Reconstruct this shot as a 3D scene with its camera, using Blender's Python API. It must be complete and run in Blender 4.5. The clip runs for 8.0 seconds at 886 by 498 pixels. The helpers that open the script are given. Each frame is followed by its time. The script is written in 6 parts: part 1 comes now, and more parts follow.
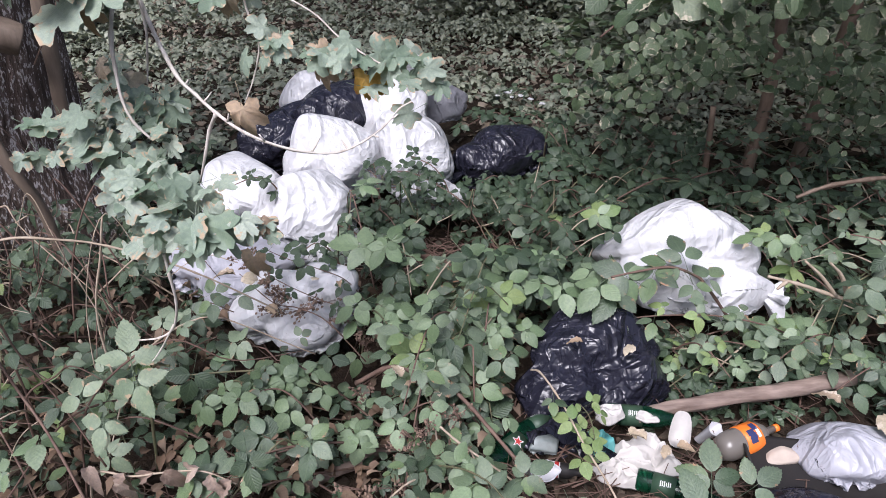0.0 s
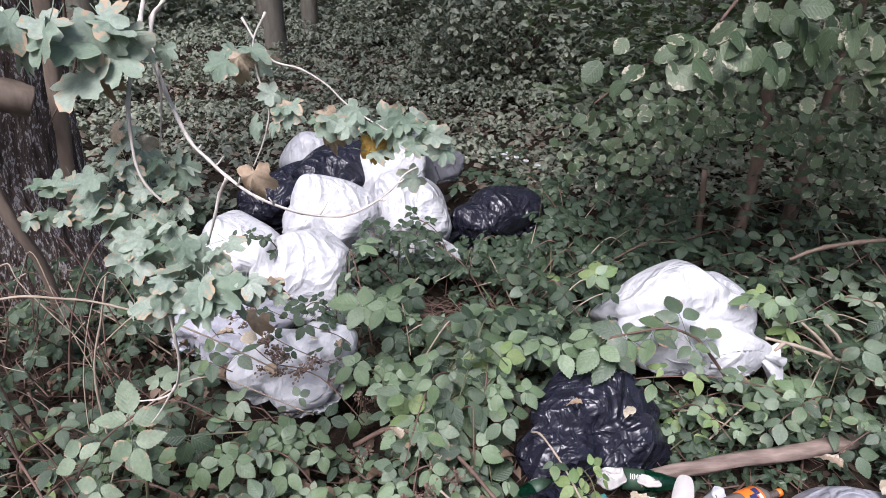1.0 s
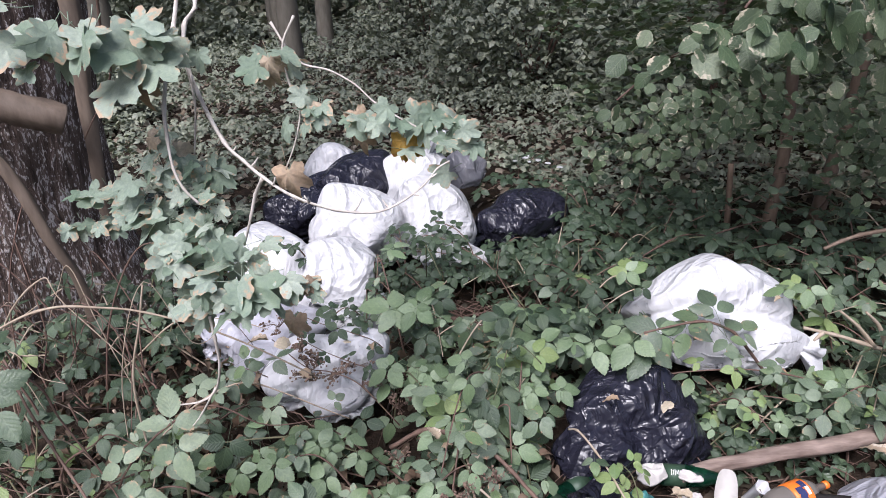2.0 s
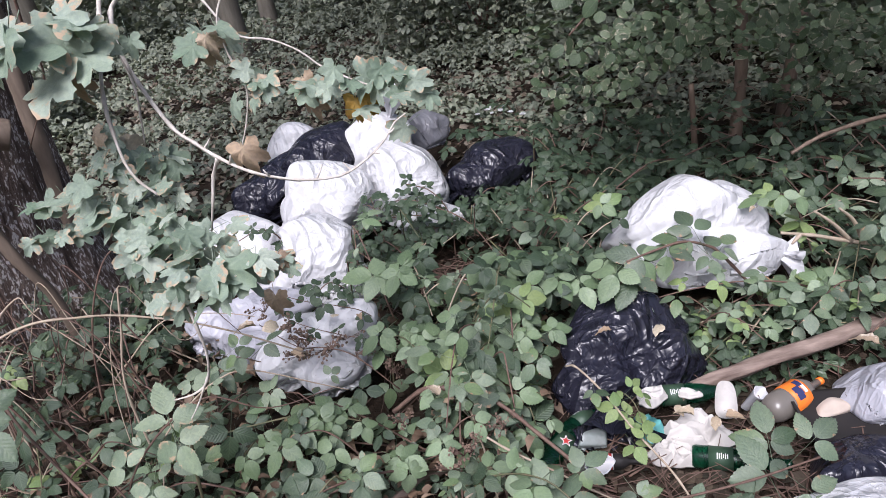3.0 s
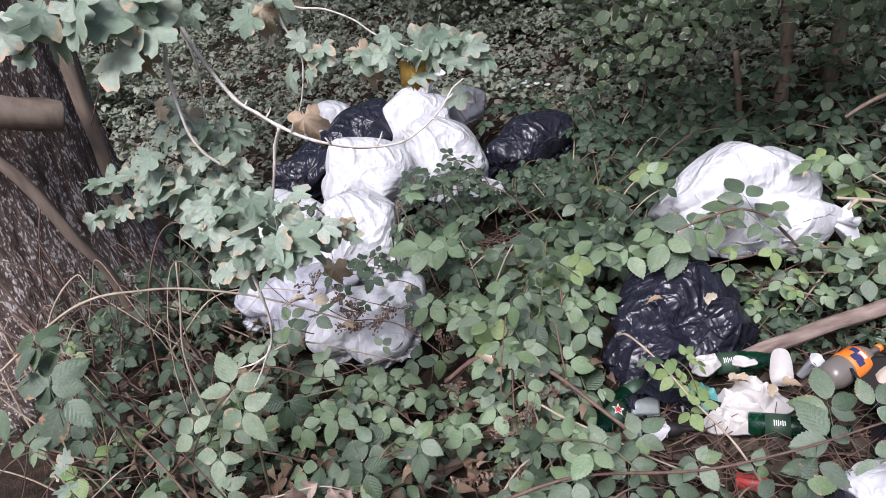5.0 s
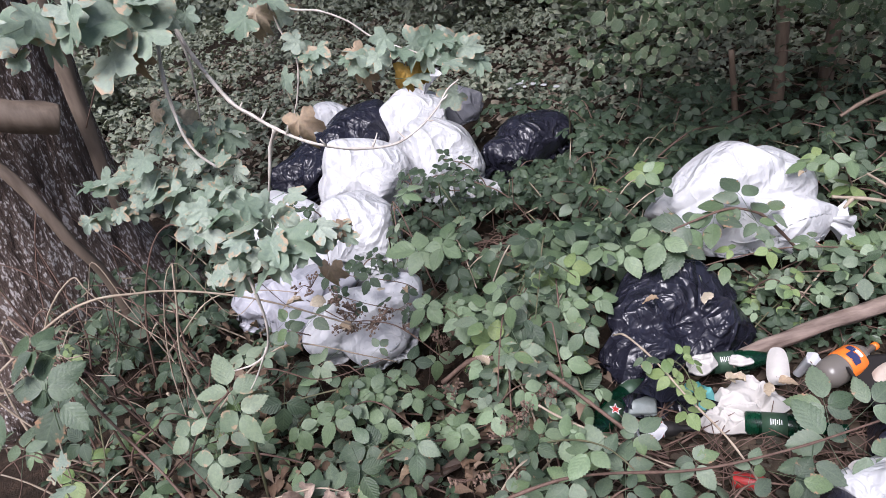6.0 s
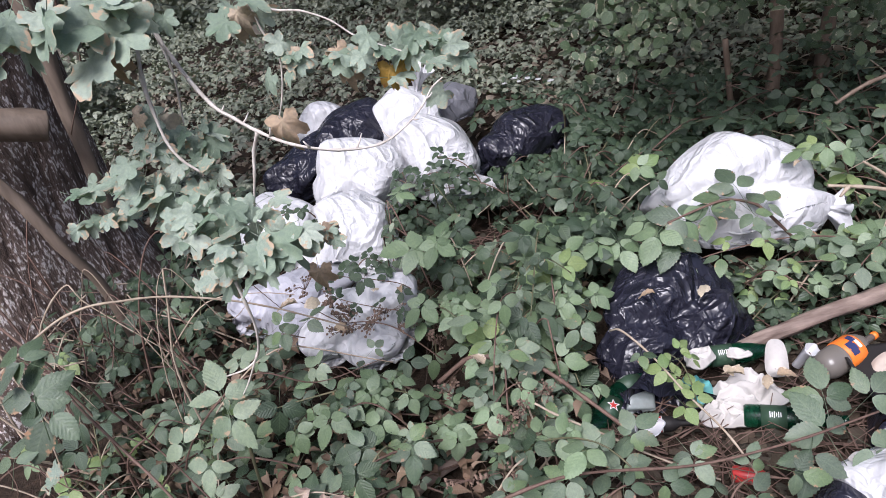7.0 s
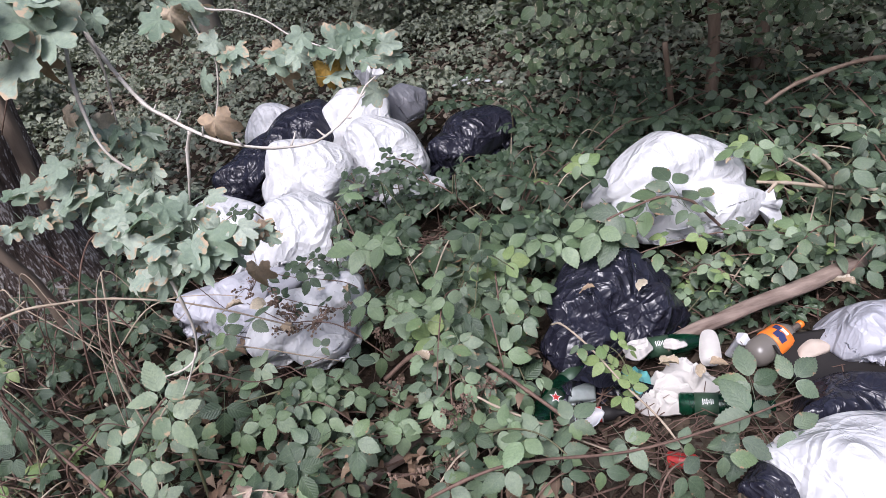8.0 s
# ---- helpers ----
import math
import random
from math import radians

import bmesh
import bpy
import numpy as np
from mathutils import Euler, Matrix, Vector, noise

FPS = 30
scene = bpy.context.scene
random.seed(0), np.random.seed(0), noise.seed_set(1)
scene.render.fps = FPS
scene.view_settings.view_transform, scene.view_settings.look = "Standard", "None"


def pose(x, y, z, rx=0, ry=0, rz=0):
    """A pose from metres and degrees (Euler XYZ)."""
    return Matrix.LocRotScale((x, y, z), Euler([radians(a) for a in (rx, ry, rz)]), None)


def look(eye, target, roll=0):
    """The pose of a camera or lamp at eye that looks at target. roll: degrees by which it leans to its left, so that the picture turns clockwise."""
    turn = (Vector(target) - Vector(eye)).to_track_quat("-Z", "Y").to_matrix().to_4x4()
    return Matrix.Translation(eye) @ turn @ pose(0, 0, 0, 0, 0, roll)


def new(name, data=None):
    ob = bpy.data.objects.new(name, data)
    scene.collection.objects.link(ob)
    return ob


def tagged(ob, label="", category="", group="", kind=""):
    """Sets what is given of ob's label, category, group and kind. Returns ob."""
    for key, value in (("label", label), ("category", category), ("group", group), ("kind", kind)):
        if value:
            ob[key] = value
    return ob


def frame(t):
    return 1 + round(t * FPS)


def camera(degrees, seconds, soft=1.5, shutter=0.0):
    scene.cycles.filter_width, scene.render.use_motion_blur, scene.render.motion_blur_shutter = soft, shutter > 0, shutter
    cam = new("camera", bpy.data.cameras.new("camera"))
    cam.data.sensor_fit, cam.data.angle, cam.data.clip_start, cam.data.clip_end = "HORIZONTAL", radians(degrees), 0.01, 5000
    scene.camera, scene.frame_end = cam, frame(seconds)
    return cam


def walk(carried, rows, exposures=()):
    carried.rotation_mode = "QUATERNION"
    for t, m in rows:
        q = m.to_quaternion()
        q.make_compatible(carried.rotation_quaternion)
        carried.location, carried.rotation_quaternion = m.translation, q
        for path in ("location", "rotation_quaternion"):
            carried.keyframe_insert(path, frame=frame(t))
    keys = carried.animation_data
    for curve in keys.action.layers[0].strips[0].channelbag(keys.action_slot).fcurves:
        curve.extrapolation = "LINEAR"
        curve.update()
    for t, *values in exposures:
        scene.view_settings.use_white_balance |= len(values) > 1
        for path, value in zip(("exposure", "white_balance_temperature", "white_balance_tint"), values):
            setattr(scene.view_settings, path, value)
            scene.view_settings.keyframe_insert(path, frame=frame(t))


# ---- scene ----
import functools

cam = camera(67.4, 8.0, 0.5)
PATH = [
    (0, (0.0000, 0.0000, 1.4300), (0.0194, 1.7703, 0.4996), -0.88),
    (0.5, (-0.0186, 0.0014, 1.4416), (0.0371, 1.8143, 0.5989), -0.50),
    (1, (-0.0216, -0.0125, 1.4469), (0.0221, 1.8305, 0.6714), -0.26),
    (1.5, (-0.0377, -0.0190, 1.4460), (-0.1316, 1.8265, 0.6810), -1.83),
    (1.7, (-0.0545, -0.0217, 1.4364), (-0.0935, 1.8385, 0.7027), -0.82),
    (2.8, (-0.0328, -0.0327, 1.3843), (-0.0139, 1.7935, 0.5689), -10.58),
    (3, (-0.0381, -0.0245, 1.3847), (-0.0105, 1.7907, 0.5455), -10.97),
    (3.5, (-0.0477, -0.0273, 1.3760), (-0.0602, 1.7719, 0.5026), -12.49),
    (4, (-0.0632, -0.0293, 1.3760), (-0.0832, 1.7720, 0.5070), -11.99),
    (4.5, (-0.0869, -0.0387, 1.3814), (-0.1378, 1.7736, 0.5372), -12.77),
    (5, (-0.1029, -0.0344, 1.3724), (-0.1693, 1.7633, 0.4984), -13.15),
    (5.2, (-0.1015, -0.0402, 1.3732), (-0.1775, 1.7557, 0.4962), -13.57),
    (6.3, (-0.0953, -0.0328, 1.3717), (-0.1475, 1.7656, 0.4981), -13.45),
    (6.5, (-0.0834, -0.0313, 1.3692), (-0.1370, 1.7655, 0.4925), -13.99),
    (7, (-0.0728, -0.0203, 1.3667), (-0.1415, 1.7732, 0.4844), -14.84),
    (7.5, (-0.0734, -0.0298, 1.3676), (-0.1177, 1.7694, 0.4952), -14.50),
    (8, (-0.0285, -0.0545, 1.3556), (0.0179, 1.7304, 0.4544), -13.98),
]
walk(cam, [(t, look(eye, target, roll)) for t, eye, target, roll in PATH],
     [(0.0, 0.77, 5950, 19.0), (1.0, 0.83, 5950, 19.0), (1.7, 0.83, 5950, 19.0), (2.8, 0.77, 5950, 19.0), (8.0, 0.77, 5950, 19.0)])

# == world and light ==
world = bpy.data.worlds.new("sky")
scene.world = world
world.use_nodes = True
wn = world.node_tree
sky = wn.nodes.new("ShaderNodeTexSky")
sky.sky_type, sky.sun_disc = "NISHITA", False
sky.sun_elevation, sky.sun_rotation = radians(52), radians(200)
sky.air_density, sky.dust_density, sky.ozone_density = 1.0, 4.0, 1.0
wn.links.new(sky.outputs[0], wn.nodes["Background"].inputs[0])
wn.nodes["Background"].inputs[1].default_value = 0.078

sun_data = bpy.data.lights.new("sun", "SUN")
sun_data.energy, sun_data.angle, sun_data.color = 2.85, radians(30), (1.0, 0.98, 0.94)
sun = new("sun", sun_data)
sun.matrix_world = look((-1.5, -3.8, 5.6), (0, 0, 0))


# == materials ==
def mat_base(name, rough=0.6, metal=0.0, spec=0.5):
    m = bpy.data.materials.new(name)
    m.use_nodes = True
    b = m.node_tree.nodes["Principled BSDF"]
    b.inputs["Roughness"].default_value = rough
    b.inputs["Metallic"].default_value = metal
    b.inputs["Specular IOR Level"].default_value = spec
    return m, m.node_tree, b


def link(nt, a, b):
    nt.links.new(a, b)


def math_node(nt, op, a, b=None, clamp=False):
    n = nt.nodes.new("ShaderNodeMath")
    n.operation, n.use_clamp = op, clamp
    for k, v in enumerate((a, b)):
        if v is None:
            continue
        if isinstance(v, (int, float)):
            n.inputs[k].default_value = v
        else:
            link(nt, v, n.inputs[k])
    return n.outputs[0]


def mix_node(nt, fac, a, b, blend="MIX"):
    n = nt.nodes.new("ShaderNodeMix")
    n.data_type, n.blend_type = "RGBA", blend
    for k, v in ((0, fac), (6, a), (7, b)):
        if isinstance(v, (int, float)):
            n.inputs[k].default_value = v
        elif isinstance(v, tuple):
            n.inputs[k].default_value = (*v, 1)
        else:
            link(nt, v, n.inputs[k])
    return n.outputs[2]


def ramp_node(nt, fac, stops):
    n = nt.nodes.new("ShaderNodeValToRGB")
    while len(n.color_ramp.elements) < len(stops):
        n.color_ramp.elements.new(0.5)
    for e, (p, c) in zip(n.color_ramp.elements, stops):
        e.position = p
        e.color = (*c, 1) if isinstance(c, tuple) else (c, c, c, 1)
    link(nt, fac, n.inputs[0])
    return n.outputs[0]


def noise_node(nt, scale, detail=4, rough=0.55, stretch=(1, 1, 1), coord="Object", distort=0.0):
    tc = nt.nodes.new("ShaderNodeTexCoord")
    mp = nt.nodes.new("ShaderNodeMapping")
    mp.inputs["Scale"].default_value = stretch
    link(nt, tc.outputs[coord], mp.inputs[0])
    n = nt.nodes.new("ShaderNodeTexNoise")
    n.inputs["Scale"].default_value, n.inputs["Detail"].default_value = scale, detail
    n.inputs["Roughness"].default_value, n.inputs["Distortion"].default_value = rough, distort
    link(nt, mp.outputs[0], n.inputs[0])
    return n.outputs[0]


def bump_node(nt, bsdf, height, strength=0.4, dist=0.01):
    n = nt.nodes.new("ShaderNodeBump")
    n.inputs["Strength"].default_value, n.inputs["Distance"].default_value = strength, dist
    link(nt, height, n.inputs["Height"])
    link(nt, n.outputs[0], bsdf.inputs["Normal"])
    return n


def leaf_material(name, tones, edge=None, edge_amount=0.0, vein=0.25, rough=0.38, translucent=0.19, spots=0.0, lateral=7.0, pleat=0.32):
    """Leaf surface: tones vary from leaf to leaf, pale veins by the leaf's own coordinates, dry brown rims and spots."""
    m, nt, b = mat_base(name, rough, spec=0.42)
    oi, ge = nt.nodes.new("ShaderNodeObjectInfo"), nt.nodes.new("ShaderNodeNewGeometry")
    rnd = math_node(nt, "FRACT", math_node(nt, "ADD", oi.outputs["Random"], ge.outputs["Random Per Island"]))
    n = len(tones)
    col = ramp_node(nt, rnd, [(k / max(1, n - 1), c) for k, c in enumerate(tones)])
    patch = noise_node(nt, 35, 3)
    col = mix_node(nt, math_node(nt, "MULTIPLY", patch, 0.5), col, mix_node(nt, 0.6, col, (0.02, 0.035, 0.015), "MIX"))
    broad = ramp_node(nt, noise_node(nt, 9, 2), [(0.38, 0.0), (0.62, 1.0)])
    col = mix_node(nt, math_node(nt, "MULTIPLY", broad, 0.3), col, mix_node(nt, 1.0, col, (1.75, 1.65, 1.45), "MULTIPLY"))
    uv = nt.nodes.new("ShaderNodeUVMap")
    sx = nt.nodes.new("ShaderNodeSeparateXYZ")
    link(nt, uv.outputs[0], sx.inputs[0])
    au = math_node(nt, "ABSOLUTE", math_node(nt, "SUBTRACT", sx.outputs[0], 0.5))
    mid = math_node(nt, "SUBTRACT", 1.0, math_node(nt, "MULTIPLY", au, 26.0), True)
    lat = math_node(nt, "FRACT", math_node(nt, "MULTIPLY", math_node(nt, "SUBTRACT", sx.outputs[1], math_node(nt, "MULTIPLY", au, 0.75)), lateral))
    lat = math_node(nt, "ABSOLUTE", math_node(nt, "SUBTRACT", lat, 0.5))
    fold = math_node(nt, "MULTIPLY", lat, 2.0)
    latv = math_node(nt, "SUBTRACT", 1.0, math_node(nt, "MULTIPLY", lat, 9.0), True)
    veins = math_node(nt, "MAXIMUM", mid, math_node(nt, "MULTIPLY", latv, 0.45))
    col = mix_node(nt, math_node(nt, "MULTIPLY", veins, vein), col, (0.3, 0.38, 0.22))
    if edge:
        en = noise_node(nt, 5, 3)
        lim = math_node(nt, "ADD", math_node(nt, "MULTIPLY", au, 1.0), math_node(nt, "MULTIPLY", en, 1.1))
        lim = math_node(nt, "ADD", lim, math_node(nt, "MULTIPLY", rnd, 0.25))
        msk = math_node(nt, "MULTIPLY", math_node(nt, "SUBTRACT", lim, 1.18 - edge_amount), 9.0, True)
        col = mix_node(nt, msk, col, edge)
    if spots:
        sp = noise_node(nt, 160, 1)
        col = mix_node(nt, math_node(nt, "MULTIPLY", math_node(nt, "SUBTRACT", sp, 0.68), 12 * spots, True), col, (0.42, 0.36, 0.26))
    link(nt, col, b.inputs["Base Color"])
    hgt = math_node(nt, "ADD", math_node(nt, "MULTIPLY", fold, pleat), math_node(nt, "MULTIPLY", noise_node(nt, 120, 2), 0.3))
    bump_node(nt, b, hgt, 0.45, 0.004)
    link(nt, math_node(nt, "ADD", math_node(nt, "MULTIPLY", patch, 0.25), rough - 0.12), b.inputs["Roughness"])
    tr = nt.nodes.new("ShaderNodeBsdfTranslucent")
    link(nt, mix_node(nt, 0.5, col, (0.16, 0.24, 0.04)), tr.inputs[0])
    mx = nt.nodes.new("ShaderNodeMixShader")
    mx.inputs[0].default_value = translucent
    link(nt, b.outputs[0], mx.inputs[1])
    link(nt, tr.outputs[0], mx.inputs[2])
    link(nt, mx.outputs[0], nt.nodes["Material Output"].inputs[0])
    return m


def stem_material(name, a, b_col, scale=60, rough=0.65, stretch=(1, 1, 0.25), bump=0.5):
    m, nt, b = mat_base(name, rough, spec=0.3)
    n1, n2 = noise_node(nt, scale, 4, 0.6, stretch), noise_node(nt, scale * 0.13, 3)
    col = mix_node(nt, ramp_node(nt, n1, [(0.3, 0.0), (0.7, 1.0)]), a, b_col)
    col = mix_node(nt, math_node(nt, "MULTIPLY", n2, 0.5), col, tuple(c * 0.45 for c in a))
    link(nt, col, b.inputs["Base Color"])
    bump_node(nt, b, n1, bump, 0.004)
    return m


def film_material(name, base, dirt, rough=0.35, translucent=0.2, wrinkle=0.5, dirt_amount=0.5, spec=0.5, crumple=0.0):
    """Thin polythene: sharp fine creases, smears of dirt, a little light passing through."""
    m, nt, b = mat_base(name, rough, spec=spec)
    big = noise_node(nt, 4.5, 4, 0.55, distort=0.8)
    lines = None
    for scale, stretch, width in ((4.5, (1, 1, 0.5), 13), (9, (0.6, 1, 0.8), 11), (21, (1, 0.8, 0.7), 9)):
        n = noise_node(nt, scale, 2, 0.5, stretch, distort=0.9)
        l = math_node(nt, "SUBTRACT", 1.0, math_node(nt, "MULTIPLY", math_node(nt, "ABSOLUTE", math_node(nt, "SUBTRACT", n, 0.5)), width), True)
        l = math_node(nt, "MULTIPLY", l, 6.0 / scale)
        lines = l if lines is None else math_node(nt, "ADD", lines, l)
    hgt = math_node(nt, "ADD", math_node(nt, "MULTIPLY", lines, 0.5), big)
    if crumple:
        tc = nt.nodes.new("ShaderNodeTexCoord")
        wob = nt.nodes.new("ShaderNodeTexNoise")
        wob.inputs["Scale"].default_value = 6
        link(nt, tc.outputs["Object"], wob.inputs[0])
        ad = nt.nodes.new("ShaderNodeVectorMath")
        ad.operation = "MULTIPLY_ADD"
        link(nt, wob.outputs["Color"], ad.inputs[0])
        ad.inputs[1].default_value = (0.16, 0.16, 0.16)
        link(nt, tc.outputs["Object"], ad.inputs[2])
        for scale, w in ((7, 1.5), (15, 0.6)):
            vo = nt.nodes.new("ShaderNodeTexVoronoi")
            vo.inputs["Scale"].default_value = scale
            link(nt, ad.outputs[0], vo.inputs["Vector"])
            hgt = math_node(nt, "ADD", hgt, math_node(nt, "MULTIPLY", vo.outputs["Distance"], w * crumple))
    d = math_node(nt, "MULTIPLY", math_node(nt, "SUBTRACT", noise_node(nt, 9, 6, 0.7), 0.56), 5.0 * dirt_amount, True)
    col = mix_node(nt, math_node(nt, "MULTIPLY", d, 0.6), base, dirt)
    speck = math_node(nt, "MULTIPLY", math_node(nt, "SUBTRACT", noise_node(nt, 90, 2, 0.6), 0.7), 14.0 * dirt_amount, True)
    col = mix_node(nt, math_node(nt, "MULTIPLY", speck, 0.8), col, (0.12, 0.09, 0.07))
    link(nt, col, b.inputs["Base Color"])
    bump_node(nt, b, hgt, wrinkle, 0.02)
    link(nt, math_node(nt, "ADD", math_node(nt, "MULTIPLY", big, 0.22), rough - 0.11), b.inputs["Roughness"])
    if translucent:
        tr = nt.nodes.new("ShaderNodeBsdfTranslucent")
        link(nt, col, tr.inputs[0])
        mx = nt.nodes.new("ShaderNodeMixShader")
        mx.inputs[0].default_value = translucent
        link(nt, b.outputs[0], mx.inputs[1])
        link(nt, tr.outputs[0], mx.inputs[2])
        link(nt, mx.outputs[0], nt.nodes["Material Output"].inputs[0])
    return m


def plain_material(name, col, rough=0.5, metal=0.0, vary=0.25, scale=40, bump=0.15, spec=0.5):
    m, nt, b = mat_base(name, rough, metal, spec)
    n1, n2 = noise_node(nt, scale, 5), noise_node(nt, scale * 0.2, 2)
    c = mix_node(nt, math_node(nt, "MULTIPLY", n1, vary), col, tuple(v * 0.4 for v in col))
    c = mix_node(nt, math_node(nt, "MULTIPLY", n2, vary * 0.6), c, (0.12, 0.09, 0.06))
    link(nt, c, b.inputs["Base Color"])
    bump_node(nt, b, n1, bump, 0.004)
    return m


def glass_material(name, col, rough=0.08, clear=0.85):
    m, nt, b = mat_base(name, rough)
    b.inputs["Base Color"].default_value = (*col, 1)
    b.inputs["Transmission Weight"].default_value = clear
    b.inputs["IOR"].default_value = 1.45
    n = noise_node(nt, 18, 4)
    link(nt, math_node(nt, "ADD", math_node(nt, "MULTIPLY", n, 0.3), rough), b.inputs["Roughness"])
    return m


def ground_material():
    m, nt, b = mat_base("forest soil and leaf litter", 0.9, spec=0.2)
    n1, n2, n3 = noise_node(nt, 3, 6, 0.65), noise_node(nt, 28, 6, 0.7), noise_node(nt, 140, 3, 0.6)
    col = ramp_node(nt, n2, [(0.3, (0.012, 0.008, 0.006)), (0.5, (0.04, 0.026, 0.019)), (0.7, (0.1, 0.062, 0.043))])
    col = mix_node(nt, math_node(nt, "MULTIPLY", n1, 0.7), col, (0.035, 0.027, 0.017))
    link(nt, col, b.inputs["Base Color"])
    bump_node(nt, b, math_node(nt, "ADD", n2, math_node(nt, "MULTIPLY", n3, 0.5)), 0.9, 0.03)
    return m


def bark_material():
    m, nt, b = mat_base("fissured grey brown bark", 0.8, spec=0.3)
    n1 = noise_node(nt, 34, 5, 0.6, (1, 1, 0.22), distort=0.5)
    n2 = noise_node(nt, 120, 3, 0.6, (1, 1, 0.4))
    n3 = noise_node(nt, 2.2, 4)
    col = ramp_node(nt, n1, [(0.34, (0.035, 0.024, 0.02)), (0.48, (0.1, 0.072, 0.06)), (0.64, (0.19, 0.145, 0.125))])
    fl = math_node(nt, "MULTIPLY", math_node(nt, "SUBTRACT", math_node(nt, "MULTIPLY", n2, math_node(nt, "ADD", n1, 0.5)), 0.555), 16.0, True)
    col = mix_node(nt, fl, col, (0.62, 0.58, 0.56))
    col = mix_node(nt, math_node(nt, "MULTIPLY", n3, 0.35), col, (0.075, 0.05, 0.04))
    link(nt, col, b.inputs["Base Color"])
    bump_node(nt, b, math_node(nt, "ADD", n1, math_node(nt, "MULTIPLY", n2, 0.5)), 0.65, 0.03)
    return m


M_GROUND = ground_material()
M_BARK = bark_material()
M_BRAMBLE = leaf_material("bramble leaf", [(0.048, 0.078, 0.046), (0.155, 0.21, 0.145), (0.07, 0.108, 0.066), (0.21, 0.265, 0.19), (0.052, 0.08, 0.055), (0.155, 0.225, 0.11), (0.12, 0.155, 0.118), (0.04, 0.062, 0.04)], (0.34, 0.2, 0.12), -0.02, vein=0.14, spots=0.4, pleat=0.2, rough=0.3)
# darker copy of the bramble leaf: shade is put into its colour
M_BRAMBLE_SHADED = leaf_material("shaded bramble leaf", [(0.034, 0.056, 0.036), (0.045, 0.07, 0.042), (0.038, 0.062, 0.04), (0.06, 0.09, 0.05)], vein=0.15, translucent=0.12, pleat=0.5)
M_BRAMBLE_PALE = leaf_material("dusty pale bramble leaf", [(0.25, 0.31, 0.22), (0.19, 0.25, 0.165), (0.29, 0.35, 0.26), (0.15, 0.21, 0.14)], (0.4, 0.3, 0.2), 0.03, vein=0.16, spots=0.7, pleat=0.2)
# brighter copy of the bramble leaf: the light it catches is put into its colour
M_BRAMBLE_LIT = leaf_material("lit bramble leaf", [(0.2, 0.285, 0.165), (0.15, 0.22, 0.115), (0.26, 0.335, 0.225), (0.11, 0.165, 0.09), (0.22, 0.295, 0.18)], vein=0.18, spots=0.25, pleat=0.25, rough=0.32)
M_YOUNG = leaf_material("young bramble leaf", [(0.18, 0.27, 0.1), (0.25, 0.32, 0.13), (0.15, 0.23, 0.09)], vein=0.3, pleat=0.3)
M_MAPLE = leaf_material("dull grey green maple leaf", [(0.19, 0.26, 0.19), (0.33, 0.4, 0.33), (0.15, 0.22, 0.155), (0.4, 0.46, 0.39), (0.24, 0.31, 0.245), (0.3, 0.37, 0.31)], (0.46, 0.34, 0.23), 0.17, vein=0.12, rough=0.42, lateral=4.0, spots=0.3, pleat=0.2)
M_DRYLEAF = leaf_material("dry brown leaf", [(0.42, 0.34, 0.25), (0.36, 0.25, 0.17), (0.5, 0.43, 0.33), (0.3, 0.21, 0.15)], (0.58, 0.5, 0.4), 0.12, vein=0.08, rough=0.75, translucent=0.15, pleat=0.2)
M_YELLOWLEAF = leaf_material("yellowed leaf", [(0.5, 0.36, 0.05), (0.45, 0.25, 0.06)], (0.35, 0.15, 0.05), 0.1, vein=0.1, rough=0.6, pleat=0.2)
M_HAZEL = leaf_material("hazel leaf", [(0.045, 0.075, 0.038), (0.1, 0.14, 0.078), (0.06, 0.098, 0.052), (0.15, 0.19, 0.118), (0.04, 0.066, 0.036)], (0.42, 0.38, 0.28), 0.08, vein=0.2, lateral=8.0, spots=0.7, pleat=0.3)
M_CARPET = leaf_material("woodland undergrowth leaf", [(0.2, 0.22, 0.17), (0.26, 0.285, 0.22), (0.21, 0.235, 0.18), (0.34, 0.36, 0.28), (0.155, 0.18, 0.135)], vein=0.15, rough=0.42, translucent=0.15)
M_CANOPY = leaf_material("canopy leaf", [(0.04, 0.075, 0.03), (0.06, 0.1, 0.04)], vein=0.1)
M_CANE = stem_material("reddish bramble cane", (0.115, 0.068, 0.053), (0.21, 0.14, 0.108))
M_CANE_DRY = stem_material("dry pale cane", (0.36, 0.28, 0.2), (0.5, 0.42, 0.33))
M_TWIG = stem_material("pale smooth twig bark", (0.46, 0.41, 0.35), (0.78, 0.73, 0.67), 80)
M_GREENSTEM = stem_material("green leaf stalk", (0.1, 0.12, 0.06), (0.2, 0.16, 0.1))
M_LOG = stem_material("weathered branch wood", (0.14, 0.098, 0.08), (0.4, 0.31, 0.26), 40, stretch=(0.2, 1, 1), bump=1.0)
M_LIMB = stem_material("smooth brown limb bark", (0.11, 0.083, 0.062), (0.2, 0.155, 0.12), 30, bump=0.9)
M_LITTER = leaf_material("rotting leaf litter", [(0.052, 0.034, 0.026), (0.032, 0.021, 0.017), (0.08, 0.052, 0.039), (0.024, 0.017, 0.013), (0.12, 0.078, 0.057)], vein=0.08, rough=0.8, translucent=0.1, pleat=0.2)
M_TRUNK = stem_material("grey forest trunk bark", (0.13, 0.115, 0.09), (0.22, 0.2, 0.165), 18)
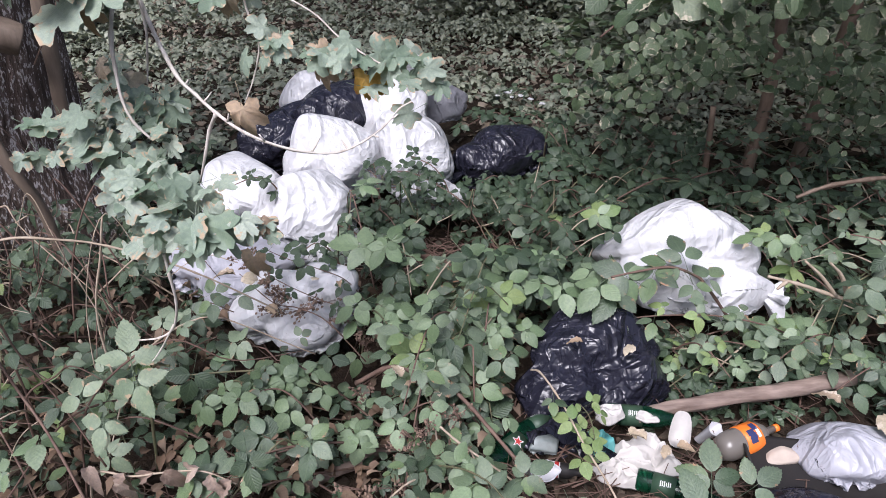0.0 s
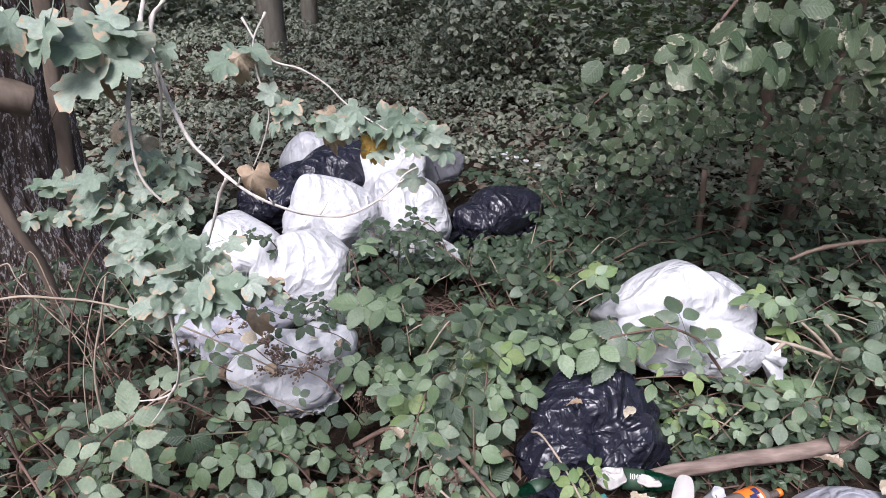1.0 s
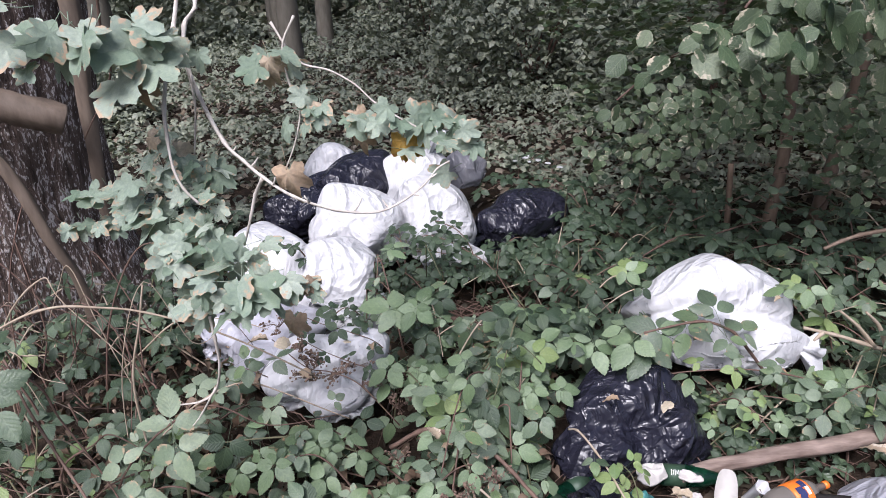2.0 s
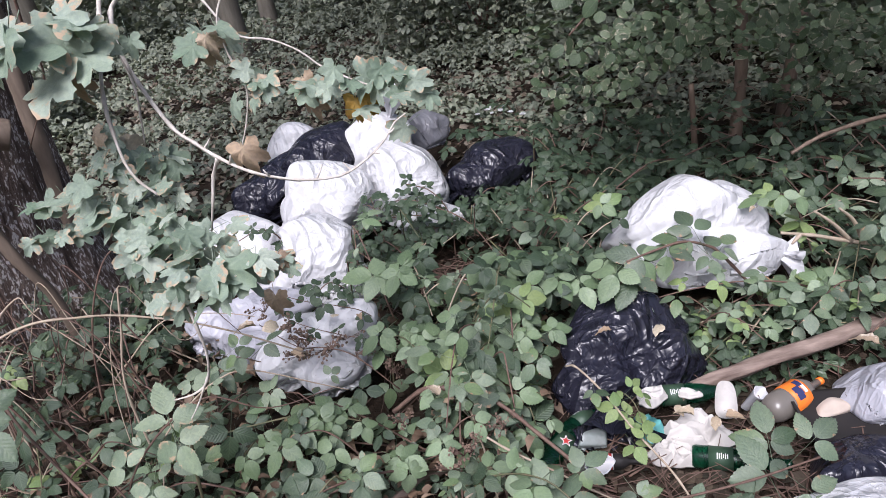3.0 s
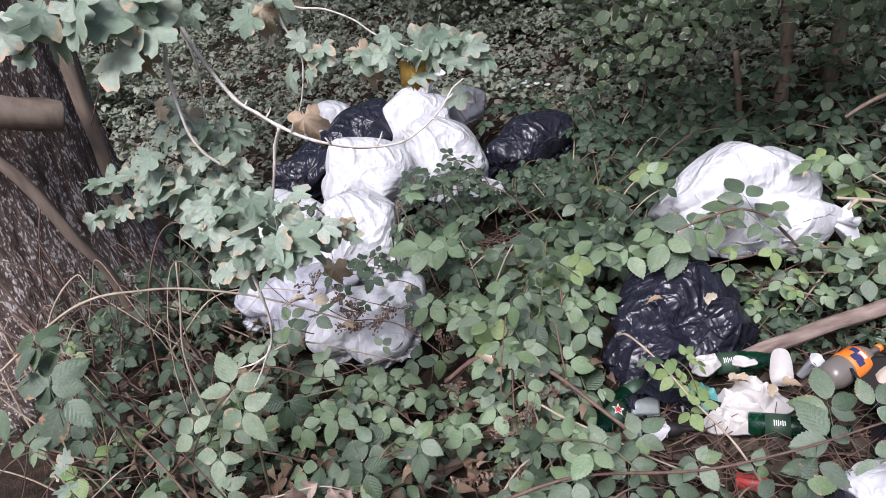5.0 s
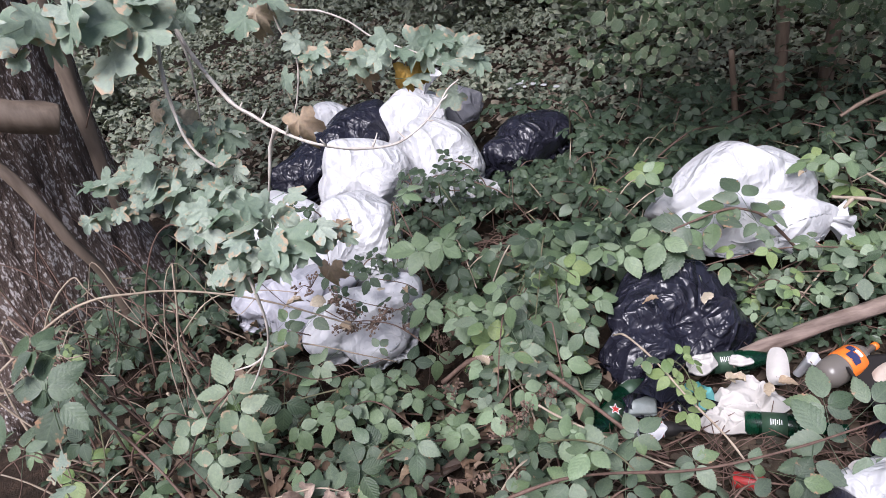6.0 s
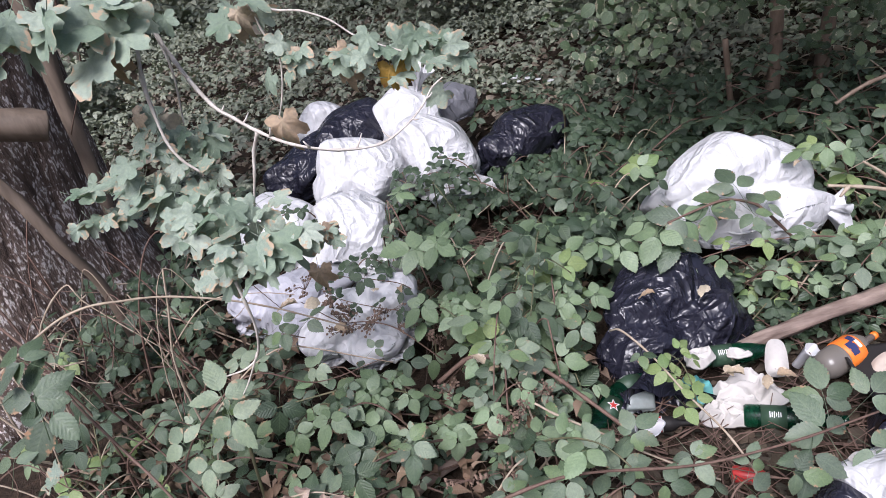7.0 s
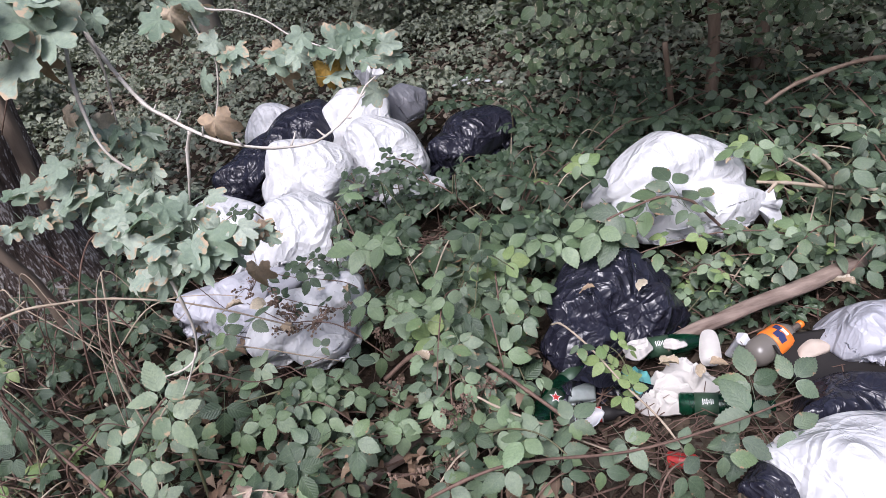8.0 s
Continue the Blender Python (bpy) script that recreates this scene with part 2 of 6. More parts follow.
M_WHITE = film_material("white polythene", (0.63, 0.63, 0.645), (0.36, 0.35, 0.32), 0.42, 0.12, 0.55, 0.7, 0.5, 0.9)
M_GREYFILM = film_material("dirty translucent white polythene", (0.47, 0.47, 0.52), (0.3, 0.28, 0.28), 0.36, 0.22, 0.55, 0.9, 0.5, 0.8)
M_CLEARFILM = film_material("thin greyish clear polythene", (0.3, 0.3, 0.33), (0.2, 0.19, 0.19), 0.3, 0.4, 0.45, 0.8, 0.6, 0.4)
M_BLACK = film_material("black polythene", (0.016, 0.016, 0.026), (0.045, 0.042, 0.045), 0.28, 0.0, 0.75, 0.3, 0.5, 1.0)
M_CLOTH = plain_material("grubby white cotton", (0.66, 0.63, 0.6), 0.9, 0, 0.5, 30, 0.6)
M_PAPERCUP = glass_material("dirty clear plastic", (0.82, 0.82, 0.84), 0.3, 0.45)
M_GREENGLASS = glass_material("green bottle glass", (0.006, 0.1, 0.045))
M_LABEL = plain_material("dark green bottle label", (0.015, 0.07, 0.04), 0.5, 0.1, 0.5)
M_ORANGE = plain_material("orange plastic label", (0.85, 0.2, 0.02), 0.4, 0, 0.15)
M_NAVY = plain_material("dark blue print", (0.02, 0.03, 0.12), 0.5)
M_WHITEPRINT = plain_material("white print", (0.75, 0.75, 0.75), 0.5)
M_RED = plain_material("red painted metal", (0.5, 0.03, 0.03), 0.4, 0, 0.3)
M_SMOKE = plain_material("grey dusty plastic bottle", (0.17, 0.155, 0.14), 0.3, 0, 0.35, 20)
M_BLACKPLASTIC = plain_material("black moulded plastic", (0.012, 0.012, 0.014), 0.55, spec=0.3)
M_HAZELBARK = stem_material("brown hazel bark", (0.13, 0.09, 0.065), (0.22, 0.165, 0.125), 40, bump=0.8)
M_TEAL = plain_material("teal printed film", (0.12, 0.42, 0.42), 0.35, 0, 0.4)
M_BERRY = plain_material("dried brown berries", (0.2, 0.135, 0.1), 0.85)
M_BACKDROP = plain_material("shade dark backdrop", (0.03, 0.042, 0.025), 0.95, 0, 0.8, 1.2, 0.0)


# == mesh helpers ==
def ground_z(x, y):
    """Height of the woodland floor."""
    z = 0.10 * min(1.0, max(0.0, (y - 1.45) / 0.9)) + 0.05 * max(0.0, min(6.0, y - 3.0))
    z += 0.03 * noise.noise((x * 1.3, y * 1.3, 0)) + 0.012 * noise.noise((x * 5, y * 5, 3))
    return z


def to_mesh(name, verts, faces, material=None, uvs=None, smooth=True):
    me = bpy.data.meshes.new(name)
    me.from_pydata(verts, [], faces)
    if uvs is not None:
        lay = me.uv_layers.new(name="UVMap")
        idx = np.empty(len(me.loops), np.int32)
        me.loops.foreach_get("vertex_index", idx)
        lay.data.foreach_set("uv", np.asarray(uvs, np.float32)[idx].ravel())
    if smooth:
        me.polygons.foreach_set("use_smooth", np.ones(len(me.polygons), bool))
    if material:
        me.materials.append(material)
    me.update()
    return me


def child(name, me, parent=None, m=None, label=""):
    ob = new(name, me)
    if parent:
        ob.parent = parent
    if m is not None:
        ob.matrix_basis = m
    return tagged(ob, label)


def part(name, bm, material, parent, label=""):
    me = bpy.data.meshes.new(name)
    bm.to_mesh(me)
    bm.free()
    me.polygons.foreach_set("use_smooth", np.ones(len(me.polygons), bool))
    me.materials.append(material)
    return child(name, me, parent, None, label)


def empty(name, at, label, category, group="", kind=""):
    ob = new(name)
    ob.location = at
    ob.empty_display_size = 0.1
    return tagged(ob, label, category, group, kind)


def smooth_path(pts, per=4):
    """Catmull-Rom curve through the points."""
    p = [Vector(q) for q in pts]
    p = [p[0] * 2 - p[1]] + p + [p[-1] * 2 - p[-2]]
    out = []
    for k in range(1, len(p) - 2):
        for s in range(per):
            u = s / per
            a, b, c, d = p[k - 1], p[k], p[k + 1], p[k + 2]
            out.append(0.5 * (2 * b + (c - a) * u + (2 * a - 5 * b + 4 * c - d) * u * u + (3 * b - a - 3 * c + d) * u ** 3))
    out.append(p[-2])
    return out


def tube(pts, r0, r1, sides=6, rough=0.0, knots=0):
    """Tapered round stem along a line, with closed ends. Gives vertices and faces."""
    verts, faces = [], []
    n = len(pts)
    up = Vector((0.31, 0.2, 0.93))
    for k, p in enumerate(pts):
        d = (pts[min(k + 1, n - 1)] - pts[max(k - 1, 0)]).normalized()
        a = d.cross(up)
        a = a.normalized() if a.length > 1e-4 else d.orthogonal().normalized()
        b = d.cross(a)
        r = r0 + (r1 - r0) * k / max(1, n - 1)
        if knots and k % knots == 0:
            r *= 1.25
        for s in range(sides):
            t = 2 * math.pi * s / sides
            q = r * (1 + rough * noise.noise(Vector((p.x * 9 + s * 3.1, p.y * 9, p.z * 9))))
            verts.append(tuple(p + a * (q * math.cos(t)) + b * (q * math.sin(t))))
    for k in range(n - 1):
        for s in range(sides):
            s2 = (s + 1) % sides
            faces.append((k * sides + s, k * sides + s2, (k + 1) * sides + s2, (k + 1) * sides + s))
    faces.append(tuple(range(sides))[::-1])
    faces.append(tuple((n - 1) * sides + s for s in range(sides)))
    return verts, faces


def merge(*pieces):
    verts, faces = [], []
    for v, f in pieces:
        o = len(verts)
        verts += list(v)
        faces += [tuple(i + o for i in q) for q in f]
    return verts, faces


def blade(n=7, width=0.32, serrate=0.1, fold=0.18, curl=0.15, peak=0.42, tip=1.0, side=0.0, cup=0.0, across=1, wave=0.0):
    """One leaf blade of length 1 along y, normal z: toothed edge, folded along the midrib, curled to the tip."""
    verts, uvs, faces = [], [], []
    for k in range(n + 1):
        t = k / n
        s = t / peak if t < peak else 1 - (t - peak) / (1 - peak)
        w = width * (math.sin(min(1, max(0, s)) * math.pi / 2) ** (0.75 if t < peak else 0.62 * tip + 0.2))
        if 0 < k < n:
            w *= 1 + serrate * (1 if k % 2 else -1)
        z = -curl * t * t
        x = side * t * t
        for q in range(-across, across + 1):
            u = q / across
            ripple = wave * u * u * math.sin(k * 1.9 + (2.0 if u > 0 else 0.0) + width * 40)
            verts.append((x + u * w, t - abs(u) * 0.04, z + abs(u) * fold * w - u * u * cup * w * w * 3 + ripple))
            uvs.append((0.5 + 0.5 * u * w / max(width, 0.01), t))
    row = 2 * across + 1
    for k in range(n):
        for u in range(2 * across):
            a = k * row + u
            faces.append((a, a + 1, a + row + 1, a + row))
    return verts, uvs, faces


def leaflet(n, width, fold, curl, peak, side, wave):
    """One bramble leaflet of length 1 along y: saw teeth that point to the tip, a drawn out tip, pleats along the side veins."""
    verts, uvs, faces = [], [], []
    for k in range(n + 1):
        t = k / n
        if t < peak:
            w = width * math.sin(t / peak * math.pi / 2) ** 0.62
        else:
            w = width * max(0.0, 1 - ((t - peak) / (1 - peak)) ** 1.75) ** 0.95
        lead = 0.0
        if 1 < k < n:
            tooth = k % 2
            w *= 1.045 if tooth else 0.935
            lead = 0.02 if tooth else -0.008
        for q in (-1, -0.5, 0, 0.5, 1):
            a = abs(q)
            pleat = (0.0025 if k % 2 else -0.0025) * min(1, 6 * t * (1 - t)) * (1 if a == 0.5 else 0.4 if a else 0)
            z = -curl * t * t + a * fold * w - a * a * 0.22 * w + wave * a * math.sin(4.2 * t + (2.1 if q > 0 else 0.0)) + pleat
            verts.append((side * t * t + q * w, t + (lead - 0.02) * a, z))
            uvs.append((0.5 + 0.5 * q * w / width, t))
    for k in range(n):
        for u in range(4):
            a = k * 5 + u
            faces.append((a, a + 1, a + 6, a + 5))
    return verts, uvs, faces


def lobed(seed=0, curl=0.2, wave=0.06):
    """A maple leaf of five pointed lobes, length 1 along y from its stalk: lobes creased along their ribs, rims wavy and curled."""
    rnd = random.Random(seed)
    spec = [(-152, 0.34), (-138, 0.56), (-126, 0.66), (-118, 0.77), (-109, 0.82), (-101, 0.79), (-92, 0.7), (-84, 0.62), (-76, 0.78), (-68, 0.92), (-61, 0.96), (-53, 1.03), (-46, 0.96), (-40, 0.9), (-33, 0.75), (-27, 0.66), (-20, 0.82), (-14, 0.98), (-8, 1.0), (0, 1.1)]
    full = spec + [(-a, r) for a, r in reversed(spec[:-1])]
    lob = [1.0 + rnd.uniform(-0.16, 0.14) for _ in range(5)]
    out = []
    for a, r in full:
        r *= lob[min(4, int((a + 152) / 61))] * rnd.uniform(0.9, 1.08)
        rib = max(math.cos(radians(a - c) * 3.0) if abs(a - c) < 30 else 0 for c in (-105, -52, 0, 52, 105))
        out.append((math.sin(radians(a)) * r * 0.6, math.cos(radians(a)) * r * 0.7, rib))
    verts, uvs, faces = [(0, 0.0, 0), (0, 0.22, 0.0)], [(0.5, 0), (0.5, 0.25)], []
    n = len(out)
    tw = rnd.uniform(-0.5, 0.5)
    for f in (0.35, 0.7, 1.0):
        for x, y, rib in out:
            px, py = x * f, 0.22 + y * f
            d2 = px * px + (py - 0.2) ** 2
            z = 0.13 * abs(px) - curl * d2 - 0.07 * rib * f + wave * math.sin(7 * px + 5 * py + seed * 1.7) * f + tw * px * (py - 0.2)
            verts.append((px, py, z))
            uvs.append((0.5 + 0.7 * px, py))
    for k in range(n - 1):
        faces.append((1, 2 + k, 3 + k))
        for g in (0, 1):
            faces.append((2 + g * n + k, 2 + (g + 1) * n + k, 3 + (g + 1) * n + k, 3 + g * n + k))
    faces.append((0, 2, 1))
    faces.append((0, 1, 1 + n))
    return verts, uvs, faces


def placed(leaf, m):
    v, u, f = leaf
    return [tuple(m @ Vector(p)) for p in v], u, f


def gather(leaves):
    verts, uvs, faces = [], [], []
    for v, u, f in leaves:
        o = len(verts)
        verts += v
        uvs += u
        faces += [tuple(i + o for i in q) for q in f]
    return verts, uvs, faces


def stalk(a, b, r=0.012):
    v, f = tube([Vector(a), (Vector(a) + Vector(b)) / 2 + Vector((0, 0, -0.02)), Vector(b)], r, r * 0.7, 3)
    return v, [(0.5, 0.5)] * len(v), f


def compound(seed, leaflets, n=19):
    """A bramble leaf: three or five toothed leaflets on one stalk. The end leaflet has length 1."""
    rnd = random.Random(seed)
    got = [stalk((0, -0.9, -0.18), (0, 0, 0), 0.013), stalk((0, 0, 0), (0, 0.24, 0.0), 0.01)]
    lays = [(0, 1.0, 0.22)] + [(s * rnd.uniform(64, 84), rnd.uniform(0.78, 0.92), 0.1) for s in (-1, 1)]
    if leaflets == 5:
        lays += [(s * rnd.uniform(112, 130), rnd.uniform(0.58, 0.7), 0.06) for s in (-1, 1)]
    for a, size, gap in lays:
        b = leaflet(n, rnd.uniform(0.3, 0.37), rnd.uniform(0.1, 0.4), rnd.uniform(0.05, 0.3), rnd.uniform(0.36, 0.46), rnd.uniform(-0.1, 0.1), rnd.uniform(0.0, 0.05))
        got.append(placed(b, pose(0, 0, 0, rnd.uniform(-20, 6), rnd.uniform(-16, 16), -a) @ Matrix.Translation((0, gap, 0)) @ Matrix.Scale(size, 4)))
    return gather(got)


def cloud(name, base, mats, material):
    """Many copies of one small leaf joined into a single mesh. mats: array of 4 x 4 poses."""
    v, u, f = base
    v4 = np.c_[np.array(v), np.ones(len(v))]
    mats = np.asarray(mats)
    allv = np.einsum("nij,kj->nki", mats, v4)[:, :, :3].reshape(-1, 3)
    tris = np.array([q for q in f if len(q) == 3], int).reshape(-1, 3)
    quads = np.array([q for q in f if len(q) == 4], int).reshape(-1, 4)
    offs = np.arange(len(mats)) * len(v)
    loops = np.concatenate([(quads[None] + offs[:, None, None]).ravel(), (tris[None] + offs[:, None, None]).ravel()])
    nq, ntri = len(quads) * len(mats), len(tris) * len(mats)
    sizes = np.r_[np.full(nq, 4), np.full(ntri, 3)]
    me = bpy.data.meshes.new(name)
    me.vertices.add(len(allv))
    me.vertices.foreach_set("co", allv.astype(np.float32).ravel())
    me.loops.add(len(loops))
    me.loops.foreach_set("vertex_index", loops.astype(np.int32))
    me.polygons.add(len(sizes))
    me.polygons.foreach_set("loop_start", np.r_[0, np.cumsum(sizes)[:-1]].astype(np.int32))
    lay = me.uv_layers.new(name="UVMap")
    uv = np.tile(np.array(u), (len(mats), 1))
    lay.data.foreach_set("uv", uv[loops].astype(np.float32).ravel())
    me.polygons.foreach_set("use_smooth", np.ones(len(sizes), bool))
    me.materials.append(material)
    me.update(calc_edges=True)
    me.validate()
    return me


def leaf_pose(p, azimuth, pitch, roll, size):
    return pose(p[0], p[1], p[2], pitch, roll, azimuth) @ Matrix.Scale(size, 4)


# == ground ==
def build_ground():
    """One sheet: fine near the path, coarse to the horizon."""
    def axis(lo, hi, fine_lo, fine_hi, step):
        mid = list(np.arange(fine_lo, fine_hi + 1e-6, step))
        up, d = [], step
        while (up[-1] if up else fine_hi) < hi:
            d *= 1.35
            up.append((up[-1] if up else fine_hi) + d)
        dn, d = [], step
        while (dn[-1] if dn else fine_lo) > lo:
            d *= 1.35
            dn.append((dn[-1] if dn else fine_lo) - d)
        return dn[::-1] + mid + up
    xs, ys = axis(-400, 400, -2.2, 2.6, 0.05), axis(-400, 400, 0.4, 4.6, 0.05)
    verts = [(x, y, ground_z(x, y)) for y in ys for x in xs]
    nx = len(xs)
    faces = [(j * nx + i, j * nx + i + 1, (j + 1) * nx + i + 1, (j + 1) * nx + i) for j in range(len(ys) - 1) for i in range(nx - 1)]
    return tagged(new("ground", to_mesh("ground", verts, faces, M_GROUND)), "dark woodland soil strewn with dead leaves and twigs", "ground", kind="structure")


build_ground()


# == bin bags ==
@functools.lru_cache(None)
def sphere_levels(first, last):
    """A ball of triangles, refined step by step: for each level its unit points, edges and faces; new points halve the old edges."""
    bm = bmesh.new()
    bmesh.ops.create_icosphere(bm, subdivisions=first, radius=1)
    v = np.array([q.co[:] for q in bm.verts])
    f = np.array([[q.index for q in k.verts] for k in bm.faces])
    bm.free()
    levels = []
    for n in range(first, last + 1):
        e = np.sort(np.concatenate([f[:, [0, 1]], f[:, [1, 2]], f[:, [2, 0]]]), axis=1)
        e, inv = np.unique(e, axis=0, return_inverse=True)
        inv = inv.ravel()
        levels.append((v, e, f))
        k = len(f)
        m = inv.reshape(3, k) + len(v)
        mid = v[e].mean(1)
        v = np.concatenate([v, mid / np.linalg.norm(mid, axis=1)[:, None]])
        f = np.concatenate([np.stack([f[:, 0], m[0], m[2]], 1), np.stack([f[:, 1], m[1], m[0]], 1), np.stack([f[:, 2], m[2], m[1]], 1), np.stack([m[0], m[1], m[2]], 1)])
    return levels


def drape(pos, edges, rest, solid, floor, steps, soften, weight):
    """Lets a film that is too large for what it holds settle on it: edges keep their length, the film buckles into folds, sags and rests on the floor."""
    n = len(pos)
    a, b = edges[:, 0], edges[:, 1]
    both = np.concatenate([a, b])
    val = np.bincount(both, minlength=n)[:, None]
    for k in range(steps):
        for _ in range(2):
            d = pos[b] - pos[a]
            l = np.linalg.norm(d, axis=1)
            c = d * (0.5 * (l - rest) / np.maximum(l, 1e-9))[:, None]
            c = np.concatenate([c, -c])
            pos = pos + 1.4 * np.stack([np.bincount(both, c[:, q], n) for q in range(3)], 1) / val
        s = soften * (1 - 0.8 * k / steps)
        o = np.concatenate([pos[b], pos[a]])
        mean = np.stack([np.bincount(both, o[:, q], n) for q in range(3)], 1) / val
        pos = pos + s * (mean - pos)
        pos[:, 2] -= weight
        pos = pos * (1 - 0.005)
        r = np.linalg.norm(pos, axis=1)
        need = solid(pos / r[:, None])
        pos = pos * np.maximum(1, need / r)[:, None]
        pos[:, 2] = np.maximum(pos[:, 2], floor)
    return pos


def bag_mesh(name, size, seed, material, slack=0.1, flat=0.62, level=6, planes=17, sharp=12, lobes=((0, 0, 0, 1),), steps=34, soften=0.1, knot=None, fill=0.93, points=0, peak=None, skirt=0.0):
    """A bag of thin film over what it holds. Inside: soft-edged flat-sided lumps (lobes: offset and size of each). slack: how much too long the film is.
    The film settles coarse first and fine last, so that broad folds come before the small creases."""
    rnd = np.random.RandomState(seed * 13 + 5)
    bulges = []
    for lx, ly, lz, ls in lobes:
        if points:
            # angular contents: flat sides between a few corners, and a peak where the bag was lifted
            k = np.arange(points)
            z = 1 - 2 * (k + 0.5) / points
            a = k * 2.39996 + rnd.uniform(-0.5, 0.5, points)
            corners = np.stack([np.sqrt(1 - z * z) * np.cos(a), np.sqrt(1 - z * z) * np.sin(a), z], 1) * (ls * rnd.uniform(0.86, 1.16, points))[:, None] + np.array((lx, ly, lz))
            if skirt:
                # the sides slope outwards to the ground
                ring = 2 * np.pi * (np.arange(7) + rnd.uniform(-0.3, 0.3, 7)) / 7
                out = skirt * rnd.uniform(0.9, 1.1, 7)
                corners = np.concatenate([corners, np.stack([out * np.cos(ring), out * np.sin(ring), rnd.uniform(-0.62, -0.35, 7)], 1)])
            bm = bmesh.new()
            for c in corners.tolist() + ([peak] if peak and not bulges else []):
                bm.verts.new(c)
            bmesh.ops.convex_hull(bm, input=bm.verts)
            bm.normal_update()
            nrm = np.array([q.normal[:] for q in bm.faces])
            h = np.array([q.normal.dot(q.verts[0].co) for q in bm.faces])
            bm.free()
            bulges.append((nrm, np.maximum(0.12, h)))
            continue
        k = np.arange(planes)
        z = 1 - 2 * (k + 0.5) / planes
        a = k * 2.39996 + rnd.uniform(-0.6, 0.6, planes)
        nrm = np.stack([np.sqrt(1 - z * z) * np.cos(a), np.sqrt(1 - z * z) * np.sin(a), z + rnd.uniform(-0.25, 0.25, planes)], 1)
        nrm /= np.linalg.norm(nrm, axis=1)[:, None]
        bulges.append((nrm, np.maximum(0.12, ls * rnd.uniform(0.8, 1.05, planes) + nrm @ np.array((lx, ly, lz)))))
    size = np.array(size, float)

    def solid(d):
        u = d / size
        lu = np.linalg.norm(u, axis=1)
        u = u / lu[:, None]
        r = np.zeros(len(d))
        for nrm, h in bulges:
            r = np.maximum(r, ((np.maximum(0, u @ nrm.T) / h) ** sharp).sum(1) ** (-1 / sharp))
        return fill * r / lu

    o = Vector((seed * 7.13, seed * 3.71, seed * 1.37))
    pos = None
    levels = sphere_levels(3, level)
    for n, (v, e, f) in enumerate(levels):
        d0 = v * size
        d0 = d0 / np.linalg.norm(d0, axis=1)[:, None]
        ref = d0 * (solid(d0) * 1.03)[:, None]
        rest = np.linalg.norm(ref[e[:, 0]] - ref[e[:, 1]], axis=1)
        vary = np.array([noise.noise(Vector(q) * 2.2 + o * 0.7) for q in v])
        if knot:
            vary = vary + 1.2 * np.maximum(0, v @ np.array(Vector(knot).normalized())) ** 3
        rest = rest * (1 + slack * (0.55 + 0.15 * n) * (1 + 0.8 * vary[e[:, 0]]))
        if pos is None:
            pos = ref + np.array([noise.noise_vector(Vector(q) * 3.1 + o) for q in v]) * size.mean() * 0.08
        else:
            e0 = levels[n - 1][1]
            pos = np.concatenate([pos, pos[e0].mean(1)])
            pos = pos + np.array([noise.noise_vector(Vector(q) * 9 + o) for q in v]) * size.mean() * 0.008
        pos = drape(pos, e, rest, solid, -flat * size[2], steps if n < 3 else steps // 2, soften, 0.004 * size.mean())
    return to_mesh(name, [tuple(p) for p in pos], [tuple(q) for q in f.tolist()], material)


def neck_mesh(length, width, seed, material):
    """The gathered, pleated end of a bag above its knot."""
    rnd = random.Random(seed)
    verts, faces = [], []
    n, rows = 40, 9
    for j in range(rows):
        s = j / (rows - 1)
        r = width * (0.28 + 0.1 * s + 0.75 * s ** 2)
        for i in range(n):
            a = 2 * math.pi * i / n
            q = r * (1 + (0.12 + 0.4 * s) * math.sin(a * 6 + seed) + 0.25 * s * noise.noise((math.cos(a) * 2, math.sin(a) * 2, seed + s)))
            verts.append((q * math.cos(a), 0.55 * q * math.sin(a), length * s * (1 + 0.3 * noise.noise((math.cos(a) * 1.5 + seed, math.sin(a) * 1.5, 0)))))
    for j in range(rows - 1):
        for i in range(n):
            i2 = (i + 1) % n
            faces.append((j * n + i, j * n + i2, (j + 1) * n + i2, (j + 1) * n + i))
    return to_mesh("neck", verts, faces, material)


def bag(name, at, size, seed, material, label, rot=(0, 0, 0), neck=None, **kw):
    """neck: (place from the bag's middle in bag sizes, direction, length, width)."""
    ob = empty(name, at, label, "bin bag", "dumped bin bags")
    ob.matrix_basis = pose(*at, *rot)
    child("body", bag_mesh("body", size, seed, material, knot=neck[1] if neck else None, **kw), ob)
    if neck:
        where, way, length, width = neck
        m = Matrix.Translation(Vector([a * b for a, b in zip(where, size)])) @ Vector(way).to_track_quat("Z", "Y").to_matrix().to_4x4()
        child("neck", neck_mesh(length, width, seed, material), ob, m, "gathered neck of the bag")
    return ob


# heap of bags
bag("white_bin_bag", (-0.665, 3.74, 0.42), (0.18, 0.17, 0.215), 1, M_WHITE, "small tied white bin bag at the back of the heap", slack=0.16, planes=16, sharp=8, lobes=((0, 0, 0, 0.98),))
bag("black_bin_bag", (-0.67, 3.33, 0.4), (0.37, 0.24, 0.19), 2, M_BLACK, "shiny crumpled black bin bag lying among white bags", rot=(0, -17, 10), planes=15, sharp=12, lobes=((0.42, 0, 0.1, 0.78), (0.0, 0, 0.05, 0.8), (-0.42, -0.1, -0.05, 0.72)), neck=((-0.85, -0.2, -0.1), (-1, -0.2, -0.1), 0.1, 0.07), slack=0.4)
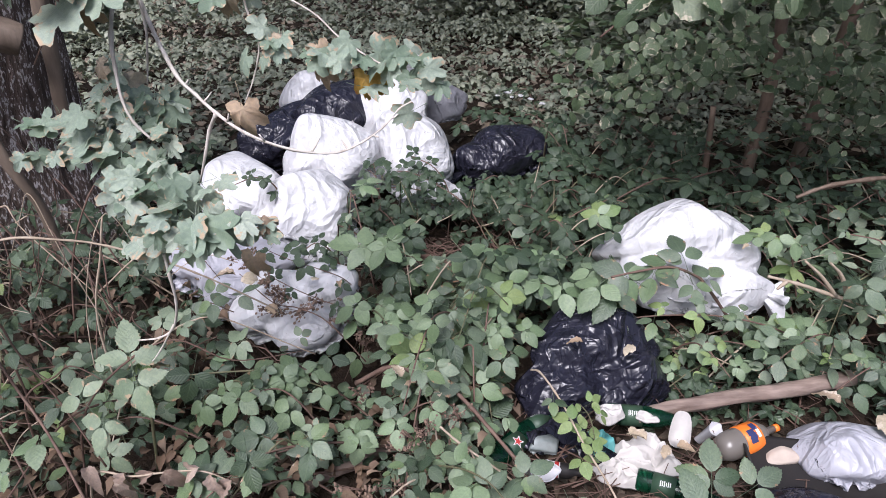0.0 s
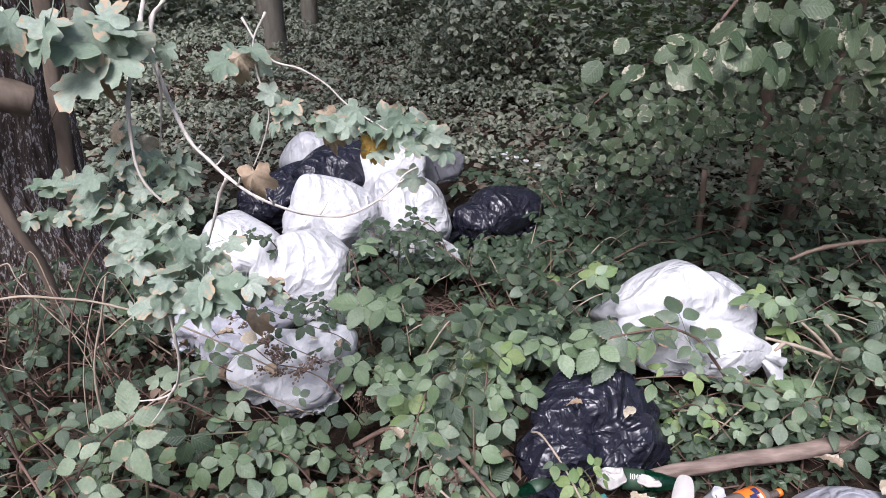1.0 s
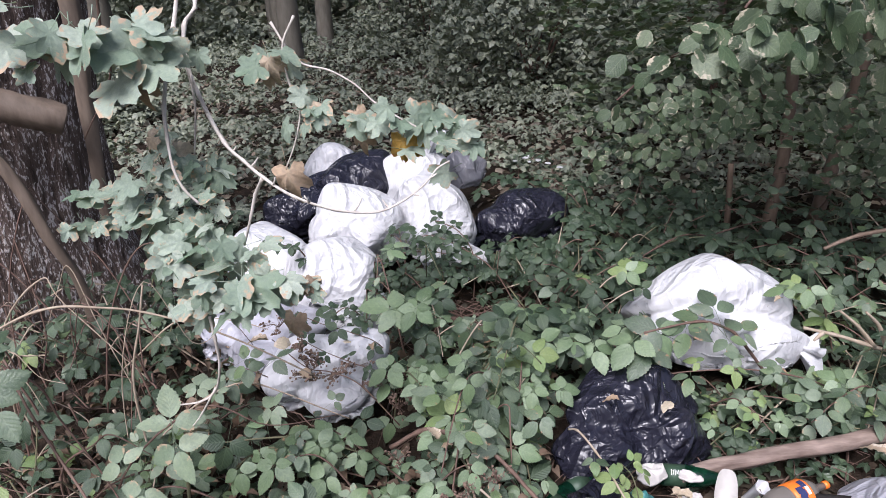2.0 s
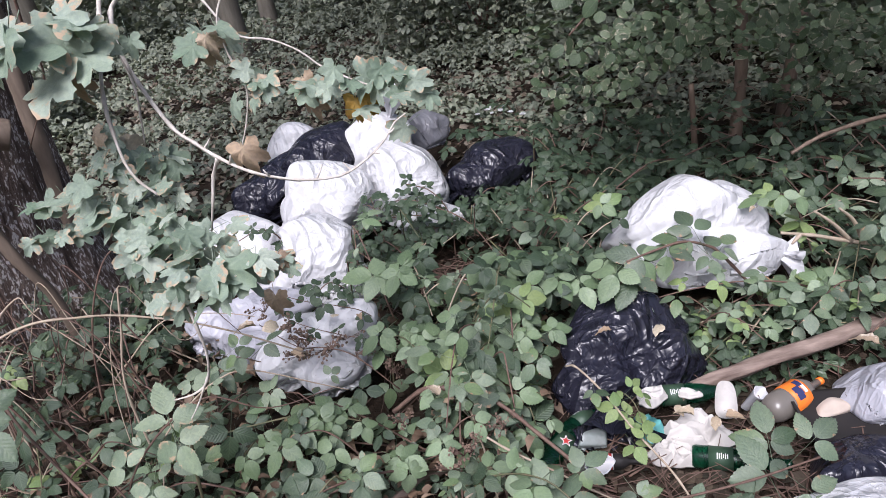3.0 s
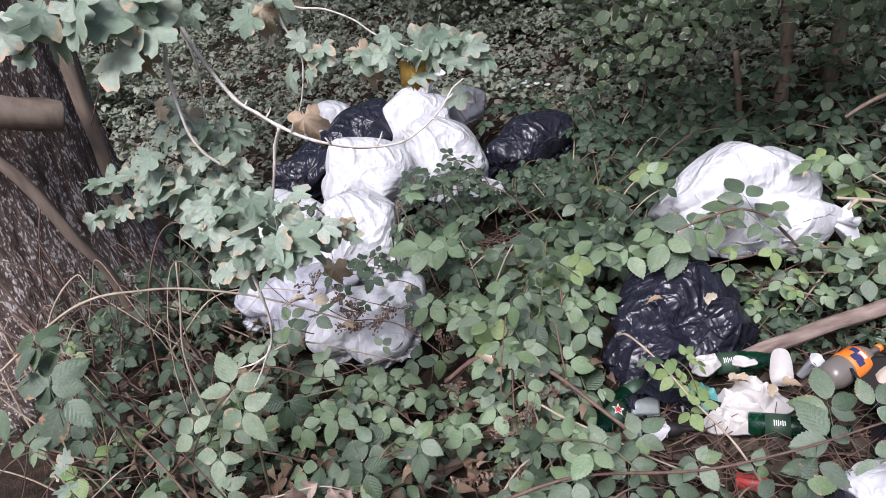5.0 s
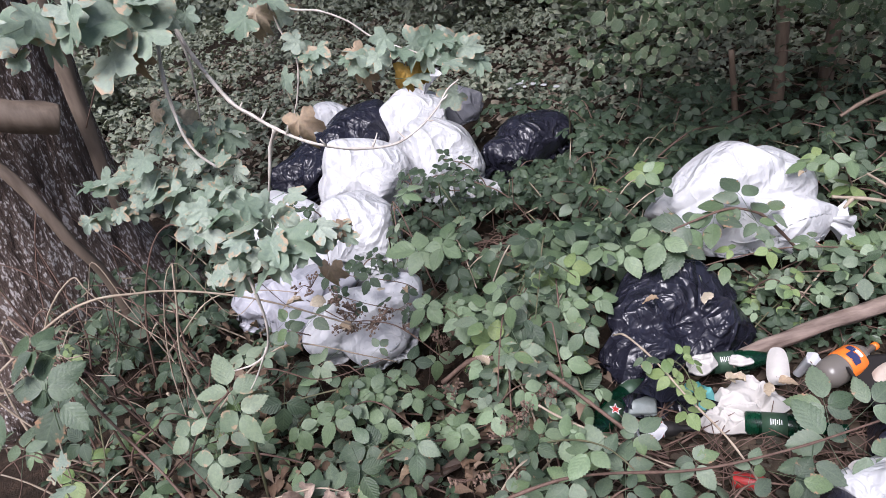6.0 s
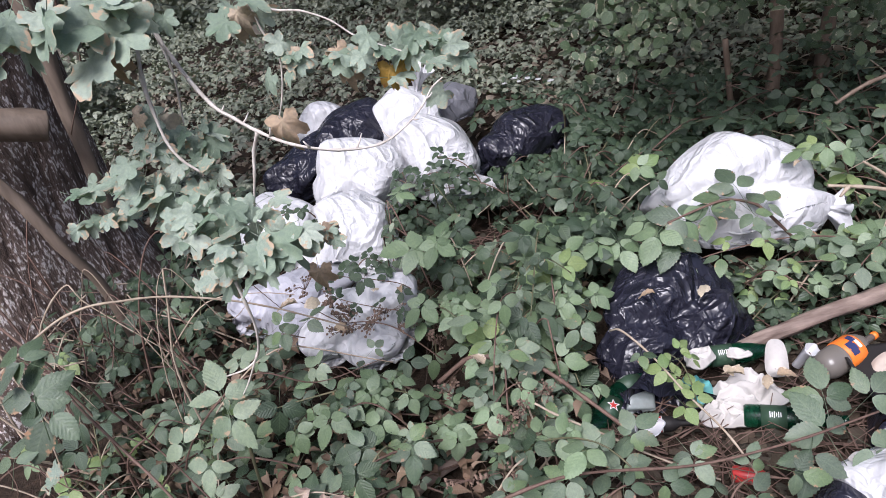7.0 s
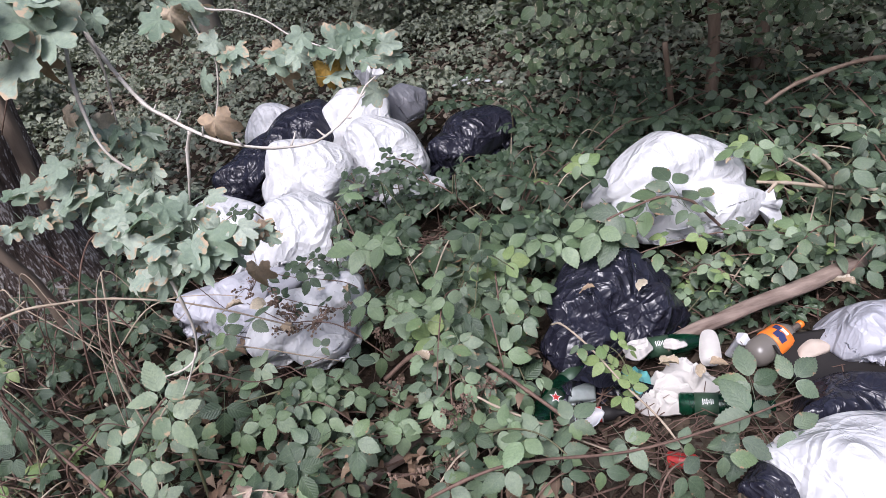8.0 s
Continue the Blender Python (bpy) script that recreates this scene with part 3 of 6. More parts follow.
bag("white_bin_bag", (-0.475, 2.99, 0.37), (0.24, 0.22, 0.235), 3, M_WHITE, "full white bin bag leaning on a black bag", rot=(0, 10, 0), slack=0.2, planes=15, sharp=10, lobes=((0, 0, 0.02, 0.97), (-0.4, -0.2, -0.4, 0.72), (0.42, 0, -0.3, 0.72)))
bag("white_bin_bag", (-0.125, 3.13, 0.34), (0.21, 0.22, 0.265), 4, M_WHITE, "tall full white bin bag standing in the heap", rot=(0, -4, 20), slack=0.2, planes=15, sharp=9, lobes=((0, 0, 0, 0.98), (0.1, -0.2, -0.4, 0.8)))
bag("white_bin_bag", (-0.25, 3.42, 0.44), (0.24, 0.22, 0.21), 5, M_WHITE, "tied white bin bag with a gathered neck on the heap", neck=((0.5, -0.1, 0.72), (0.35, -0.1, 1), 0.13, 0.09), slack=0.26, planes=14, sharp=10, lobes=((0, 0, 0, 0.95), (0.42, 0, 0.3, 0.7)))
bag("clear_bin_bag", (0.05, 3.66, 0.42), (0.12, 0.12, 0.13), 6, M_CLEARFILM, "greyish translucent bin bag behind the heap", slack=0.3, planes=12, sharp=12)
bag("black_bin_bag", (0.31, 3.25, 0.25), (0.24, 0.22, 0.17), 7, M_BLACK, "shiny black bin bag with a pleated neck on the ground", neck=((-0.8, -0.35, 0.0), (-1, -0.4, 0.1), 0.12, 0.07), rot=(0, -14, 8), planes=14, sharp=10, slack=0.4, lobes=((0.25, 0, 0.1, 0.82), (-0.3, 0, -0.05, 0.72)))
bag("white_bin_bag", (-0.55, 2.58, 0.2), (0.245, 0.22, 0.25), 8, M_WHITE, "lumpy white bin bag with deep folds and grime", rot=(0, 6, 0), slack=0.34, planes=14, sharp=14, lobes=((0.05, 0, 0.1, 0.92), (-0.35, -0.3, -0.3, 0.7), (0.3, -0.35, -0.3, 0.75)))
bag("white_bin_bag", (-0.88, 2.78, 0.31), (0.22, 0.24, 0.15), 9, M_WHITE, "white bin bag half covered by leaves", slack=0.3, planes=13, sharp=12, lobes=((0, 0, 0, 0.9), (0.4, -0.3, -0.1, 0.7)))
bag("clear_bin_bag", (-0.76, 2.2, 0.22), (0.24, 0.24, 0.16), 10, M_GREYFILM, "loose translucent bin bag slumped between white bags", slack=0.5, planes=10, lobes=((0.2, 0, 0.1, 0.6), (-0.4, 0.2, -0.1, 0.55), (0.1, -0.5, -0.3, 0.5)))
bag("white_bin_bag", (-0.46, 1.86, 0.28), (0.27, 0.2, 0.15), 11, M_WHITE, "torn pale bin bag with loose folds under bramble leaves", slack=0.5, points=12, sharp=12, rot=(14, -8, -8), lobes=((0.35, 0.2, 0.15, 0.66), (-0.1, 0.0, 0.1, 0.7), (-0.5, -0.1, -0.1, 0.6), (0.1, -0.5, -0.25, 0.62)))
bag("white_bin_bag", (-0.02, 2.83, 0.22), (0.17, 0.15, 0.11), 12, M_WHITE, "low white bin bag screened by dark bramble leaves", slack=0.27, lobes=((0, 0, 0, 0.85), (0.45, -0.2, 0, 0.6), (-0.4, -0.2, 0.1, 0.6)))
# single bags by the path
bag("white_bin_bag", (0.9, 2.06, 0.3), (0.27, 0.2, 0.22), 13, M_WHITE, "full white carrier bag with smooth folds on brambles", rot=(0, 8, -10), neck=((0.86, -0.35, -0.25), (1, -0.3, -0.1), 0.085, 0.085), lobes=((-0.22, 0.15, 0.2, 0.78), (0.32, 0.1, 0.2, 0.64), (0.45, -0.45, -0.35, 0.6), (-0.3, -0.4, -0.4, 0.68)), slack=0.17, sharp=14)
bag("black_bin_bag", (0.475, 1.71, 0.12), (0.285, 0.215, 0.205), 14, M_BLACK, "crumpled shiny black bin bag beside scattered rubbish", slack=0.24, points=13, sharp=20, soften=0.12, lobes=((0.12, 0.15, 0.1, 0.86), (-0.35, -0.5, -0.3, 0.62), (0.4, -0.3, -0.25, 0.66)), neck=((-0.35, -0.95, -0.15), (-0.3, -1, -0.5), 0.13, 0.1))
bag("white_bin_bag", (0.84, 0.96, 0.0), (0.23, 0.19, 0.15), 15, M_WHITE, "smooth full white bin bag at the edge of the rubbish", slack=0.1)


# == large tree ==
def build_big_tree():
    tree = empty("big_tree", (-1.72, 2.58, ground_z(-1.72, 2.58)), "thick old tree trunk with fissured grey brown bark", "tree")
    n, m, top = 96, 110, 6.0
    verts, faces = [], []
    for j in range(m + 1):
        z = -0.25 + (top + 0.25) * (j / m) ** 1.7
        flare = 0.2 * math.exp(-max(0, z) / 0.28)
        for i in range(n):
            a = 2 * math.pi * i / n
            root = flare * (1 + 0.8 * math.sin(a * 3 + 0.6))
            c = Vector((math.cos(a), math.sin(a), 0))
            r = (0.42 - 0.018 * z) * (1 + 0.05 * noise.noise(c * 1.4 + Vector((0, 0, z * 0.6)))) + root
            fis = 1 - abs(noise.noise(Vector((c.x * 7, c.y * 7, z * 1.6))))
            r += 0.013 * (0.5 - fis ** 4) + 0.008 * noise.noise(Vector((c.x * 18, c.y * 18, z * 6)))
            verts.append((c.x * r + 0.15 * min(z, 1.5) - 0.25, c.y * r, z))
    for j in range(m):
        for i in range(n):
            i2 = (i + 1) % n
            faces.append((j * n + i, j * n + i2, (j + 1) * n + i2, (j + 1) * n + i))
    child("trunk", to_mesh("trunk", verts, faces, M_BARK), tree)
    limbs = [
        ([(0.42, -0.39, 0.96), (0.37, -0.42, 0.985), (0.24, -0.46, 1.03), (0.0, -0.55, 1.1), (-0.4, -0.8, 1.25)], 0.046, 0.06),
        ([(0.4, -0.25, 0.55), (0.43, -0.28, 0.76), (0.45, -0.28, 1.03), (0.47, -0.28, 1.3), (0.45, -0.26, 2.2)], 0.02, 0.034),
        ([(0.1, -0.58, 1.1), (0.256, -0.58, 0.92), (0.331, -0.58, 0.78), (0.38, -0.58, 0.61), (0.42, -0.54, 0.4), (0.4, -0.5, 0.0)], 0.022, 0.016),
        ([(-0.3, 0, 5.6), (-1.2, -0.5, 6.8), (-2.2, -0.8, 7.6)], 0.16, 0.06),
        ([(0, 0, 5.6), (0.8, 0.9, 7.0), (1.6, 1.6, 8.0)], 0.18, 0.06),
    ]
    for pts, a, b in limbs:
        v, f = tube(smooth_path(pts, 8), a, b, 14, 0.25)
        child("limb", to_mesh("limb", v, f, M_LIMB if a < 0.1 else M_BARK), tree)
    faces_top = [tuple(range(24))]
    child("trunk_top", to_mesh("trunk_top", [(0.36 * math.cos(2 * math.pi * k / 24) - 0.025, 0.36 * math.sin(2 * math.pi * k / 24), top - 0.02) for k in range(24)], faces_top, M_BARK), tree)
    # unseen crown, added to shade the bags and darken what they reflect
    rs = np.random.RandomState(4)
    mats = []
    while len(mats) < 2600:
        d = rs.normal(size=3)
        d /= np.linalg.norm(d)
        p = np.array([0.9, 1.0, 7.0]) + d * np.array([3.4, 3.2, 2.0]) * rs.uniform(0.2, 1.0) ** 0.5
        if noise.noise((p[0] * 0.8, p[1] * 0.8, p[2] * 0.8)) < -0.1:
            continue
        mats.append(np.array(leaf_pose(p, rs.uniform(0, 360), rs.uniform(-50, 50), rs.uniform(-50, 50), rs.uniform(0.14, 0.24))))
    tagged(child("crown", cloud("crown", blade(4, 0.4, 0.0, 0.2, 0.3), mats, M_CANOPY), tree), "unseen leafy crown added for shade", kind="stuff")
    return tree


big_tree = build_big_tree()


# == brambles ==
COMPOUND = [to_mesh("bramble_leaf", *[q[k] for q in [compound(k0, 3 if k0 % 3 else 5)] for k in (0, 2)], M_BRAMBLE, compound(k0, 3 if k0 % 3 else 5)[1]) for k0 in range(8)]
COMPOUND_SHADED = [to_mesh("bramble_leaf", compound(k0 + 20, 3 if k0 % 2 else 5, 9)[0], compound(k0 + 20, 3 if k0 % 2 else 5, 9)[2], M_BRAMBLE_SHADED, compound(k0 + 20, 3 if k0 % 2 else 5, 9)[1]) for k0 in range(5)]
COMPOUND_YOUNG = [to_mesh("bramble_leaf", compound(k0 + 40, 3)[0], compound(k0 + 40, 3)[2], M_YOUNG, compound(k0 + 40, 3)[1]) for k0 in range(3)]

# plan strips (x0, x1, y0, y1, highest growth above z = 0) where the brambles stay low or away, set along the camera's
# lines of sight so that bags and rubbish show
LOW = [
    (0.1, 0.2, 1.2, 1.5, 0.05),
    (0.16, 0.78, 0.55, 1.46, -1.0), (0.22, 0.68, 1.42, 1.78, -1.0), (0.66, 1.3, 1.16, 1.58, -1.0), (0.5, 1.2, 0.4, 1.16, -1.0),
    (0.55, 1.2, 1.58, 1.68, 0.14), (0.6, 1.2, 1.68, 1.86, 0.17), (0.62, 1.22, 1.86, 2.25, -1.0),
    (-0.72, -0.2, 1.2, 1.56, 0.26), (-0.66, -0.18, 1.6, 2.0, -1.0), (-0.95, -0.36, 2.0, 2.4, 0.16), (-1.05, -0.35, 2.4, 2.5, 0.24),
    (-1.05, -0.3, 2.45, 3.5, -1.0), (-0.3, 0.1, 2.95, 3.6, -1.0), (-0.24, 0.12, 2.6, 2.95, 0.3), (0.06, 0.55, 2.7, 3.5, 0.16),
    (-0.24, 0.16, 2.5, 2.75, 0.24), (-0.08, 0.28, 2.16, 2.5, -1.0), (-0.08, 0.2, 1.95, 2.16, 0.24),
]


def top_growth(x, y):
    t = 0.46 + 0.06 * noise.noise((x * 2, y * 2, 5))
    for x0, x1, y0, y1, h in LOW:
        if x0 < x < x1 and y0 < y < y1:
            t = min(t, h)
    return t


def bramble(root, azimuth, length, height, meshes, size, step, rnd, label, cane_mat=None, thick=0.0035):
    """An arching cane with compound leaves on alternate sides."""
    gx, gy = root
    g = ground_z(gx, gy)
    pts = []
    bend = rnd.uniform(-35, 35)
    x, y = gx, gy
    n = 9
    for k in range(n):
        s = k / (n - 1)
        z = g + height * (math.sin(min(1, s * 1.25) * math.pi * 0.55)) - height * 0.45 * max(0, s - 0.6) * 2
        pts.append(Vector((x, y, z)))
        a = radians(azimuth + bend * s)
        x += math.cos(a) * length / (n - 1)
        y += math.sin(a) * length / (n - 1)
    path = smooth_path(pts, 3)
    keep = []
    for p in path:
        t = top_growth(p.x, p.y)
        if t < 0:
            break
        keep.append(Vector((p.x, p.y, min(p.z, max(t, ground_z(p.x, p.y) + 0.03)))))
    if len(keep) < 7:
        return 0
    plant = empty("bramble", (gx, gy, g), label, "bramble", "brambles")
    inv = Matrix.Translation((-gx, -gy, -g))
    v, f = tube([inv @ p for p in keep], thick, thick * 0.5, 5, 0.0, 4)
    child("cane", to_mesh("cane", v, f, cane_mat or M_CANE), plant)
    made, run = 0, 0.0
    for k in range(3, len(keep)):
        run += (keep[k] - keep[k - 1]).length
        if run < step:
            continue
        run = 0
        p = keep[k]
        d = keep[k] - keep[k - 1]
        side = 1 if made % 2 else -1
        az = math.degrees(math.atan2(d.y, d.x)) - 90 + side * rnd.uniform(30, 95)
        s = size * rnd.choice((0.5, 0.7, 0.85, 1.0, 1.0, 1.15, 1.3)) * rnd.uniform(0.9, 1.1)
        up = rnd.uniform(0.6, 1.3) * s * 0.75
        q = p + Vector((-math.sin(radians(az)) * s * 0.6, math.cos(radians(az)) * s * 0.6, up * 0.6))
        if top_growth(q.x, q.y) < 0 or q.z > top_growth(q.x, q.y) + 0.08:
            continue
        lean = rnd.uniform(-36, 16)
        mesh = rnd.choice(meshes)
        # tilted towards the camera, so that the rosettes show in its view
        m = pose(0, 0, 0, 24, 0, 0) @ pose(0, 0, 0, lean, rnd.uniform(-22, 22), az)
        child("leaf", mesh, plant, Matrix.Translation(q - Vector((gx, gy, g))) @ m @ Matrix.Scale(s, 4))
        made += 1
    return made


def fill_brambles(count, box, height, size, meshes, seed, label, step=0.055, length=(0.35, 0.8), thick=0.0035):
    rnd = random.Random(seed)
    total = 0
    for _ in range(count):
        x, y = rnd.uniform(box[0], box[1]), rnd.uniform(box[2], box[3])
        if top_growth(x, y) < 0:
            continue
        total += bramble((x, y), rnd.uniform(0, 360), rnd.uniform(*length), rnd.uniform(*height), meshes, size, step, rnd, label, rnd.choice((M_CANE, M_CANE, M_CANE_DRY, M_GREENSTEM)), thick)
    return total


COMPOUND_PALE = [to_mesh("bramble_leaf", compound(k0 + 60, 3 if k0 % 2 else 5)[0], compound(k0 + 60, 3 if k0 % 2 else 5)[2], M_BRAMBLE_PALE, compound(k0 + 60, 3 if k0 % 2 else 5)[1]) for k0 in range(4)]
COMPOUND_LIT = [to_mesh("bramble_leaf", compound(k0 + 80, 3 if k0 % 2 else 5)[0], compound(k0 + 80, 3 if k0 % 2 else 5)[2], M_BRAMBLE_LIT, compound(k0 + 80, 3 if k0 % 2 else 5)[1]) for k0 in range(5)]
MIXED = COMPOUND + COMPOUND_LIT[:2] + COMPOUND_PALE[:2] + COMPOUND_SHADED[:2] + COMPOUND_YOUNG[:1]
fill_brambles(30, (-0.2, 0.3, 1.0, 1.5), (0.08, 0.34), 0.056, MIXED + COMPOUND_LIT, 1, "green bramble with toothed leaflets on arching canes", 0.07)
fill_brambles(42, (-0.25, 0.32, 1.45, 2.05), (0.16, 0.44), 0.064, MIXED + COMPOUND_LIT, 2, "green bramble with toothed leaflets on arching canes", 0.065)
fill_brambles(12, (-1.2, -0.2, 0.85, 1.4), (0.06, 0.32), 0.054, MIXED, 3, "green bramble with toothed leaflets on arching canes", 0.085)
fill_brambles(21, (-1.5, -0.6, 1.4, 2.3), (0.12, 0.42), 0.06, MIXED, 4, "tall green bramble growing beside the tree", 0.07)
fill_brambles(44, (0.6, 2.0, 1.6, 2.0), (0.14, 0.34), 0.054, MIXED, 5, "green bramble growing round the white bag", 0.065)
fill_brambles(46, (0.3, 1.35, 1.76, 1.9), (0.06, 0.15), 0.046, MIXED + COMPOUND_SHADED, 16, "low green bramble between a white and a black bag", 0.055, (0.25, 0.5))
fill_brambles(46, (1.15, 2.3, 1.5, 2.8), (0.2, 0.5), 0.055, COMPOUND[:4] + COMPOUND_SHADED * 2, 6, "green bramble in the shade of a hazel", 0.065)
fill_brambles(56, (0.1, 1.3, 2.1, 2.8), (0.12, 0.36), 0.05, COMPOUND_SHADED, 7, "bramble spreading over the woodland floor", 0.06)
fill_brambles(60, (-0.35, 0.5, 2.1, 2.75), (0.18, 0.4), 0.046, COMPOUND_SHADED, 8, "bramble with leaves coloured as in shade in front of white bags", 0.045)
fill_brambles(30, (-1.6, -0.9, 2.0, 3.2), (0.15, 0.45), 0.05, COMPOUND_SHADED, 9, "bramble with leaves coloured as in shade beside the heap of bags")
fill_brambles(44, (0.3, 1.6, 2.7, 3.7), (0.15, 0.4), 0.05, COMPOUND_SHADED, 10, "bramble with leaves coloured as in shade under the hazel")


# == woodland floor undergrowth, joined ==
def undergrowth(name, count, box, seed, base, size, material, label, low=0.1, high=0.42, hole=None, wave=0.16):
    rnd = np.random.RandomState(seed)
    mats = []
    while len(mats) < count:
        x, y = rnd.uniform(box[0], box[1]), rnd.uniform(box[2], box[3])
        if hole and hole(x, y):
            continue
        g = ground_z(x, y)
        h = low + (high - low) * (0.5 + 0.5 * noise.noise((x * 1.1, y * 1.1, seed))) + wave * noise.noise((x * 2.7, y * 2.7, seed + 4))
        z = g + max(0.02, h * rnd.uniform(0.45, 1.0) ** 0.5)
        mats.append(np.array(leaf_pose((x, y, z), rnd.uniform(0, 360), rnd.uniform(-25, 45), rnd.uniform(-35, 35), size * rnd.uniform(0.6, 1.25))))
    ob = new(name, cloud(name, base, mats, material))
    return tagged(ob, label, "undergrowth", kind="stuff")


def heap_hole(x, y):
    edge = 1.9 + 1.2 * noise.noise((x * 0.7, y * 0.7, 9)) + 0.25 * abs(x)
    return (-1.05 < x < 0.55 and y < 3.85) or (0.3 < x < 2.2 and y < 3.3) or (-2.3 < x < -1.0 and y < 3.1) or y < edge


SMALL3 = gather([placed(blade(3, 0.34, 0.0, 0.25, 0.3), pose(0, 0, 0, -12, 0, a) @ Matrix.Scale(s, 4)) for a, s in ((0, 1), (75, 0.85), (-75, 0.85))])
undergrowth("undergrowth", 15000, (-5.5, 5.5, 1.6, 6.0), 11, SMALL3, 0.044, M_CARPET, "low carpet of bramble and nettle leaves", hole=heap_hole)
undergrowth("undergrowth", 15000, (-7.0, 6.0, 5.8, 11.0), 12, SMALL3, 0.056, M_CARPET, "low carpet of bramble and nettle leaves on the woodland floor", 0.12, 0.5, wave=0.25)
undergrowth("undergrowth", 7000, (-11.0, 10.0, 10.5, 18.0), 13, SMALL3, 0.1, M_CARPET, "distant undergrowth of bramble leaves in the wood", 0.15, 0.7, wave=0.3)
# withered leaves caught among the canes, and low leaves by the rubbish
M_WITHERED = leaf_material("withered russet leaf", [(0.13, 0.075, 0.05), (0.2, 0.13, 0.09), (0.085, 0.05, 0.036), (0.27, 0.19, 0.14)], vein=0.1, rough=0.8, translucent=0.1, pleat=0.2)
undergrowth("withered_leaves", 900, (-1.4, 0.3, 0.85, 2.2), 17, blade(5, 0.36, 0.1, 0.9, 0.8, side=0.2), 0.034, M_WITHERED, "withered russet leaves caught among bramble canes", 0.04, 0.26, hole=lambda x, y: top_growth(x, y) < 0, wave=0.05)
undergrowth("ground_foliage", 260, (0.55, 1.35, 1.5, 1.8), 18, SMALL3, 0.036, M_BRAMBLE_SHADED, "small bramble leaves close to the soil, coloured as in shade", 0.02, 0.08, wave=0.02)
# loose bed of leaves under the brambles close by, coloured dark for the shaded gaps
undergrowth("ground_foliage", 2200, (-1.5, 2.4, 0.9, 3.4), 14, SMALL3, 0.042, M_BRAMBLE_SHADED, "lower bramble leaves close to the soil, coloured as in shade", 0.04, 0.16, hole=lambda x, y: top_growth(x, y) < 0.12, wave=0.04)


def litter(count, box, seed, least=0.022, most=0.05, material=M_LITTER, label="brown dead leaves scattered on the soil"):
    rnd = np.random.RandomState(seed)
    mats = []
    for _ in range(count):
        x, y = rnd.uniform(box[0], box[1]), rnd.uniform(box[2], box[3])
        mats.append(np.array(leaf_pose((x, y, ground_z(x, y) + 0.012), rnd.uniform(0, 360), rnd.uniform(-30, 30), rnd.uniform(-40, 40), rnd.uniform(least, most))))
    return tagged(new("dead_leaves", cloud("dead_leaves", blade(6, 0.34, 0.12, 0.9, 0.9, side=0.2, cup=0.8, across=2), mats, material)), label, "dead leaves", kind="stuff")


litter(2600, (-1.6, 2.2, 0.8, 3.2), 5)
M_OLDLEAF = leaf_material("faded grey brown leaf", [(0.3, 0.25, 0.2), (0.22, 0.17, 0.13), (0.36, 0.31, 0.26), (0.17, 0.13, 0.1)], vein=0.05, rough=0.8, translucent=0.1, pleat=0.2)
litter(9000, (-5.0, 3.5, 3.6, 9.0), 15, 0.05, 0.1, M_OLDLEAF, "faded dead leaves covering the floor of the wood")
litter(260, (0.12, 1.2, 1.05, 1.6), 9)
litter(420, (0.05, 1.2, 0.85, 1.45), 19, 0.03, 0.065)


def dead_twigs(count, box, seed):
    rnd = random.Random(seed)
    pieces = []
    for _ in range(count):
        x, y = rnd.uniform(box[0], box[1]), rnd.uniform(box[2], box[3])
        a, l = rnd.uniform(0, 6.28), rnd.uniform(0.08, 0.35)
        g = ground_z(x, y)
        p = [Vector((x + math.cos(a) * l * s + rnd.uniform(-0.01, 0.01), y + math.sin(a) * l * s + rnd.uniform(-0.01, 0.01), g + 0.015 + rnd.uniform(0, 0.05) * s)) for s in (0, 0.33, 0.66, 1)]
        pieces.append(tube(smooth_path(p, 2), rnd.uniform(0.0015, 0.004), 0.001, 4))
    v, f = merge(*pieces)
    return tagged(new("dead_twigs", to_mesh("dead_twigs", v, f, M_CANE)), "thin dry twigs lying on the soil", "twigs", kind="stuff")


dead_twigs(320, (-1.5, 1.8, 0.85, 3.0), 6)
dead_twigs(160, (-0.1, 0.3, 2.1, 2.55), 7)
dead_twigs(200, (-1.4, -0.35, 0.88, 1.6), 9)
dead_twigs(50, (0.5, 1.2, 1.55, 1.85), 8)
dead_twigs(150, (0.1, 0.8, 0.9, 1.4), 10)


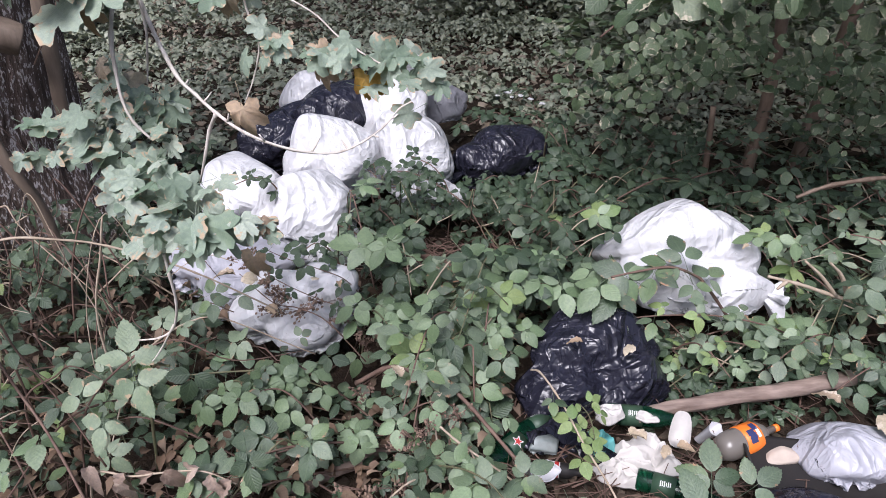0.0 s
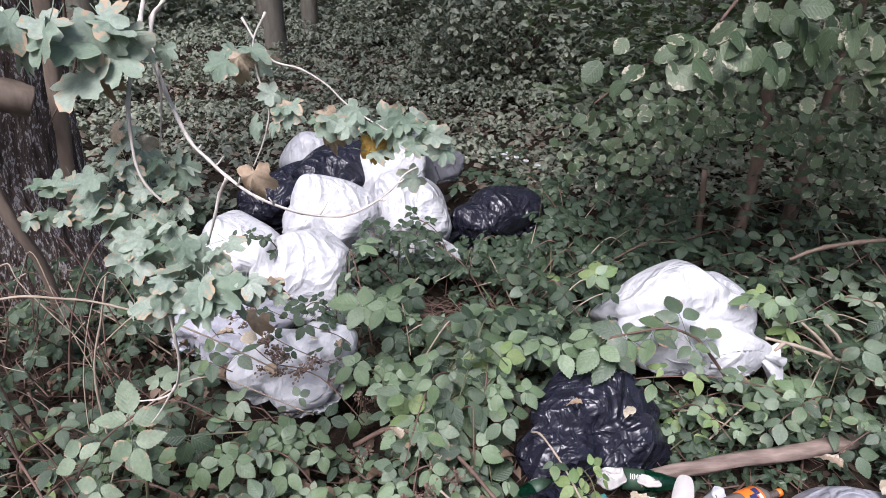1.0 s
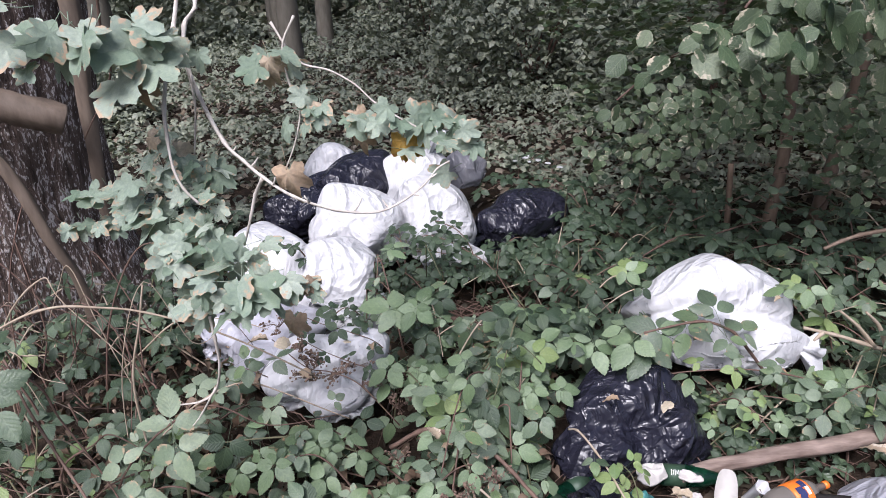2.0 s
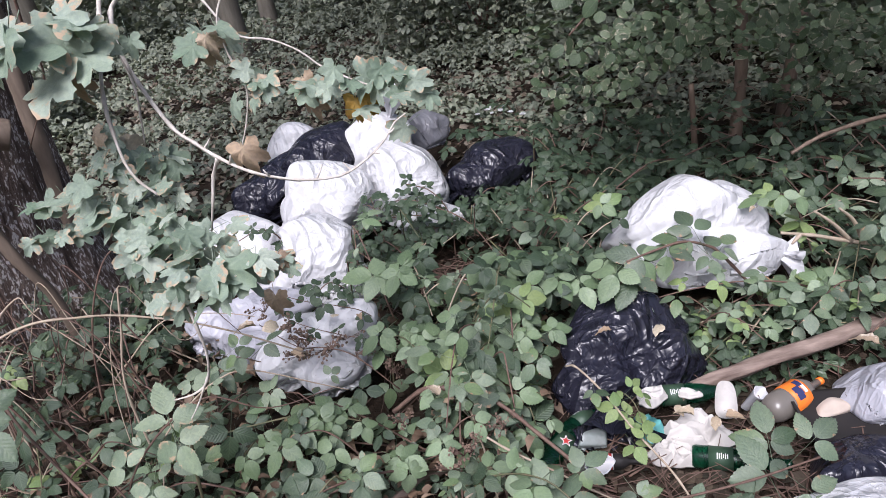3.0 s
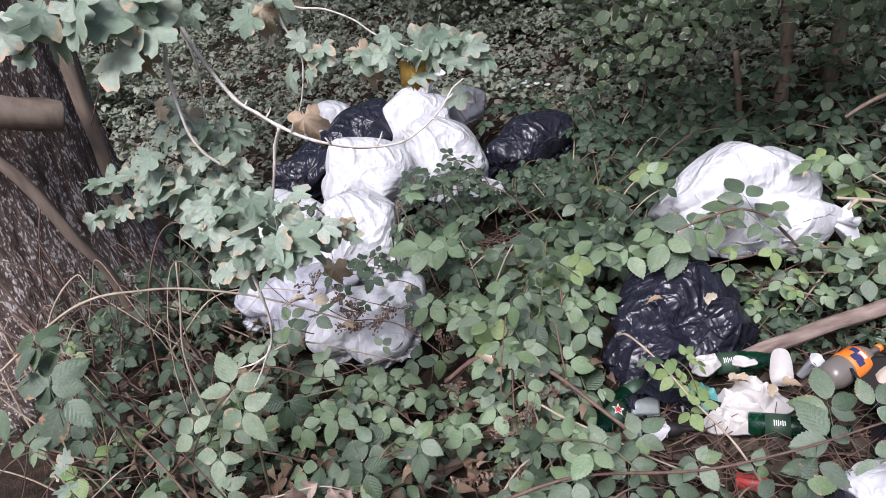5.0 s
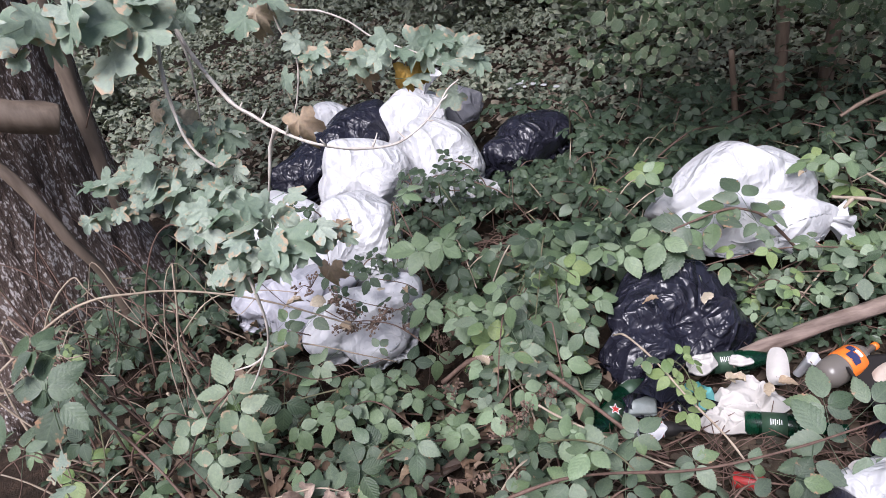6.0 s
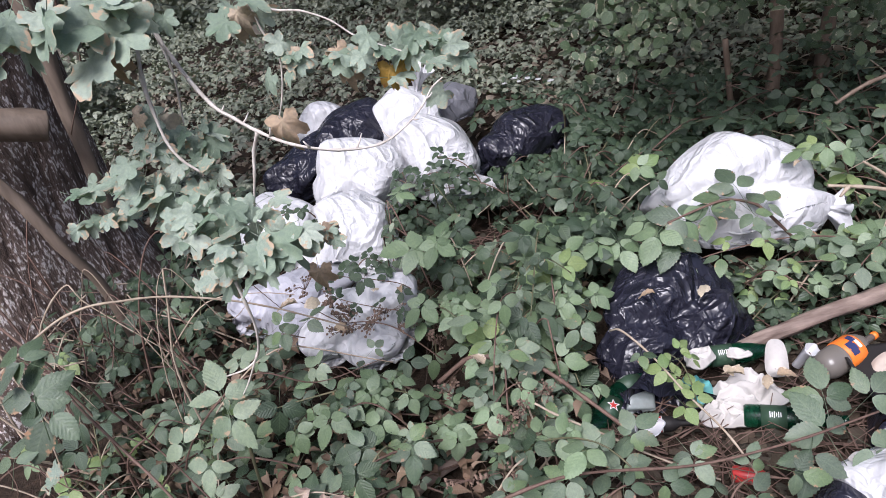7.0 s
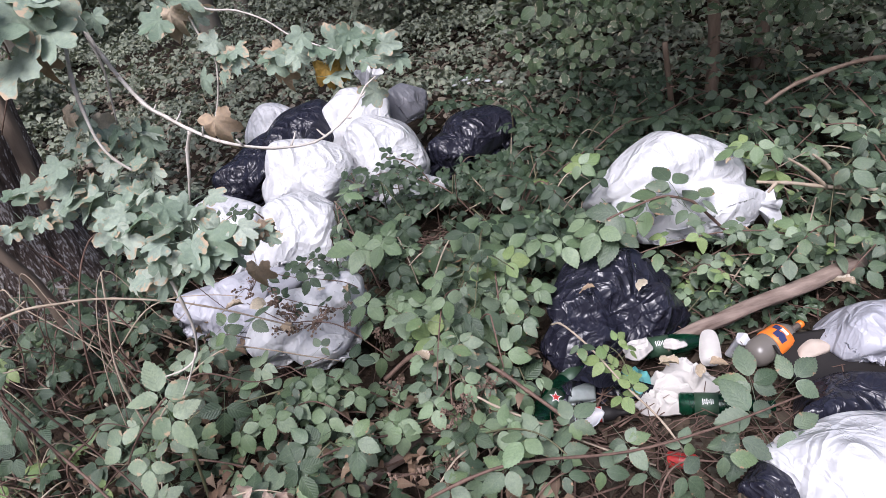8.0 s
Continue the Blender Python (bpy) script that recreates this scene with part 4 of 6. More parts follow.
# == hazel shrub ==
def build_hazel():
    base = (1.42, 3.05, ground_z(1.42, 3.05))
    shrub = empty("hazel_shrub", base, "dense hazel shrub with round toothed leaves", "shrub")
    bz = Vector(base)
    stems = [
        ([(1.3, 2.98, 0.1), (1.29, 2.97, 0.35), (1.275, 2.96, 0.58)], 0.016, 0.013, "sawn off hazel stump"),
        ([(1.18, 3.0, 0.1), (1.14, 2.95, 0.3), (1.09, 2.9, 0.48)], 0.012, 0.009, ""),
        ([(1.6, 3.2, 0.1), (1.64, 3.2, 0.6), (1.56, 3.1, 1.3), (1.45, 2.85, 2.1)], 0.036, 0.02, ""),
        ([(1.9, 3.3, 0.1), (2.0, 3.3, 0.8), (1.95, 3.1, 1.7), (1.8, 2.8, 2.5)], 0.04, 0.02, ""),
        ([(1.5, 3.0, 1.2), (1.3, 2.5, 1.5), (1.0, 2.05, 1.5), (0.75, 1.8, 1.32)], 0.014, 0.004, ""),
        ([(1.45, 2.9, 1.5), (1.5, 2.3, 1.75), (1.35, 1.9, 1.6), (1.1, 1.75, 1.4)], 0.013, 0.004, ""),
        ([(1.5, 3.1, 0.8), (1.2, 2.9, 1.1), (0.9, 2.75, 1.1), (0.65, 2.65, 0.95)], 0.012, 0.004, ""),
        # unseen branch, added to carry the shading leaves overhead
        ([(1.45, 2.85, 2.05), (1.35, 2.4, 2.4), (1.15, 1.9, 2.5), (0.8, 1.4, 2.4)], 0.018, 0.005, ""),
        ([(1.95, 3.1, 1.4), (1.8, 2.5, 1.4), (1.75, 2.2, 1.2), (1.7, 2.0, 1.0)], 0.012, 0.004, ""),
    ]
    for pts, a, b, lab in stems:
        v, f = tube([Vector(p) - bz for p in smooth_path(pts, 6)], a, b, 8, 0.12)
        child("stem", to_mesh("stem", v, f, M_HAZELBARK if a > 0.015 else M_CANE), shrub, None, lab)
    rnd = random.Random(77)
    leaf = [blade(10, 0.41, 0.045, 0.12, 0.2, 0.48, 0.8, cup=c, side=s) for c, s in ((0.1, 0.05), (0.25, -0.05), (0.0, 0.0), (0.2, 0.08))]
    meshes = [to_mesh("hazel_leaf", l[0], l[2], M_HAZEL, l[1]) for l in leaf]
    # sprays of leaves hang in layers from the arching branches
    sprays = [
        ((1.75, 1.9, 1.15), (0.2, 0.2, 0.12), 26), ((1.55, 1.75, 1.3), (0.25, 0.2, 0.1), 24), ((1.6, 2.5, 0.72), (0.2, 0.2, 0.12), 24),
        ((0.78, 1.86, 1.22), (0.24, 0.16, 0.06), 26), ((1.02, 1.95, 1.3), (0.24, 0.2, 0.07), 30), ((0.66, 2.15, 1.02), (0.12, 0.16, 0.08), 12),
        ((1.3, 2.0, 1.25), (0.25, 0.2, 0.1), 30), ((0.95, 2.25, 1.0), (0.25, 0.2, 0.1), 30), ((1.3, 2.35, 0.92), (0.25, 0.2, 0.12), 32),
        ((1.6, 2.2, 1.05), (0.25, 0.2, 0.14), 32), ((0.75, 2.6, 0.78), (0.22, 0.18, 0.12), 30), ((1.02, 2.6, 0.86), (0.2, 0.2, 0.1), 26), ((1.75, 2.4, 0.75), (0.25, 0.2, 0.14), 30),
    ]
    for c, sp, n in sprays:
        for _ in range(int(n * (1.9 if c[2] > 1.18 else 3.0))):
            p = Vector((rnd.gauss(c[0], sp[0] * 0.55), rnd.gauss(c[1], sp[1] * 0.55), rnd.gauss(c[2], sp[2] * 0.6)))
            s = rnd.choice((0.05, 0.06, 0.075, 0.09) if c[2] > 1.18 else (0.028, 0.034, 0.04, 0.05)) * rnd.uniform(0.85, 1.15)
            child("leaf", rnd.choice(meshes), shrub, Matrix.Translation(p - bz) @ pose(0, 0, 0, 30, 0, 0) @ pose(0, 0, 0, rnd.uniform(-52, 18), rnd.uniform(-35, 35), rnd.uniform(90, 270)) @ Matrix.Scale(s, 4))
    rs = np.random.RandomState(8)
    mats = []
    while len(mats) < 8500:
        x, y, z = rs.uniform(0.45, 3.4), rs.uniform(2.3, 4.6), rs.uniform(0.35, 2.6)
        # hollow, ragged mass of foliage, open low down around the stems
        e = ((x - 1.9) / 1.5) ** 2 + ((y - 3.4) / 1.15) ** 2 + ((z - 1.5) / 1.25) ** 2 + 0.8 * noise.noise((x * 2.2, y * 2.2, z * 2.2))
        if e > 1 or e < 0.45 or noise.noise((x * 3.3 + 5, y * 3.3, z * 3.3)) < -0.1 or (z < 0.7 and 0.95 < x < 1.75 and y < 3.4):
            continue
        mats.append(np.array(leaf_pose((x - base[0], y - base[1], z - base[2]), rs.uniform(120, 240), rs.uniform(-10, 50), rs.uniform(-30, 30), rs.uniform(0.032, 0.06))))
    tagged(child("foliage", cloud("foliage", blade(5, 0.43, 0.05, 0.12, 0.2, 0.5, 0.7), mats, M_HAZEL), shrub), "dense inner hazel leaves", kind="stuff")
    # unseen foliage overhead, added only to shade the brambles below
    mats = []
    while len(mats) < 800:
        x, y, z = rs.uniform(0.1, 2.4), rs.uniform(1.0, 3.2), rs.uniform(2.05, 2.9)
        e = ((x - 1.2) / 1.05) ** 2 + ((y - 2.0) / 1.0) ** 2 + ((z - 2.45) / 0.4) ** 2 + 0.7 * noise.noise((x * 2.4, y * 2.4, z * 2.4))
        if e < 1:
            mats.append(np.array(leaf_pose((x - base[0], y - base[1], z - base[2]), rs.uniform(0, 360), rs.uniform(-30, 30), rs.uniform(-30, 30), rs.uniform(0.06, 0.1))))
    tagged(child("foliage", cloud("foliage", blade(5, 0.43, 0.05, 0.12, 0.2, 0.5, 0.7), mats, M_HAZEL), shrub), "unseen high hazel leaves added for shade", kind="stuff")
    return shrub


build_hazel()


# == wood behind ==
def build_forest_tree(x, y, r, lean, label, crown_seed, crown=True):
    g = ground_z(x, y)
    tree = empty("forest_tree", (x, y, g), label, "tree", "trees of the wood")
    pts = [(0, 0, -0.1), (lean * 0.3, 0, 1.5), (lean * 0.8, 0.1, 4), (lean * 1.4, 0.2, 7.5)]
    v, f = tube(smooth_path(pts, 6), r, r * 0.6, 14, 0.12)
    child("trunk", to_mesh("trunk", v, f, M_TRUNK), tree)
    rnd = random.Random(crown_seed)
    for k in range(3):
        a = rnd.uniform(0, 6.28)
        v, f = tube(smooth_path([(lean * 0.9, 0.1, 4 + k), (lean + math.cos(a) * 0.9, math.sin(a) * 0.9, 5 + k), (lean + math.cos(a) * 1.9, math.sin(a) * 1.9, 5.6 + k)], 4), r * 0.3, r * 0.1, 8)
        child("limb", to_mesh("limb", v, f, M_TRUNK), tree)
    # unseen crown, added to keep the wood behind in shade
    rs = np.random.RandomState(crown_seed)
    mats = []
    while len(mats) < 240:
        d = rs.normal(size=3)
        d /= np.linalg.norm(d)
        p = np.array([lean * 1.2, 0.1, 6.2]) + d * np.array([2.4, 2.4, 2.0]) * rs.uniform(0.3, 1.0) ** 0.5
        if noise.noise((p[0] * 0.9, p[1] * 0.9, p[2] * 0.9 + crown_seed)) < -0.12:
            continue
        mats.append(np.array(leaf_pose(p, rs.uniform(0, 360), rs.uniform(-50, 50), rs.uniform(-50, 50), rs.uniform(0.16, 0.3))))
    tagged(child("crown", cloud("crown", SMALL3, mats, M_CANOPY), tree), "unseen leafy crown added for shade", kind="stuff")
    return tree


FOREST = [(-1.65, 7.6, 0.125, -0.05), (-1.75, 10.5, 0.13, 0.1), (-2.6, 11.5, 0.16, -0.1), (-0.6, 12.5, 0.14, 0.1), (1.3, 9.3, 0.05, 0.2), (-4.6, 9.5, 0.2, -0.1), (3.2, 8.0, 0.16, 0.1),
          (-6.5, 7.0, 0.2, 0.2), (5.5, 6.0, 0.2, -0.2), (0.6, 14.5, 0.16, 0), (2.4, 12.5, 0.15, 0.1), (-3.4, 14.5, 0.18, 0.1), (-7.5, 12.5, 0.2, 0), (6.5, 11.0, 0.2, 0), (4.6, 14.0, 0.2, 0), (-1.2, 16.0, 0.18, 0.1)]
for k, (x, y, r, lean) in enumerate(FOREST):
    build_forest_tree(x, y, r, lean, "slender grey forest tree with a bare trunk", 30 + k)


def build_thicket(x, y, sx, sy, h, count, seed, size=0.08):
    g = ground_z(x, y)
    bush = empty("thicket_bush", (x, y, g), "dark leafy bush in the shade of the wood", "bush", "bushes of the wood")
    rnd = random.Random(seed)
    for k in range(6):
        a, l = rnd.uniform(0, 6.28), rnd.uniform(0.3, 0.7)
        v, f = tube(smooth_path([(0, 0, 0), (math.cos(a) * l * 0.4 * sx, math.sin(a) * l * 0.4 * sy, h * 0.5), (math.cos(a) * l * sx, math.sin(a) * l * sy, h * 0.9)], 4), 0.02, 0.006, 6)
        child("stem", to_mesh("stem", v, f, M_CANE), bush)
    rs = np.random.RandomState(seed)
    mats = []
    while len(mats) < count:
        p = np.array([rs.uniform(-1, 1), rs.uniform(-1, 1), rs.uniform(0.03, 1)])
        e = p[0] ** 2 + p[1] ** 2 + (p[2] * 0.9) ** 2 + 0.6 * noise.noise((p[0] * 2.5 + seed, p[1] * 2.5, p[2] * 2.5))
        if e > 1 or e < 0.25:
            continue
        mats.append(np.array(leaf_pose((p[0] * sx, p[1] * sy, p[2] * h), rs.uniform(90, 270), rs.uniform(-20, 50), rs.uniform(-40, 40), size * rs.uniform(0.7, 1.3))))
    tagged(child("foliage", cloud("foliage", SMALL3, mats, M_CARPET), bush), "dense dark leaves", kind="stuff")


for k, (x, y, sx, sy, h, c, s) in enumerate([
        (0.9, 6.8, 1.2, 0.9, 1.3, 2600, 0.07), (2.2, 5.6, 1.2, 1.0, 1.8, 2600, 0.075), (1.6, 9.5, 1.8, 1.0, 2.6, 2400, 0.1), (3.8, 7.5, 1.6, 1.3, 2.6, 2200, 0.1),
        (-0.2, 10.8, 1.2, 0.8, 1.5, 1600, 0.09), (-5.2, 11.5, 2.0, 1.2, 1.6, 1800, 0.12), (-4.0, 6.5, 1.2, 1.0, 0.9, 1500, 0.08), (-8.0, 9.0, 2.0, 2.0, 2.6, 1500, 0.14), (3.6, 4.0, 1.0, 1.2, 2.4, 2200, 0.09),
        (0.5, 17, 4, 1.2, 3.2, 2200, 0.2), (-6, 17, 4, 1.2, 3.2, 2200, 0.2), (7, 15, 4, 1.5, 3.5, 2200, 0.2)]):
    build_thicket(x, y, sx, sy, h, c, 60 + k, s)


# a sheet coloured near black in place of the deep shade between trunks
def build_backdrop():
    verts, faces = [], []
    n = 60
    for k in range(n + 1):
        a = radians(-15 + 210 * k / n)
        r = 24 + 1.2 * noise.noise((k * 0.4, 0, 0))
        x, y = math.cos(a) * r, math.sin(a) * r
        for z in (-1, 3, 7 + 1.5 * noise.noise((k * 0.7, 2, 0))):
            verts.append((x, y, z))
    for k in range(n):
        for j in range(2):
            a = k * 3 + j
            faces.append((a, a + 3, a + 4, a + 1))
    return tagged(new("backdrop", to_mesh("backdrop", verts, faces, M_BACKDROP)), "dark sheet standing for the shaded distance of the wood", "backdrop", kind="structure")


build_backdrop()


# == overhanging maple branch ==
MAPLE = {}
for key, mat in (("g", M_MAPLE), ("y", M_YELLOWLEAF), ("d", M_DRYLEAF)):
    MAPLE[key] = []
    for s in range(7):
        l = lobed(s + (7 if key == "d" else 0), -0.15 + 0.2 * (s % 4) + (0.75 if key == "d" else 0.45 if key == "y" else 0), 0.05 + (0.11 if key != "g" else 0))
        l = gather([l, stalk((0, -0.5, 0.12), (0, 0, 0), 0.014)])
        MAPLE[key].append(to_mesh("maple_leaf", l[0], l[2], mat, l[1]))


def build_maple():
    base = Vector((-0.75, 1.45, 1.62))
    br = empty("maple_branch", base, "overhanging maple branch with dull green lobed leaves browning at the rims", "branch")
    stems = [
        [(-0.75, 1.45, 1.62), (-0.529, 1.360, 1.431), (-0.540, 1.330, 1.364), (-0.537, 1.300, 1.304), (-0.513, 1.270, 1.240), (-0.458, 1.200, 1.162), (-0.419, 1.170, 1.132), (-0.382, 1.150, 1.104), (-0.326, 1.130, 1.071), (-0.250, 1.130, 1.041), (-0.180, 1.150, 1.027), (-0.128, 1.170, 1.042), (-0.090, 1.190, 1.064), (-0.064, 1.200, 1.091), (-0.040, 1.200, 1.105)],
        [(-0.549, 1.360, 1.436), (-0.551, 1.300, 1.359), (-0.553, 1.250, 1.304), (-0.556, 1.200, 1.231), (-0.553, 1.180, 1.177), (-0.549, 1.170, 1.125), (-0.533, 1.160, 1.087), (-0.509, 1.160, 1.056)],
        [(-0.382, 1.150, 1.102), (-0.406, 1.170, 1.066), (-0.424, 1.180, 1.021), (-0.453, 1.200, 0.954)],
        [(-0.340, 1.400, 1.370), (-0.371, 1.400, 1.312), (-0.366, 1.390, 1.245), (-0.348, 1.380, 1.184), (-0.364, 1.370, 1.118), (-0.389, 1.360, 1.065)],
        [(-0.394, 1.420, 1.359), (-0.345, 1.400, 1.282), (-0.280, 1.400, 1.259), (-0.228, 1.390, 1.229), (-0.185, 1.380, 1.188), (-0.116, 1.330, 1.154), (-0.043, 1.300, 1.121)],
        [(-0.508, 1.100, 0.853), (-0.507, 1.100, 0.808), (-0.516, 1.120, 0.731), (-0.547, 1.150, 0.655), (-0.590, 1.170, 0.617), (-0.641, 1.180, 0.604)],
        [(-0.537, 1.300, 1.288), (-0.534, 1.300, 1.228), (-0.543, 1.300, 1.174), (-0.555, 1.300, 1.118)],
        [(-0.545, 1.150, 0.662), (-0.595, 1.170, 0.585), (-0.632, 1.180, 0.539)],
        [(-0.678, 1.300, 1.445), (-0.712, 1.350, 1.346), (-0.762, 1.450, 1.262), (-0.877, 1.500, 1.122)],
    ]
    for k, pts in enumerate(stems):
        r = (0.0048, 0.004, 0.0034, 0.0026, 0.0026, 0.0032, 0.0024, 0.0022, 0.003)[k]
        v, f = tube([Vector(p) - base for p in smooth_path(pts, 5)], r, r * (0.25 if k == 0 else 0.5), 8, 0.5, 5)
        child("twig", to_mesh("twig", v, f, M_TWIG if k != 8 else M_CANE), br)
    spur = random.Random(3)
    main = smooth_path(stems[0], 5)
    for i in range(12, len(main) - 4, 5):
        a = main[i] - base
        d = Vector((spur.uniform(-1, 1), spur.uniform(-0.6, 0.6), spur.uniform(-0.6, 1))).normalized() * spur.uniform(0.008, 0.03)
        v, f = tube([a, a + d * 0.5, a + d + Vector((0, 0, 0.003))], 0.0022, 0.0012, 6)
        child("spur", to_mesh("spur", v, f, M_TWIG), br)
    meshes = MAPLE
    rnd = random.Random(19)
    # leaf sprays: place, spread, leaves, size
    sprays = [
        ((-0.724, 1.150, 1.382), 0.029, 2, 0.109), ((-0.665, 1.150, 1.374), 0.028, 3, 0.106), ((-0.626, 1.150, 1.343), 0.022, 2, 0.111), ((-0.551, 1.200, 1.344), 0.020, 2, 0.096), ((-0.766, 1.150, 1.307), 0.009, 1, 0.094),
        ((-0.618, 1.200, 1.255), 0.009, 1, 0.069), ((-0.497, 1.250, 1.312), 0.014, 1, 0.075), ((-0.592, 1.200, 1.377), 0.023, 2, 0.091), ((-0.523, 1.250, 1.353), 0.017, 1, 0.081), ((-0.398, 1.380, 1.287), 0.019, 2, 0.081),
        ((-0.395, 1.380, 1.313), 0.012, 1, 0.068), ((-0.331, 1.380, 1.221), 0.015, 2, 0.062), ((-0.340, 1.380, 1.171), 0.019, 3, 0.062), ((-0.231, 1.360, 1.168), 0.015, 2, 0.073), ((-0.158, 1.340, 1.173), 0.018, 3, 0.077),
        ((-0.077, 1.320, 1.176), 0.018, 3, 0.070), ((-0.035, 1.300, 1.131), 0.017, 3, 0.070), ((0.003, 1.300, 1.123), 0.009, 1, 0.058), ((-0.054, 1.300, 1.066), 0.009, 1, 0.070), ((-0.149, 1.320, 1.112), 0.009, 1, 0.071),
        ((-0.639, 1.280, 1.171), 0.010, 1, 0.062), ((-0.603, 1.280, 1.146), 0.012, 2, 0.067), ((-0.621, 1.260, 1.097), 0.017, 3, 0.073), ((-0.547, 1.260, 1.110), 0.012, 2, 0.059), ((-0.512, 1.260, 1.096), 0.012, 2, 0.065),
        ((-0.657, 1.240, 1.076), 0.015, 2, 0.067), ((-0.564, 1.220, 1.050), 0.017, 3, 0.065), ((-0.621, 1.200, 1.017), 0.018, 3, 0.083), ((-0.575, 1.180, 0.990), 0.021, 4, 0.076), ((-0.514, 1.180, 1.018), 0.021, 4, 0.068),
        ((-0.502, 1.150, 0.968), 0.020, 4, 0.073), ((-0.572, 1.150, 0.960), 0.017, 3, 0.069), ((-0.487, 1.120, 0.930), 0.017, 3, 0.072), ((-0.425, 1.100, 0.925), 0.011, 2, 0.103), ((-0.471, 1.100, 0.900), 0.017, 3, 0.066),
        ((-0.376, 1.100, 0.925), 0.013, 2, 0.064), ((-0.346, 1.100, 0.900), 0.011, 2, 0.053), ((-0.537, 1.120, 0.881), 0.016, 3, 0.068), ((-0.571, 1.150, 0.886), 0.014, 2, 0.059), ((-0.432, 1.140, 0.974), 0.015, 2, 0.060),
        ((-0.653, 1.220, 1.041), 0.015, 2, 0.073), ((-0.501, 1.200, 1.054), 0.014, 2, 0.058), ((-0.801, 1.450, 1.017), 0.017, 2, 0.072), ((-0.877, 1.500, 0.980), 0.021, 3, 0.075), ((-0.888, 1.500, 0.923), 0.015, 2, 0.076),
        ((-0.952, 1.500, 0.923), 0.012, 2, 0.062), ((-0.966, 1.500, 0.986), 0.012, 1, 0.077),
    ]
    for c, sp, n, size in sprays:
        for _ in range(n + (n > 1) * 2):
            p = Vector(c) + Vector((0.012 + rnd.gauss(0, sp), rnd.gauss(0, sp), rnd.gauss(0, sp * 0.8)))
            kind = "d" if rnd.random() < 0.03 else "g"
            m = pose(0, 0, 0, 44, 0, 0) @ pose(0, 0, 0, rnd.uniform(-35, 32), rnd.uniform(-45, 45), rnd.uniform(90, 270))
            child("leaf", rnd.choice(meshes[kind]), br, Matrix.Translation(p - base) @ m @ Matrix.Scale(size * rnd.uniform(0.55, 0.95), 4), "dry brown leaf" if kind == "d" else "")
    for p, a, s, kind, lab in (((-0.131, 1.32, 1.135), 172, 0.06, "y", "yellowed leaf"), ((-0.113, 1.325, 1.13), 200, 0.05, "y", "yellowed leaf"), ((-0.336, 1.15, 1.125), 185, 0.066, "d", "dry brown leaf"), ((-0.219, 1.35, 1.145), 178, 0.05, "d", "dry brown leaf"), ((-0.232, 1.36, 1.185), 200, 0.05, "d", "dry brown leaf"),
                               ((-0.324, 1.1, 0.91), 240, 0.045, "d", "dry brown leaf"), ((-0.375, 1.2, 0.8), 170, 0.06, "d", "dry brown leaf"), ((-0.4, 1.38, 1.3), 190, 0.055, "d", "dry brown leaf"), ((-0.596, 1.2, 1.29), 185, 0.055, "d", "dry brown leaf"), ((-0.586, 1.14, 0.965), 160, 0.055, "d", "dry brown leaf"), ((-0.612, 1.27, 1.17), 120, 0.045, "d", "dry brown leaf")):
        child("leaf", meshes[kind][3], br, Matrix.Translation(Vector(p) - base) @ pose(0, 0, 0, 55, 0, 0) @ pose(0, 0, 0, -15, 8, a) @ Matrix.Scale(s, 4), lab)
    return br


build_maple()


# == single canes and branches that stand out ==
def cane(name, pts, r0, r1, mat, label, category="cane", leaves=(), meshes=None, size=0.06, forks=()):
    base = Vector(pts[0])
    ob = empty(name, base, label, category)
    path = smooth_path(pts, 6)
    v, f = tube([p - base for p in path], r0, r1, 7, 0.2, 5) if r0 < 0.015 else tube([p - base for p in path], r0, r1, 18, 0.3)
    child("stem", to_mesh("stem", v, f, mat), ob)
    for fk in forks:
        v, f = tube([p - base for p in smooth_path(fk, 4)], r1, r1 * 0.5, 5, 0.2)
        child("side_shoot", to_mesh("side_shoot", v, f, mat), ob)
    rnd = random.Random(int(abs(base.x) * 1000))
    for p, az, lean, s in leaves:
        child("leaf", rnd.choice(meshes or COMPOUND), ob, Matrix.Translation(Vector(p) - base) @ pose(0, 0, 0, lean, 0, 0) @ pose(0, 0, 0, rnd.uniform(-14, 6), rnd.uniform(-14, 14), az) @ Matrix.Scale(s * size, 4))
    return ob


cane("bramble_cane", [(-1.35, 1.36, 0.58), (-1.128, 1.4, 0.701), (-1.017, 1.425, 0.732), (-0.919, 1.45, 0.715), (-0.836, 1.475, 0.688), (-0.714, 1.5, 0.63), (-0.618, 1.525, 0.565), (-0.54, 1.55, 0.498), (-0.45, 1.6, 0.4)], 0.0034, 0.0022, M_CANE_DRY, "long arching pale bramble cane without leaves")
cane("dry_stick", [(-0.93, 1.53, 0.1), (-0.921, 1.52, 0.439), (-0.863, 1.515, 0.631), (-0.828, 1.51, 0.745)], 0.0035, 0.0025, M_CANE_DRY, "thin dry upright stick")
